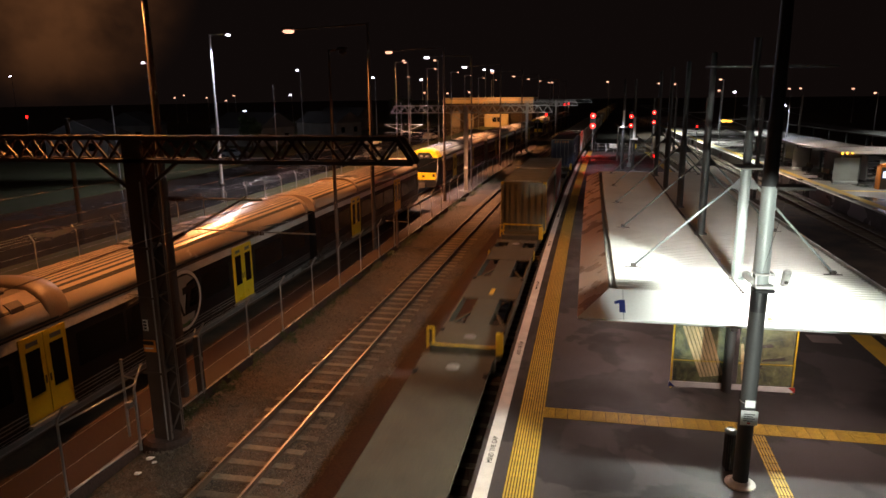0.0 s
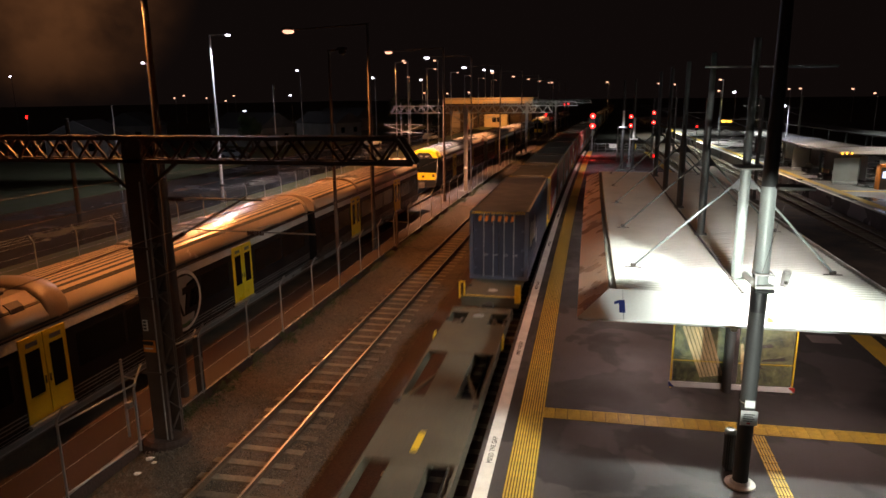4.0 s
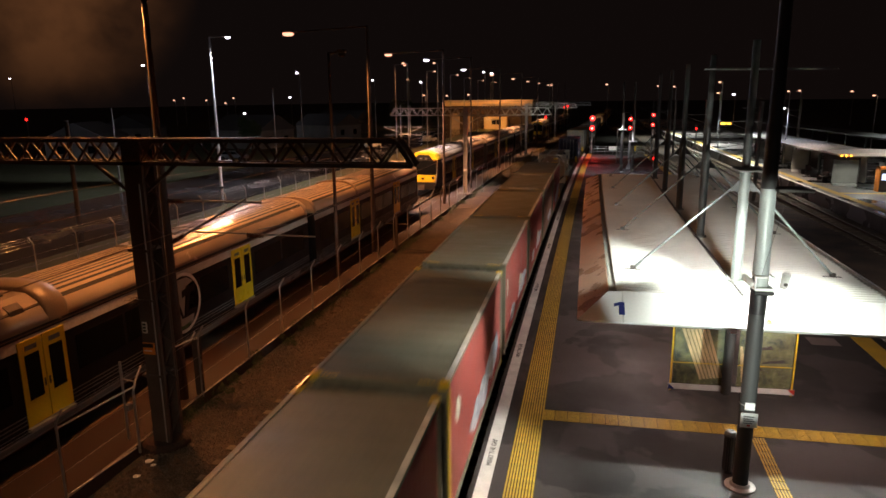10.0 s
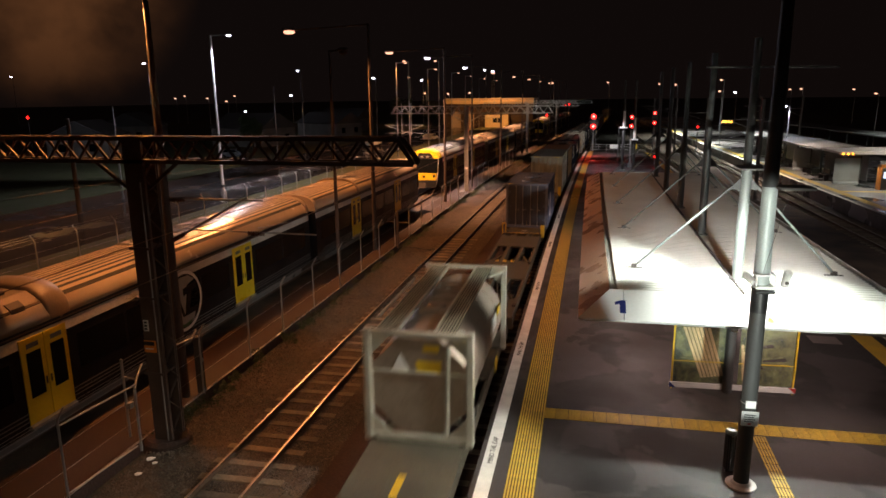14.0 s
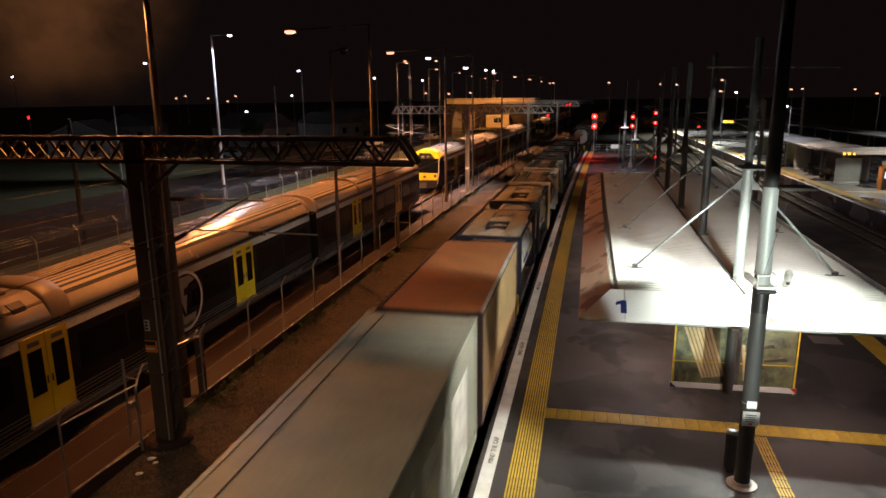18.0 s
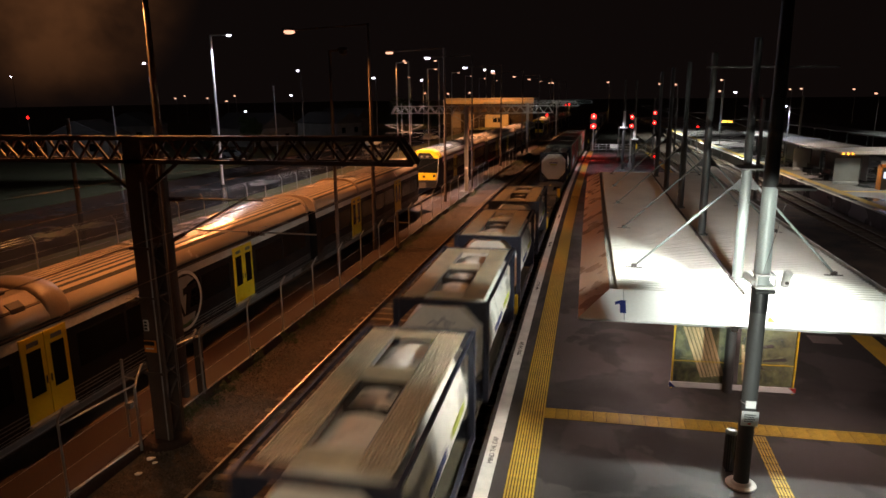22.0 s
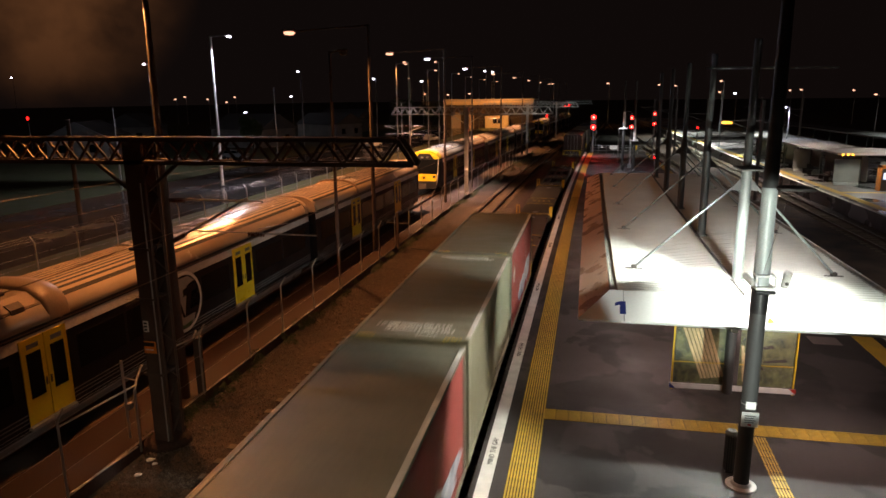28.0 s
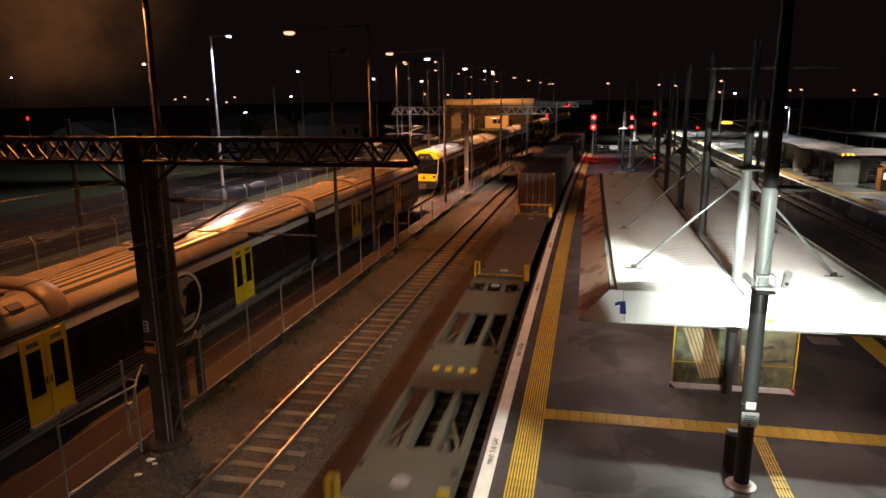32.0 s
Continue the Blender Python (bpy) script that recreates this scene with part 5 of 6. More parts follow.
    for by in (2.1, length - 2.1):
        bg = part("bogie", box(box(box(B(), -.86, -.68, by - 1.15, by + 1.15, .3, .5, .03), .68, .86, by - 1.15, by + 1.15, .3, .5, .03), -.7, .7, by - .2, by + .2, .3, .5), M_BOGIE, root)
        for wy in (by - .85, by + .85):
            part("axle", bar(B(), (-.8, wy, .4), (.8, wy, .4), .07, .07, 10), M_WHEEL, bg)
            for s2 in (-1, 1):
                part("wheel", revolve(B(), [(.08, -.05), (.38, -.05), (.42, -.03), (.40, .06), (.08, .06)], "x", 20, (s2 * .57, wy, .4)), M_WHEEL, bg)
    MOVING.append((root, s))
    return root


def steel(name, colour, var=.14):
    return mat(name, colour, .5, .05, var=var, scale=1.1, fine=16, bump=.06, tint=[c * .8 for c in colour], rough_var=.15)


def corrugated(bm, axis, fixed, depth, a, b, z0, z1, pitch=.278, out=1):
    """A corrugated sheet; it runs along axis at the place fixed, its ribs standing out."""
    pts = [(a, 0)]
    n = int((b - a) / pitch)
    p = (b - a) / n
    for i in range(n):
        c = a + i * p
        pts += [(c + .1 * p, 0), (c + .3 * p, depth), (c + .7 * p, depth), (c + .9 * p, 0)]
    pts.append((b, 0))
    lo, hi = [], []
    for u, d in pts:
        f = fixed + out * d
        xy = (f, u) if axis == "y" else (u, f)
        lo.append(bm.verts.new((*xy, z0)))
        hi.append(bm.verts.new((*xy, z1)))
    for i in range(len(pts) - 1):
        bm.faces.new((lo[i], lo[i + 1], hi[i + 1], hi[i]))
    return bm


def container(s, length, side, roof, frame=None, end=None, height=2.75, width=2.5, label="", doors=False, patches=(), stripe=False,
              yellow=False, bars=0, hatches=False, ribs=True, hazard=True, seam=False, front_marks=False, end_bars=False):
    """A box container; s is the train coordinate of its leading end."""
    frame, end = frame or side, end or side
    root = thing("shipping_container", pose(TX, s, DECK), label, "container", "containers of the freight train")
    w, h, L = width / 2, height, length
    c = .08
    # corner posts and rails
    for x in (-w + c, w - c):
        for y in (c, L - c):
            part("corner_post", box(B(), x - c, x + c, y - c, y + c, .14, h - .12, .01), frame, root)
            for z in (0, h - .12):
                part("corner_casting", box(B(), x - c - .004, x + c + .004, y - c - .006, y + c + .006, z + .01, z + .124, .014), frame if not yellow else M_YPAINT, root)
    for x in (-w + .05, w - .05):
        part("top_rail", box(B(), x - .05, x + .05, .16, L - .16, h - .09, h - .012, .01), frame, root)
        part("bottom_rail", box(B(), x - .05, x + .05, .16, L - .16, .03, .17, .01), frame, root)
    for y in (.05, L - .05):
        part("end_sill", box(B(), -w + .16, w - .16, y - .05, y + .05, .02, .16, .01), frame, root)
        part("end_header", box(B(), -w + .16, w - .16, y - .05, y + .05, h - .13, h - .012, .01), frame, root)
    # sides
    for sgn in (-1, 1):
        bm = B()
        if ribs:
            corrugated(bm, "y", sgn * (w - .055), .036, .15, L - .15, .15, h - .07, out=sgn)
        else:
            box(bm, sgn * (w - .05) - .012, sgn * (w - .05) + .012, .15, L - .15, .15, h - .07)
        part("side_panel", bm, side, root)
    # roof with shallow cross ribs
    bm = B()
    n = int((L - .2) / .5)
    rows = []
    for i in range(n):
        y = .1 + (L - .2) * i / n
        p = (L - .2) / n
        for dy, dz in ((.0, 0), (.35 * p, 0), (.45 * p, .006), (.8 * p, .006), (.9 * p, 0)):
            rows.append([bm.verts.new((x, y + dy, h - .03 + dz)) for x in (-w + .09, 0, w - .09)])
    rows.append([bm.verts.new((x, L - .1, h - .03)) for x in (-w + .09, 0, w - .09)])
    for a, b in zip(rows, rows[1:]):
        for i in range(2):
            bm.faces.new((a[i], a[i + 1], b[i + 1], b[i]))
    part("roof", bm, roof, root)
    # leading end
    if doors:
        for k in (-1, 1):
            d = part("door", box(B(), min(k * .01, k * (w - .17)), max(k * .01, k * (w - .17)), .03, .075, .17, h - .14, .012), end, root)
            for u in (.22, .62):
                part("lock_rod", bar(B(), (k * u, .012, .1), (k * u, .012, h - .08), .017, .017, 8), M_GALV, d)
                part("rod_handle", box(B(), k * u - .03, k * u + .16, -.012, .006, 1.05, 1.09), M_GALV, d)
            for z in (.45, 1.25, 2.05):
                part("hinge", box(B(), k * (w - .22) - .07, k * (w - .22) + .07, .012, .032, z, z + .07), frame, d)
    else:
        part("end_panel", corrugated(B(), "x", .075, .05, -w + .16, w - .16, .15, h - .1, .33, -1), end, root)
    part("rear_panel", corrugated(B(), "x", L - .075, .05, -w + .16, w - .16, .15, h - .1, .33, 1), end, root)
    # black and yellow edge marks over the leading corners
    if hazard:
        for sgn in (-1, 1):
            for i in range(6):
                u = sgn * (w - .12 - i * .075)
                part("edge_mark", prism(B(), [(u - .03, -.004), (u + .015, -.004), (u + .03, .07), (u - .015, .07)], "z", h - .011, h - .004), M_YPAINT, root)
    if end_bars:
        for i in range(6):
            u = -.86 + i * .27
            part("end_mark", prism(B(), [(u, h - .42), (u + .12, h - .42), (u + .16, h - .2), (u + .04, h - .2)], "y", .012, .026), M_ORANGE, root, "worn orange mark")
        for i in range(22):
            u = -w + .14 + i * .1
            part("edge_mark", prism(B(), [(u - .03, h - .11), (u + .015, h - .11), (u + .045, h - .02), (u, h - .02)], "y", -.012, -.004), M_YPAINT, root)
    if yellow:
        for sgn in (-1, 1):
            part("hazard_strip", box(B(), sgn * w - .012 if sgn > 0 else -w - .006, sgn * w + .006 if sgn > 0 else -w + .012, .0, .165, .15, h - .13), M_YPAINT, root, "yellow corner marking")
        part("hazard_strip", box(B(), -w + .17, w - .17, -.012, -.004, .42, .5), M_YPAINT, root, "yellow bar across the end")
    if front_marks:
        for sgn in (-1, 1):
            for i in range(5):
                u = sgn * (w - .3 - i * .1)
                part("header_mark", prism(B(), [(u - .045, h - .11), (u, h - .11), (u + .045, h - .03), (u, h - .03)], "y", -.012, -.003), M_YPAINT, root, "yellow slanted mark")
        part("yellow_plate", box(B(), -w + .28, -w + .56, -.004, .012, .62, .95), M_YPAINT, root, "yellow square mark")
        for i in range(5):
            part("print_bar", box(B(), -.12 + i * .11, -.05 + i * .11, .004, .02, .42, .56), M_FADED, root)
        for u, z0, z1 in ((-.62, 1.5, 2.2), (-.3, 1.3, 1.5), (.05, .8, 1.4), (.38, 1.2, 1.9), (.7, .7, 1.3)):
            part("scuff", box(B(), u, u + .025, .004, .02, z0, z1), M_FADED, root, "pale scuff")
    if seam:
        part("roof_seam", box(B(), -w + .42, -w + .44, .1, L - .1, h - .02, h - .008), M_BLACK, root, "dark roof seam")
    # white marks on the roof, unreadable
    if bars:
        rng = random.Random(int(s * 10))
        for y0, dy, x0, x1 in ((.42, .17, -.62, .86), (.68, .2, -.86, .74), (L - .62, .1, -.5, .8), (L - .46, .14, -.8, .6)):
            bm = B()
            u = x0
            while u < x1:
                bw = rng.uniform(.03, .055)
                box(bm, u, u + bw, y0 + rng.uniform(0, .02), y0 + dy - rng.uniform(0, .03), h - .02, h - .006)
                u += bw + rng.choice((.016, .02, .02, .05))
            tagged(part("roof_mark", bm, M_FADED, root, "row of faded white bars"), kind="stuff")
        bm = B()
        for i in range(6):
            box(bm, .1 + i * .075, .15 + i * .075, .2, .27, h - .02, h - .006)
        tagged(part("roof_mark", bm, M_FADED, root), kind="stuff")
    for (y0, y1, z0, z1, m) in patches:
        if m is M_WHITE or seam:
            part("painted_patch", box(B(), w - .022, w - .014, y0 * L, y1 * L, z0, z1), m, root, "pale painted panel, worn")
            continue
        rng = random.Random(int(y0 * 1000 + z0 * 100))
        cy, cz, ry, rz = (y0 + y1) / 2 * L, (z0 + z1) / 2, (y1 - y0) * L / 2, (z1 - z0) / 2
        blob = [(cy + ry * rng.uniform(.6, 1.05) * math.cos(t * .4488), cz + rz * rng.uniform(.6, 1.05) * math.sin(t * .4488)) for t in range(14)]
        part("painted_patch", prism(B(), blob, "x", w - .022, w - .014), m, root, "faded sprayed paint patch")
    if stripe:
        part("roof_edge", box(B(), w - .1, w - .005, .16, L - .16, h - .011, h - .004), M_FADED, root, "pale roof edge strip")
    if hatches:
        for f in (.2, .5, .8):
            part("roof_hatch", revolve(B(), [(.27, h - .03), (.26, h + .05), (.2, h + .07), (0, h + .075)], seg=18, at=(-.15, f * L, 0)), roof, root, "round loading hatch")
            part("hatch_bar", box(B(), .18, .58, f * L - .02, f * L + .02, h - .012, h + .02), M_BLACK, root)
    MOVING.append((root, s))
    return root


M_SPRAY = mat("sprayed_blue_white", (.50, .52, .55), .55, var=.5, scale=2.2, fine=7, bump=.02, tint=(.10, .16, .30))
M_FADED = mat("faded_white", (.55, .55, .5), .65, var=.35, scale=3, fine=14)


def tank_container(s, frame, barrel, end, label, rails=True, emblem=True, octagon=True, triangle=False, length=6.06, plain=False):
    """A tank in a lifting frame; s is the train coordinate of its leading end."""
    root = thing("tank_container", pose(TX, s, DECK), label, "tank container", "tank containers of the freight train")
    w, h, L = 1.219, 2.591, length
    c = .075
    for x in (-w + c, w - c):
        for y in (c, L - c):
            part("corner_post", box(B(), x - c, x + c, y - c, y + c, .12, h - .12, .012), frame, root)
            for z in (0, h - .125):
                part("corner_casting", box(B(), x - c - .005, x + c + .005, y - c - .006, y + c + .006, z + .004, z + .125, .014), frame, root)
    for y in (c, L - c):
        part("end_beam", box(B(), -w + .15, w - .15, y - .06, y + .06, h - .14, h - .02, .01), frame, root)
        part("end_beam", box(B(), -w + .15, w - .15, y - .06, y + .06, .02, .14, .01), frame, root)
        for k in (-1, 1):
            part("gusset", prism(B(), [(k * (w - .15), h - .14), (k * (w - .62), h - .14), (k * (w - .54), h - .2), (k * (w - .2), h - .56), (k * (w - .15), h - .62)], "y", y - .02, y + .02), frame, root)
            part("gusset", prism(B(), [(k * (w - .15), .14), (k * (w - .62), .14), (k * (w - .54), .2), (k * (w - .2), .56), (k * (w - .15), .62)], "y", y - .02, y + .02), frame, root)
    if rails:
        for x in (-w + .05, w - .05):
            part("top_rail", box(B(), x - .035, x + .035, .15, L - .15, h - .1, h - .02, .01), frame, root)
            part("bottom_rail", box(B(), x - .05, x + .05, .15, L - .15, .03, .14, .01), frame, root)
    # barrel with dished ends and bands
    R, zc = 1.14, 1.28
    prof = [(0, .16), (.6, .19), (.95, .28), (1.1, .4), (R, .55), (R, L - .55), (1.1, L - .4), (.95, L - .28), (.6, L - .19), (0, L - .16)]
    ob = part("barrel", revolve(B(), prof, "y", 40, (0, 0, zc)), barrel, root, smooth=True)
    for f in (.22, .4, .6, .78):
        part("band", revolve(B(), [(R + .004, f * L - .03), (R + .012, f * L - .02), (R + .012, f * L + .02), (R + .004, f * L + .03)], "y", 40, (0, 0, zc)), barrel, root, smooth=True)
    # end plate, eight sided
    oc = [(.47, 1.1), (1.1, .47), (1.1, -.47), (.47, -1.1), (-.47, -1.1), (-1.1, -.47), (-1.1, .47), (-.47, 1.1)]
    if octagon:
        ep = part("end_plate", prism(B(), [(u * .98, v * 1.0 + zc) for u, v in oc], "y", .1, .13), end, root, "pale eight-sided end plate")
        for k in (-1, 1):
            part("end_stay", bar(B(), (k * (w - .12), .09, .2), (k * .8, .09, zc - .7), .06, .04), frame, root)
    else:
        ep = part("end_plate", prism(B(), [(u * .98, v * 1.0 + zc) for u, v in oc], "y", .11, .14), end, root, "grey end plate")
        for z in (.75, 1.6):
            part("end_bar", box(B(), -w + .15, w - .15, .06, .1, z, z + .04), frame, root) if z > 1 else None
    if emblem:
        curl = B()
        for pts in (((-.34, 1.93), (-.2, 2.02), (-.06, 1.96), (-.12, 1.87), (-.22, 1.9)), ((-.06, 1.96), (.05, 2.06), (.16, 2.0), (.08, 1.92), (.2, 1.84)),
                    ((.16, 2.0), (.3, 1.95), (.36, 2.0)), ((-.02, 2.06), (.06, 2.14), (.1, 2.08))):
            for (x0, z0), (x1, z1) in zip(pts, pts[1:]):
                bar(curl, (x0, .092, z0), (x1, .092, z1), .05, .012)
        part("emblem", curl, M_NAVY, ep, "dark curled emblem")
        for i in range(5):
            part("print_bar", box(B(), -.36 + i * .15, -.25 + i * .15, .094, .099, 1.6, 1.69), M_NAVY, ep)
        part("print_bar", box(B(), -.28, .3, .094, .099, 1.42, 1.53), M_YGREEN, ep)
        for i in range(3):
            part("side_print", box(B(), R - .0, R + .02, L * .3 + i * .5, L * .3 + i * .5 + .38, zc - .08, zc + .08), M_NAVY, root)
        part("side_print", box(B(), R - .0, R + .02, L * .62, L * .82, zc + .0, zc + .16), M_YGREEN, root)
    if triangle:
        part("hazard_mark", prism(B(), [(-.62, 1.62), (-.2, 1.62), (-.41, 2.05)], "y", .1, .105), M_WHITE, ep, "white triangle")
        part("hazard_mark", box(B(), -.05, .5, .1, .105, 1.6, 1.9), M_YPAINT, ep, "yellow panel")
        part("hazard_mark", box(B(), .1, .46, .1, .105, 2.1, 2.26), M_YPAINT, ep, "yellow panel")
    def grating(x0, x1, y0, y1, n, along):
        mesh = M_GRATE_DARK if plain else M_GRATE
        g = part("walkway", box(B(), x0, x1, y0, y1, h - .07, h - .055), M_GROOVE if plain else mesh, root, "ribbed aluminium walkway")
        for i in range(n):
            if along:
                u = x0 + .025 + i * (x1 - x0 - .05) / (n - 1)
                part("walkway_rib", box(B(), u - .014, u + .014, y0, y1, h - .055, h - .025), mesh, g)
            else:
                u = y0 + .02 + i * (y1 - y0 - .04) / (n - 1)
                part("walkway_rib", box(B(), x0, x1, u - .012, u + .012, h - .055, h - .028), mesh, g)

    def frame_box(x0, x1, y0, y1, material, name, label):
        bm = B()
        for q in ((x0, x1, y0, y0 + .03), (x0, x1, y1 - .03, y1), (x0, x0 + .03, y0, y1), (x1 - .03, x1, y0, y1)):
            box(bm, *q, h - .3, h - .06)
        return part(name, bm, material, root, label)

    if plain:
        # two narrow walkways, open between and beside them; a pale spill box over the manhole
        for x0, x1 in ((-.98, -.52), (.36, .8)):
            grating(x0, x1, .18, L - .18, 7, True)
        for k in (-.49, .33):
            part("edge_rail", box(B(), k - .02, k + .02, .3, L - .3, h - .12, h - .02), frame, root)
        hb = frame_box(-.42, .28, L * .3, L * .46, T_STEEL, "spill_box", "open steel spill box")
        part("manhole", revolve(B(), [(.24, h - .26), (.24, h - .12), (.2, h - .08), (0, h - .07)], seg=18, at=(-.08, L * .38, 0)), T_STEEL, hb)
        hb = frame_box(-.42, .28, L * .56, L * .7, T_STEEL, "spill_box", "open steel spill box")
        part("valve", bar(B(), (-.1, L * .63, h - .28), (-.1, L * .63, h - .1), .08, .06, 12), frame, hb)
        for k in (-1, 1):
            for y0, y1 in ((.15, .75), (L - .15, L - .75)):
                part("corner_stay", bar(B(), (k * (w - .1), y0, h - .16), (k * (w - .45), y1, h - .2), .1, .05), frame, root)
        part("hand_rail", bar(B(), (-w + .05, 1.0, h - .06), (-w + .05, 4.4, h - .06), .06, .05), frame, root, "pale rail beside the walkway")
        part("conduit", bar(B(), (.62, .08, .2), (.66, .08, h - .35), .05, .05, 10), frame, root, "pale pipe on the tank end")
        part("data_plate", box(B(), R - .01, R + .03, L * .55, L * .68, zc + .12, zc + .5), M_WHITE, root, "white data plate")
        part("data_plate", box(B(), R - .01, R + .03, L * .74, L * .8, zc + .3, zc + .5), M_YPAINT, root, "yellow mark")
    else:
        # two wide walkways joined by cross gratings; the spill box lies open before the middle one
        for x0, x1 in ((-w + .2, -.46), (.46, w - .2)):
            grating(x0, x1, .42, L - .2, 10, True)
        for y0, y1 in ((.42, .86), (3.3, 3.86), (L - .62, L - .2)):
            grating(-.46, .46, y0, y1, int((y1 - y0) / .06), False)
        for k in (-.45, .45):
            part("edge_rail", box(B(), k - .015, k + .015, .86, L - .62, h - .13, h - .05), M_GALV, root)
        hb = frame_box(-.43, .43, 2.25, 3.28, M_MASTDARK, "spill_box", "open dark spill box")
        part("manhole", revolve(B(), [(.25, h - .3), (.25, h - .2), (.2, h - .15), (0, h - .14)], seg=18, at=(-.14, 2.62, 0)), M_GALV, hb)
        part("valve", bar(B(), (.2, 2.95, h - .3), (.2, 2.95, h - .12), .07, .05, 12), M_GALV, hb)
        part("valve_pipe", bar(B(), (-.3, 3.0, h - .2), (.3, 2.9, h - .2), .035, .035, 8), M_GALV, hb)
        part("rear_hatch", revolve(B(), [(.26, h - .2), (.26, h - .14), (.2, h - .11), (0, h - .1)], seg=18, at=(0, 4.6, 0)), barrel, root)
    for k in (-.4, .4):
        part("ladder_rail", bar(B(), (k * .5 + .75, L - .03, .2), (k * .5 + .75, L - .03, h - .1), .018, .018, 8), M_GALV, root)
    MOVING.append((root, s))
    return root


M_GRATE_DARK = mat("dirty_grating", (.27, .25, .18), .6, .15, var=.25, scale=3, fine=30, bump=.1)
M_GRATE = mat("aluminium_grating", (.62, .57, .44), .5, .15, var=.2, scale=3, fine=30, bump=.1)
M_YGREEN = mat("yellow_green_print", (.5, .55, .08), .5, var=.1)
C_RED = steel("red_container", (.42, .10, .085))
C_REDROOF = steel("faded_green_roof", (.185, .182, .135), .13)
C_DARKEND = steel("dark_olive_end", (.13, .125, .10))
C_OCHRE = steel("ochre_container", (.44, .29, .14))
C_OCHREROOF = steel("brown_ochre_roof", (.46, .205, .08))
C_CREAM = steel("grey_cream_container", (.28, .27, .185))
C_GREY = steel("grey_container", (.30, .31, .25))
C_DUSTY = steel("dusty_pink_container", (.34, .175, .13))
C_OLIVE = steel("olive_container_end", (.15, .135, .085))
C_BLUE = steel("dark_blue_container", (.085, .10, .15))
C_BLUEROOF = steel("blue_grey_roof", (.13, .135, .165))
C_BRIGHTBLUE = steel("blue_bulk_container", (.12, .15, .25))
C_NAVY = steel("navy_container", (.032, .037, .066))
C_RUST = steel("dark_rust_container", (.055, .032, .03))
C_WHITE = steel("white_container", (.30, .29, .27))
T_WHITE = mat("white_tank_paint", (.84, .83, .78), .32, 0, var=.1, scale=1, fine=12, bump=.03)
T_BLUE = mat("navy_frame_paint", (.02, .024, .042), .45, 0, var=.2)
T_PALE = mat("pale_grey_frame", (.44, .43, .36), .45, .1, var=.15)
T_STEEL = mat("dull_tank_steel", (.31, .25, .20), .45, .3, var=.2, scale=1.5, fine=14)

RED25 = "red container with faded roof and unreadable white markings, on wagon"
RW = ((.1, .17, 1.5, 2.1, M_FADED), (.3, .55, .3, 1.0, M_SPRAY), (.42, .72, .25, 1.1, M_SPRAY), (.6, .95, .35, 1.4, M_SPRAY), (.5, .8, .6, .95, M_FADED))
RW2 = ((.08, .12, 1.5, 2.2, M_FADED), (.5, .95, .3, 1.1, M_SPRAY), (.55, .7, .8, 1.3, M_FADED), (.2, .4, .3, .9, M_SPRAY))

wagon(-265.6, 16.2)
wagon(-249.2, 16.2, kind="spine")
wagon(-232.2, 18.4, line=False)
container(-231.2, 7.9, C_DUSTY, C_REDROOF, end=C_OLIVE, frame=C_OLIVE, height=2.85, label="dusty pink corrugated container with yellow corner marks, on a wagon", yellow=True, bars=6, patches=((.08, .13, 1.5, 2.0, M_FADED), (.3, .9, .2, 1.1, C_CREAM), (.5, .8, .3, .8, M_SPRAY)))
container(-222.7, 7.7, C_RED, C_REDROOF, frame=C_REDROOF, end=C_DARKEND, label=RED25, patches=RW, stripe=True)
wagon(-213.4, 16.2, kind="spine")
wagon(-196.3, 16.4)
container(-193.6, 12.19, C_BLUE, C_BLUEROOF, end=C_NAVY, height=2.9, width=2.44, label="long dark blue container with white markings, on a wagon", doors=True, end_bars=True,
          patches=((.1, .14, 1.2, 2.2, M_WHITE), (.17, .22, 1.3, 2.1, M_WHITE), (.25, .3, 1.2, 2.2, M_WHITE), (.34, .37, .8, 1.4, M_WHITE)), stripe=True)
for k in range(5):
    s0 = -180.0 + 16.62 * k
    wagon(s0 - .45, 16.3)
    first, second = ((C_RED, C_DUSTY), (C_DUSTY, C_RED), (C_RED, C_RED), (C_RED, C_RED), (C_DUSTY, C_RED))[k]
    for sc, col in ((s0, first), (s0 + 8.22, second)):
        grey = col is C_DUSTY
        container(sc, 7.7, col, C_REDROOF, frame=C_REDROOF, end=C_DARKEND, label="dusty pink container with faded white roof markings, on a wagon" if grey else RED25, patches=((.06, .1, 1.4, 2.0, M_FADED), (.4, .95, .2, .9, M_SPRAY)) if grey else (RW, RW2)[k % 2],
                  yellow=(k == 0 and not grey) or k == 2, bars=6 if grey or k == 0 else 0, stripe=True)
wagon(-96.2, 16.2, kind="spine")
tank_container(-88.2, T_PALE, T_STEEL, T_STEEL, "pale framed tank container with hazard marks, on a wagon", emblem=False, octagon=False, triangle=True, rails=False, plain=True)
wagon(-79.6, 16.2, kind="frame", numbers=3, posts=False, at=.52)
wagon(-64.9, 16.2, kind="spine")
container(-63.0, 6.06, C_BRIGHTBLUE, C_BRIGHTBLUE, end=C_NAVY, height=2.6, width=2.44, label="blue bulk container with round roof hatches, on a wagon", hatches=True, doors=True,
          patches=((.1, .16, 1.2, 1.6, M_WHITE), (.3, .34, .4, 1.9, M_WHITE), (.4, .44, .3, 1.8, M_WHITE), (.9, .95, 1.6, 2.2, M_WHITE)))
wagon(-48.5, 16.6, line=False)
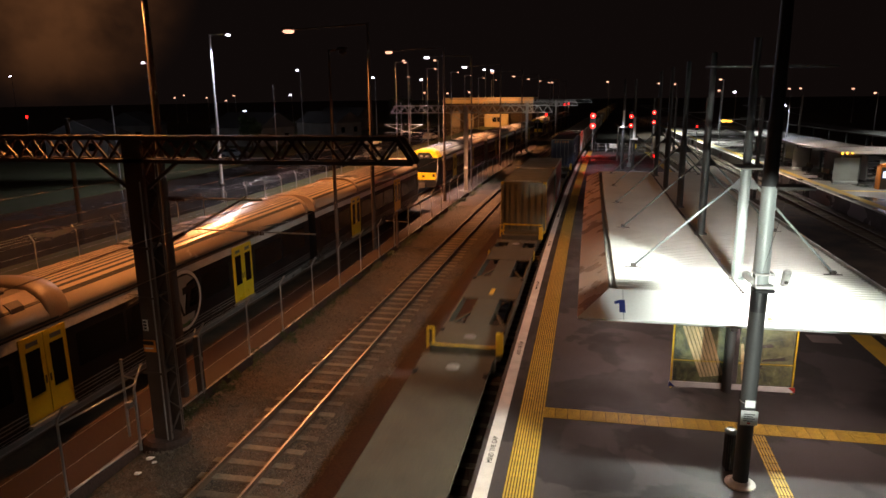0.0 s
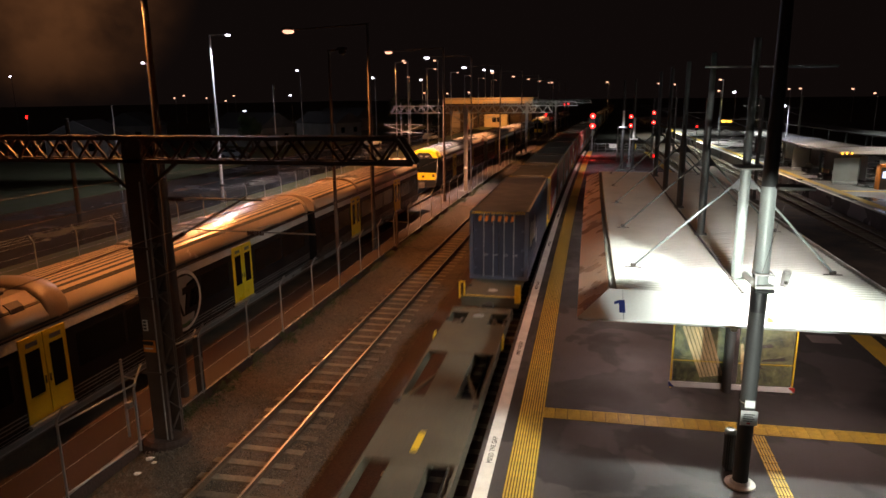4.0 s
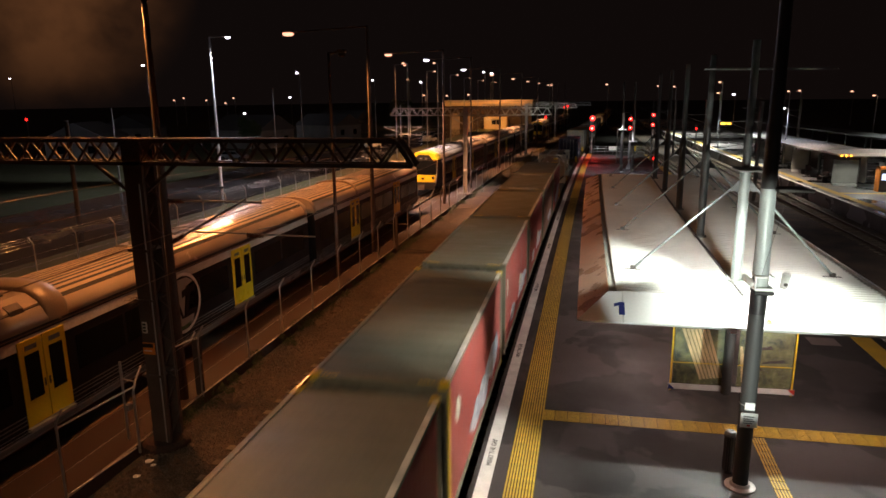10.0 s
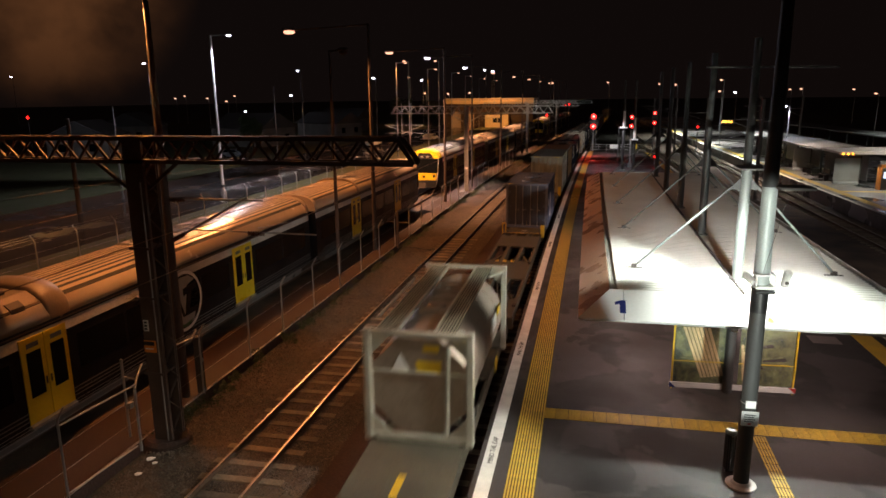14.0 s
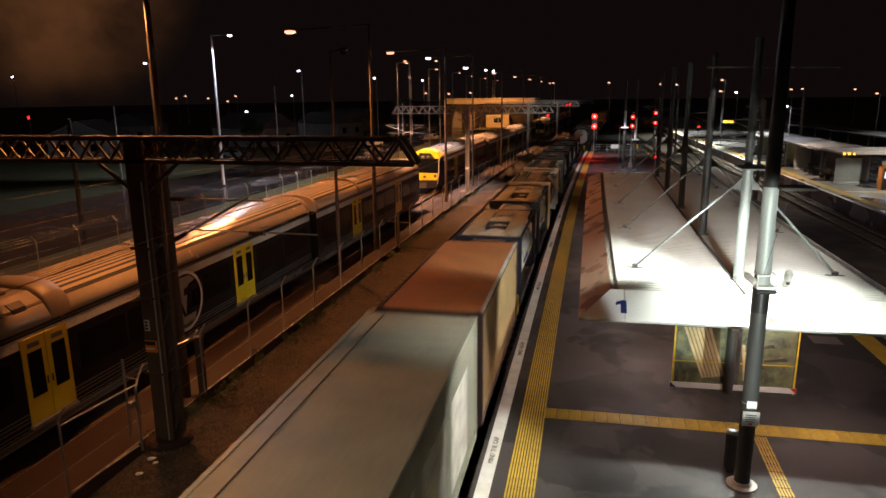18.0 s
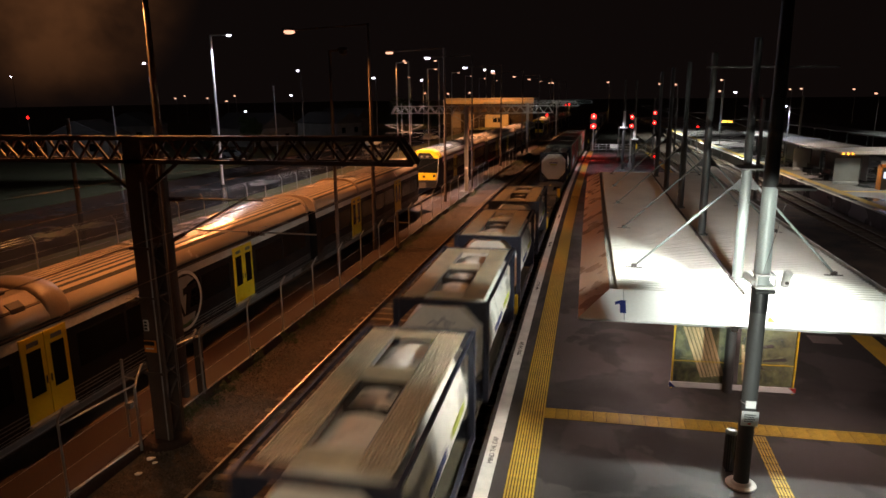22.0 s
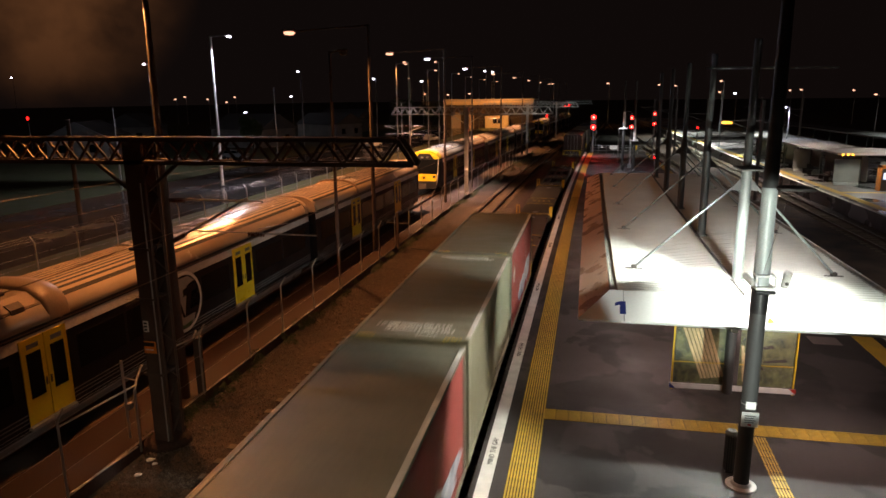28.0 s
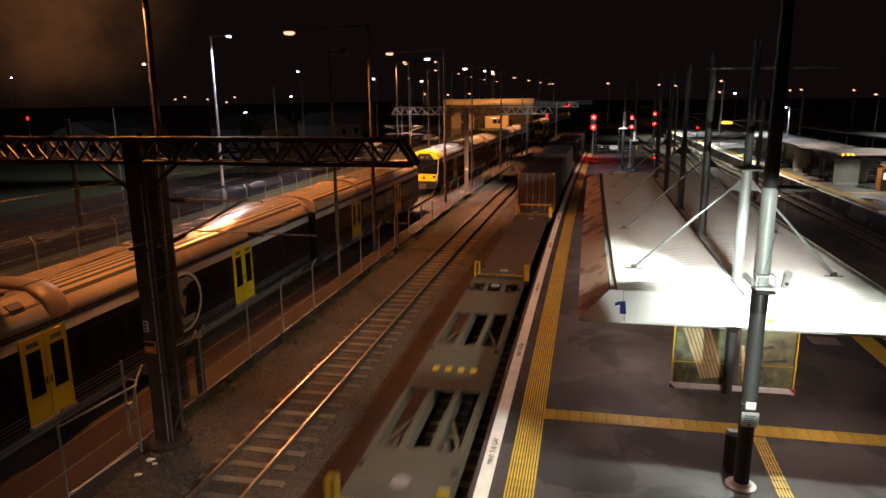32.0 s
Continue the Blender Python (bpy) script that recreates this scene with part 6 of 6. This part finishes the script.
container(-47.9, 7.7, C_GREY, C_GREY, height=2.87, width=2.46, label="pale grey corrugated container with panelled sides, on a wagon", seam=True, front_marks=True, patches=((.08, .28, .4, 2.2, M_FADED), (.36, .56, .4, 2.2, M_FADED), (.64, .84, .4, 2.2, M_FADED)))
container(-39.6, 7.7, C_OCHRE, C_OCHREROOF, frame=C_RUST, hazard=False, label="ochre brown corrugated container on a wagon", stripe=True)
wagon(-30.9, 16.0)
BLUE_T = "white tank in navy blue frame with ribbed walkways, on wagon"
PALE_T = "tank container in pale grey frame with hazard marks, on wagon"
tank_container(-30.4, T_BLUE, T_WHITE, T_WHITE, BLUE_T)
tank_container(-22.0, T_BLUE, T_WHITE, T_WHITE, BLUE_T)
wagon(-14.8, 15.8)
tank_container(-14.4, T_PALE, T_STEEL, T_STEEL, PALE_T, emblem=False, octagon=False, triangle=True, rails=False, plain=True)
tank_container(-6.2, T_PALE, T_STEEL, T_STEEL, PALE_T, emblem=False, octagon=False, triangle=True, rails=False, plain=True)
wagon(.8, 15.8)
tank_container(1.3, T_BLUE, T_WHITE, T_WHITE, BLUE_T)
tank_container(9.3, T_BLUE, T_WHITE, T_WHITE, BLUE_T)
wagon(16.7, 16.0)
tank_container(17.2, T_BLUE, T_WHITE, T_WHITE, BLUE_T)
tank_container(25.5, T_BLUE, T_WHITE, T_WHITE, BLUE_T)
wagon(33.0, 12.5, M_DECK_STREAK, numbers=3, at=.46)
wagon(45.7, 16.0, kind="spine", line=False)
tank_container(54.7, T_BLUE, T_WHITE, T_WHITE, "white tank with eight-sided end plate and dark emblem, on wagon", rails=False)
wagon(61.8, 15.8)
container(62.0, 7.5, C_RED, C_REDROOF, frame=C_REDROOF, end=C_DARKEND, label=RED25, patches=RW, bars=6, stripe=True)
container(69.9, 7.5, C_RED, C_REDROOF, frame=C_REDROOF, end=C_DARKEND, label=RED25, patches=RW2, stripe=True)
wagon(77.8, 15.6)
container(77.7, 7.4, C_CREAM, C_REDROOF, label="grey container with faded white roof markings, on a wagon", bars=6, stripe=True)
container(85.4, 7.5, C_RED, C_REDROOF, frame=C_REDROOF, end=C_DARKEND, label=RED25, patches=RW, stripe=True)
wagon(93.6, 15.0, M_DECK_BROWN, numbers=4, at=.46)
wagon(108.6, 14.5, numbers=4, at=.41)
wagon(123.3, 16.8, kind="frame", numbers=4, at=.41)
wagon(140.3, 15.4, M_DECK_BROWN)
wagon(156.0, 16.0)
container(157.4, 12.19, C_RUST, C_RUST, height=2.59, width=2.44, label="dark rust-red container with yellow door bars, on a wagon", doors=True, yellow=True)
wagon(172.4, 16.0)
container(173.0, 12.19, C_WHITE, C_WHITE, height=2.59, width=2.44, label="pale grey container far along the train")
wagon(188.8, 16.0)
container(189.4, 12.19, C_NAVY, C_NAVY, height=2.59, width=2.44, label="navy blue container far along the train")
wagon(205.2, 16.0)
container(205.8, 12.19, C_RUST, C_RUST, height=2.59, width=2.44, label="rust-red container far along the train")


# ---------------------------------------------------------------- across the right-hand tracks
def far_platform():
    solid("far_platform", box(B(), 19.2, 36, -10, 260, -.4, PZ), M_FARASPHALT, "far island platform, damp grey asphalt", "platform", kind="structure")
    solid("far_edge_line", box(B(), 19.22, 19.5, -10, 230, PZ, PZ + .006), M_EDGE, "white edge line of the far platform", "edge line", kind="structure")
    solid("far_yellow_line", box(B(), 20.0, 20.62, -10, 230, PZ, PZ + .006), M_YELLOW, "yellow tactile line on the far platform", "tactile paving", kind="structure")
    solid("far_cross_line", box(B(), 20.7, 30, 57.6, 58.2, PZ, PZ + .006), M_YELLOW, "yellow tactile line crossing the far platform", "tactile paving", kind="structure")


def far_canopy(y0, y1, x0, x1, z, roof, label):
    root = thing("far_canopy", pose(0, 0, 0), label, "canopy", "far canopies")
    n = max(1, int((y1 - y0) / 6))
    for i in range(n):
        a, b = y0 + (y1 - y0) * i / n, y0 + (y1 - y0) * (i + 1) / n
        part("roof_panel", prism(B(), [(x0, z), (x1, z), (x1, z + .16), ((x0 + x1) / 2, z + .3), (x0, z + .16)], "y", a + .01, b - .01), roof, root)
        c = (x0 + x1) / 2
        part("column", bar(B(), (c, a + 1, PZ), (c, a + 1, z), .11, .11, 10), M_POLE, root)
        part("arm", bar(B(), (x0 + .2, a + 1, z - .05), (x1 - .2, a + 1, z - .05), .1, .16), M_POLE, root)
    return root


def far_shelter():
    root = thing("waiting_shelter", pose(0, 0, 0), "glazed waiting shelter with pale panels under the far canopy", "shelter")
    for x0, x1, y in ((21.6, 23.6, 63.0), (21.6, 23.2, 74.5), (24.4, 26.5, 61.0), (22.0, 23.6, 90.0)):
        part("wall_panel", box(B(), x0, x1, y, y + .08, PZ + .15, PZ + 2.2, .01), M_WALL, root, "pale lower panel")
        part("panel_post", box(B(), x1, x1 + .09, y - .03, y + .1, PZ, PZ + 2.4), M_MASTDARK, root)
        part("base", box(B(), x0, x1 - .1, y - .4, y - .02, PZ, PZ + .2, .02), M_BAND, root, "pale low plinth")
    for y in (64, 70, 76, 84):
        part("side_wall", box(B(), 24.6, 24.68, y, y + 4.5, PZ + .1, PZ + 2.3), M_WALL, root, "pale side panel")
    for i in range(3):
        s = thing("platform_bench", pose(22.0 + .1 * i, 66.5 + 5.0 * i, PZ), "dark metal bench on the island platform", "bench", "benches on the island platform")
        part("seat", box(B(), -.25, .25, -.9, .9, .42, .47, .01), M_MASTDARK, s)
        part("backrest", box(B(), .22, .27, -.9, .9, .5, .9, .01), M_MASTDARK, s)
        for y in (-.7, .7):
            part("leg", box(B(), -.2, .2, y - .03, y + .03, 0, .42), M_MASTDARK, s)
    m = thing("ticket_machine", pose(24.2, 59.4, PZ), "yellow framed machine with a lit screen", "ticket machine")
    part("body", box(B(), -.4, .4, -.3, .3, 0, 1.75, .03), M_MASTDARK, m)
    part("frame", box(box(B(), -.5, -.4, -.33, .33, 0, 2.0), -.5, .5, -.33, .33, 1.8, 2.0), M_ORANGE, m, "orange frame")
    part("screen", box(B(), -.25, .3, -.31, -.302, .95, 1.45), M_SCREEN, m, "lit bluish screen")


M_WALL = mat("house_wall", (.26, .25, .23), .8, var=.2, scale=.6, fine=15, bump=.1)
M_SCREEN = glow("lit_screen", (.6, .7, 1.0), 1.6)
M_DARKROOF = mat("dark_roof_sheet", (.11, .11, .11), .72, .0, var=.2, scale=.6, fine=12, bump=.08)
far_platform()
far_canopy(59.2, 63.6, 20.65, 28.5, 3.6, M_FASCIA, "short white canopy at the end of the far platform")
far_canopy(64, 108, 20.9, 25.6, 3.45, M_DARKROOF, "long dark metal canopy on the far platform")
far_canopy(66, 140, 30.5, 34.5, 3.9, M_DARKROOF, "long dark canopy over the second island platform")
far_shelter()
for x in (20.8, 21.15, 21.52):
    b = part("amber_lamp", box(B(), x - .1, x + .1, 59.08, 59.2, 3.57, 3.73, .01), M_MASTDARK, bpy.data.objects["far_canopy"], "small amber lamp on the canopy edge")
    part("lens", revolve(B(), [(.085, 0), (.07, -.05), (0, -.06)], "y", 14, (x, 59.07, 3.65)), M_ORANGELENS, b, "lit amber lens")
d = thing("departure_board", pose(22.0, 110, 4.0), "small lit amber departure board on a post", "sign")
part("case", box(B(), -.9, .9, 0, .2, 0, .75, .02), M_BLACK, d)
for k in range(2):
    part("lit_line", box(B(), -.75 + .85 * k, -.05 + .75 * k, -.02, -.004, .25, .55), M_ORANGELENS, d)
part("post", bar(B(), (-.9, .1, PZ - 4.0), (-.9, .1, 0), .06, .06, 8), M_POLE, d)


# overhead masts between the right-hand tracks
def right_mast(x, y, h):
    m = thing("line_mast", pose(x, y, -.2), "slim dark overhead line mast beside the track", "mast", "masts on the right-hand tracks")
    part("mast", box(box(B(), -.13, -.09, -.12, .12, 0, h), .09, .13, -.12, .12, 0, h), M_MASTDARK, m)
    part("web", box(B(), -.09, .09, -.02, .02, 0, h), M_MASTDARK, m)
    part("footing", box(B(), -.4, .4, -.4, .4, -.1, .15, .03), M_CONCRETE, m)
    part("arm", bar(bar(B(), (0, 0, h - 1.6), (-2.6, 0, h - 1.6), .03, .03, 8), (0, 0, h - 2.6), (-2.6, 0, h - 1.6), .025, .025, 8), M_GALV, m)


for x, y, h in ((14.2, 58, 8.2), (14.2, 82, 8.2), (14.2, 108, 8.2), (14.2, 140, 8.2), (26.9, 52, 8.4), (28.2, 96, 8.4), (29, 120, 8.4)):
    right_mast(x, y, h)


# ---------------------------------------------------------------- distance on the left
def road_side():
    solid("road", box(B(), -44, -29.5, -20, 260, -.4, -.28), M_ROAD, "wet dark road beyond the fence", "road", kind="structure")
    solid("grass_bank", box(B(), -29.4, -24.1, -20, 260, -.4, -.2), M_GRASS, "rough grass strip beside the road", "grass", kind="structure")
    solid("verge", box(B(), -160, -44.1, -20, 400, -.4, -.25), M_GRASS, "dark grass beyond the road", "grass", kind="structure")


road_side()
p = thing("timber_pole", pose(-38.4, 44.6, -.3), "dark timber pole standing beyond the road", "pole")
part("shaft", bar(B(), (0, 0, 0), (0, 0, 7.3), .19, .15, 12), M_BARK, p)
part("cap_plate", bar(B(), (0, 0, 7.3), (0, 0, 7.36), .17, .17, 12), M_GALV, p)


for x, y, h in ((-45, 94.2, 10.6), (-45, 58.4, 8.1)):
    q = thing("slim_pole", pose(x, y, -.3), "slim unlit steel pole beyond the road", "pole", "slim poles beyond the road")
    part("shaft", bar(B(), (0, 0, 0), (0, 0, h), .11, .06, 10), M_GALV, q)
    part("foot_plate", box(B(), -.2, .2, -.2, .2, 0, .04), M_GALV, q)


# distant lamps on slim posts: x, y, height
FAR_SODIUM = ((-150, 230, 9.1), (-146, 230, 9.9), (-136.7, 230, 9), (-129, 230, 7.9), (-125.6, 230, 9.7), (-19.8, 75, 12.4), (-59.2, 230, 15.4), (-53.5, 230, 10),
              (-45.3, 230, 9.7), (-37.8, 230, 10), (-21.6, 100, 13.7))
FAR_SODIUM_RIGHT = ((8.2, 230, 12.8), (24.4, 230, 12.1), (19.1, 150, 10.6), (22.5, 120, 10.8), (28, 150, 9.2), (63.6, 230, 10), (66.8, 230, 10.1), (81.7, 230, 9.8),
                    (45.9, 120, 8.4), (-9.8, 230, 12.9))
FAR_HALIDE = ((-221, 230, 18), (-49.2, 70, 12.5), (-79.4, 150, 5.6), (-103.3, 230, 9.7), (-47.9, 110, 13.1), (-43.8, 140, 12.6), (-54.6, 230, 14.4), (47.6, 230, 9.2),
              (21.8, 80, 7.1), (-32.6, 230, 17.4), (-29.9, 230, 17))


def far_lamp(x, y, h, lens, r):
    root = thing("street_lamp", pose(x, y, -.3), "distant lit street lamp on a slim post", "street lamp", "distant street lamps")
    part("post", bar(B(), (.5, 0, 0), (.5, 0, h + .3), .09, .06, 8), M_GALV, root)
    part("arm", bar(B(), (.5, 0, h + .25), (0, 0, h + .38), .04, .04, 6), M_GALV, root)
    part("lens", revolve(B(), [(0, -r * .6), (r * .8, -r * .4), (r, 0), (r * .8, r * .4), (0, r * .6)], seg=12, at=(0, 0, h + .3)), lens, root, "lit lamp lens", smooth=True)


for x, y, h in FAR_SODIUM + FAR_SODIUM_RIGHT:
    far_lamp(x, y, h, M_SODIUM, .36 * y / 230 + .05)
for x, y, h in FAR_HALIDE:
    far_lamp(x, y, h, M_HALIDE, .42 * y / 230 + .06)
# last entry: a red lit strip on a mast, put in as a signal
for x, y, h in ((-103.4, 110, 5.4), (-9.4, 190, 3.4), (-4.8, 210, 5.9), (-3.6, 200, 6.3), (17.75, 110, 3.61)):
    s = thing("far_signal", pose(x, y, -.3), "distant railway signal showing red", "signal", "distant red signals")
    part("post", bar(B(), (0, .1, 0), (0, .1, h + .6), .08, .08, 8), M_GALV, s)
    part("head", box(B(), -.3, .3, 0, .15, h - .3, h + .9, .03), M_BLACK, s)
    r = .3 if y > 150 or x < -50 else .15
    part("lens", revolve(B(), [(r, 0), (r * .7, -.08), (0, -.1)], "y", 14, (0, 0, h + .3)), M_REDLENS, s, "lit red lens")


# depot building at the end of the stabling lines
def depot():
    root = thing("depot_building", pose(-26.5, 200, -.3), "long cream depot building lit by sodium lamps", "building")
    part("wall", box(B(), -13.8, 12.5, 0, 18, 0, 8.0), M_DARKWALL, root, "dark brown wall")
    part("annex_wall", box(B(), -1.2, 5.6, -3.5, -.01, 0, 3.7), M_CREAMWALL, root, "cream annex wall")
    part("roof", prism(B(), [(-14.2, 8.0), (12.9, 8.0), (12.9, 8.5), (-14.2, 8.5)], "y", -.5, 18.5), M_EMU_ROOF, root)
    for i in range(14):
        part("cladding_rib", box(B(), -13.5 + i * 1.9, -13.3 + i * 1.9, -.22, -.145, 6.8, 7.9), M_CREAMWALL, root)
    part("fascia", box(B(), -14.0, 12.7, -.14, -.005, 6.8, 7.95), M_CREAMWALL, root, "cream clad band")
    for x in (1.2, 2.6):
        w = part("window", box(B(), x, x + 1.1, -3.56, -3.51, 1.5, 2.9), M_GLASS, root)
        for u in (x - .08, x + 1.1):
            part("window_frame", box(B(), u, u + .08, -3.6, -3.5, 1.4, 3.0), M_EMU_GREY, w)
    for x in (-12, -8):
        part("roller_door", box(B(), x, x + 3, -.06, -.01, 0, 4.6), M_EMU_ROOF, root)


M_DARKWALL = mat("dark_brown_wall", (.05, .034, .023), .85, var=.3, scale=.4, fine=8, bump=.1)
M_CREAMWALL = mat("cream_cladding", (.58, .46, .26), .6, var=.15, scale=.3, fine=6, bump=.05)
depot()


# houses and trees lost in the dark beyond the road
def house(x, y, w, d, h, turn):
    root = thing("house", pose(x, y, -.3, 0, 0, turn), "low unlit house beyond the road", "house", "houses beyond the road")
    part("wall", box(B(), -w / 2, w / 2, -d / 2, d / 2, 0, h), M_WALL, root)
    part("roof", prism(B(), [(-w / 2 - .4, h), (w / 2 + .4, h), (0, h + w * .28)], "y", -d / 2 - .4, d / 2 + .4), M_DARKROOF, root)
    for k in (-1, 1):
        part("window", box(B(), k * w * .25 - .6, k * w * .25 + .6, -d / 2 - .05, -d / 2 - .01, 1.0, 2.2), M_GLASS, root)


for x, y, w, d, h, turn in ((-78, 95, 9, 11, 3.2, 20), (-62, 120, 10, 12, 3.4, 75), (-58, 150, 9, 12, 3.2, 70), (-95, 130, 10, 10, 3.4, 15), (-64, 178, 10, 12, 3.4, 80)):
    house(x, y, w, d, h, turn)


def tree(x, y, h, seed):
    rng = random.Random(seed)
    root = thing("tree", pose(x, y, -.3), "leafy tree dark against the night", "tree", "trees beyond the road")
    bm = B()
    bar(bm, (0, 0, 0), (.1, 0, h * .45), .2, .13, 9)
    cl = []
    for i in range(9):
        a, r = rng.uniform(0, 6.28), rng.uniform(.8, h * .32)
        p = (r * math.cos(a), r * math.sin(a), h * rng.uniform(.5, .95))
        bar(bm, (.08, 0, h * rng.uniform(.3, .45)), p, .07, .02, 6)
        cl.append((p, h * rng.uniform(.12, .2)))
    part("trunk", bm, M_BARK, root)
    part("crown", leaf_cloud(rng, cl, 2600, .3), None, root)


for i, (x, y, h) in enumerate(((-40, 145, 8.5), (-36, 160, 7.5), (-46, 172, 8), (-52, 100, 6), (-70, 60, 7))):
    tree(x, y, h, 70 + i)


# parked cars beyond the fence
def car(x, y, turn, paint, label):
    root = thing("parked_car", pose(x, y, -.28, 0, 0, turn), label, "car", "parked cars")
    bm = prism(B(), [(-2.1, .35), (2.1, .35), (2.15, .7), (1.95, .88), (1.05, .95), (.5, 1.38), (-1.1, 1.42), (-1.75, .98), (-2.1, .9), (-2.18, .6)], "y", -.85, .85)
    bmesh.ops.bevel(bm, geom=bm.edges[:], offset=.06, segments=2, affect="EDGES")
    part("body", bm, paint, root)
    for s in (-1, 1):
        part("side_glass", prism(B(), [(.92, .97), (.45, 1.32), (-1.05, 1.35), (-1.5, 1.0)], "y", min(s * .86, s * .853), max(s * .86, s * .853)), M_GLASS, root)
        for wx in (-1.3, 1.3):
            t = part("wheel", revolve(B(), [(.18, -.09), (.31, -.09), (.32, 0), (.31, .09), (.18, .09)], "y", 18, (wx, s * .8, .32)), M_BLACK, root)
            part("rim", revolve(B(), [(.18, -.05), (.05, -.07), (0, -.07)], "y", 12, (wx, s * .82, .32)), M_GALV, t)
    part("windscreen", prism(B(), [(1.06, .98), (.55, 1.36), (.57, 1.375), (1.1, .985)], "y", -.72, .72), M_GLASS, root)


car(-37.5, 118, 75, M_WHITE, "white car parked beyond the fence")
car(-30.5, 136, 80, M_WHITE, "white van-like car parked beyond the trains")
car(-51, 92, 10, M_EMU_GREY, "grey car parked on the far kerb")


# weeds along the fence and rubbish on the ballast
def weeds():
    rng = random.Random(9)
    cl = []
    for _ in range(90):
        y = rng.uniform(12.5, 60)
        cl.append(((-10.25 + rng.gauss(0, .16) + off(y), y, -.12 + rng.uniform(0, .12)), rng.uniform(.12, .3)))
    for _ in range(40):
        y = rng.uniform(60, 100)
        cl.append(((-9.6 + rng.gauss(0, .6) + off(y), y, -.05 + rng.uniform(0, .2)), rng.uniform(.3, .55)))
    for _ in range(26):
        cl.append(((-25.3 + rng.gauss(0, .4), rng.uniform(26, 40), 0 + rng.uniform(0, .3)), rng.uniform(.25, .5)))
    tagged(new("weeds", leaf_cloud(rng, cl, 14000, .065)), "dark weeds growing along the fence", "weeds", kind="stuff")

    cl = []
    for _ in range(150):
        y = rng.uniform(70, 190)
        cl.append(((-9.4 + rng.gauss(0, .45) + off(y), y, -.2 + rng.uniform(0, .3)), rng.uniform(.2, .5) * (.6 + y / 150)))
    tagged(new("dry_grass", leaf_cloud(rng, cl, 22000, .1, M_DRYGRASS)), "tall dry brown grass growing along the line", "grass", kind="stuff")


M_DRYGRASS = mat("dry_grass_blades", (.11, .075, .03), .8, var=.6, scale=.8, fine=9, bump=0)
weeds()
for x, y, r in ((-9.9, 12.75, .07), (-9.7, 12.6, .045), (-9.78, 12.1, .06)):
    bm = B()
    bmesh.ops.create_icosphere(bm, subdivisions=2, radius=r)
    rng = random.Random(int(x * 100))
    for v in bm.verts:
        v.co = Vector((v.co.x * 1.5, v.co.y, v.co.z * .5)) * rng.uniform(.7, 1.2)
    solid("litter", bm, M_WHITE, "crumpled white litter on the ballast", "litter", pose(x, y, -.12, 0, 0, 30), "litter")
# mast steelwork over the empty track, carried by the first lamp mast
arm = thing("line_cantilever", pose(0, 0, 0), "jointed overhead line cantilever with brown insulators", "cantilever")
part("top_tube", bar(B(), (-10.95, 15.9, 5.75), (-8.1, 15.9, 5.74), .028, .028, 8), M_GALV, arm)
part("strut_tube", bar(B(), (-10.95, 15.9, 4.53), (-8.55, 15.9, 5.82), .026, .026, 8), M_GALV, arm)
part("steady_tube", bar(B(), (-10.2, 15.9, 4.9), (-6.66, 15.9, 4.87), .02, .02, 8), M_GALV, arm)
part("steady_arm", bar(B(), (-8.3, 15.9, 5.0), (-7.45, 15.9, 5.18), .012, .012, 6), M_GALV, arm)
for x0, z0, k in ((-10.85, 4.58, .54), (-10.85, 5.72, 0), (-8.6, 4.85, 0)):
    bm = revolve(B(), [q for i in range(7) for q in ((.03, i * .07), (.07, i * .07 + .03))], "x", 12)
    part("insulator", bm, M_INSUL, arm).matrix_basis = pose(x0, 15.9, z0, 0, -math.degrees(math.atan(k)), 0)


pst = thing("marker_post", on_line(-10.45, 36.0, -.1), "dark steel post with cross arm beside the fence", "post")
part("post", box(B(), -.06, .06, -.05, .05, 0, 2.1, .01), M_MAST, pst)
part("cross_arm", bar(B(), (-.7, 0, 1.55), (.65, 0, 1.5), .025, .025, 8), M_MAST, pst)
part("cable", bar(B(), (0, 0, .12), (2.8, -.3, .0), .02, .02, 6), M_BLACK, pst)


def motions():
    times = [0, .1] + [2.0 * i for i in range(1, 16)] + [31.9, 32]
    for ob, s in MOVING:
        z = ob.matrix_world.translation.z
        rows = []
        for t in times:
            y = s - SPEED * (t - 22.5)
            rows.append((t, on_line(TX, y, z)))
        walk(ob, rows)


SPEED = 11.9
motions()
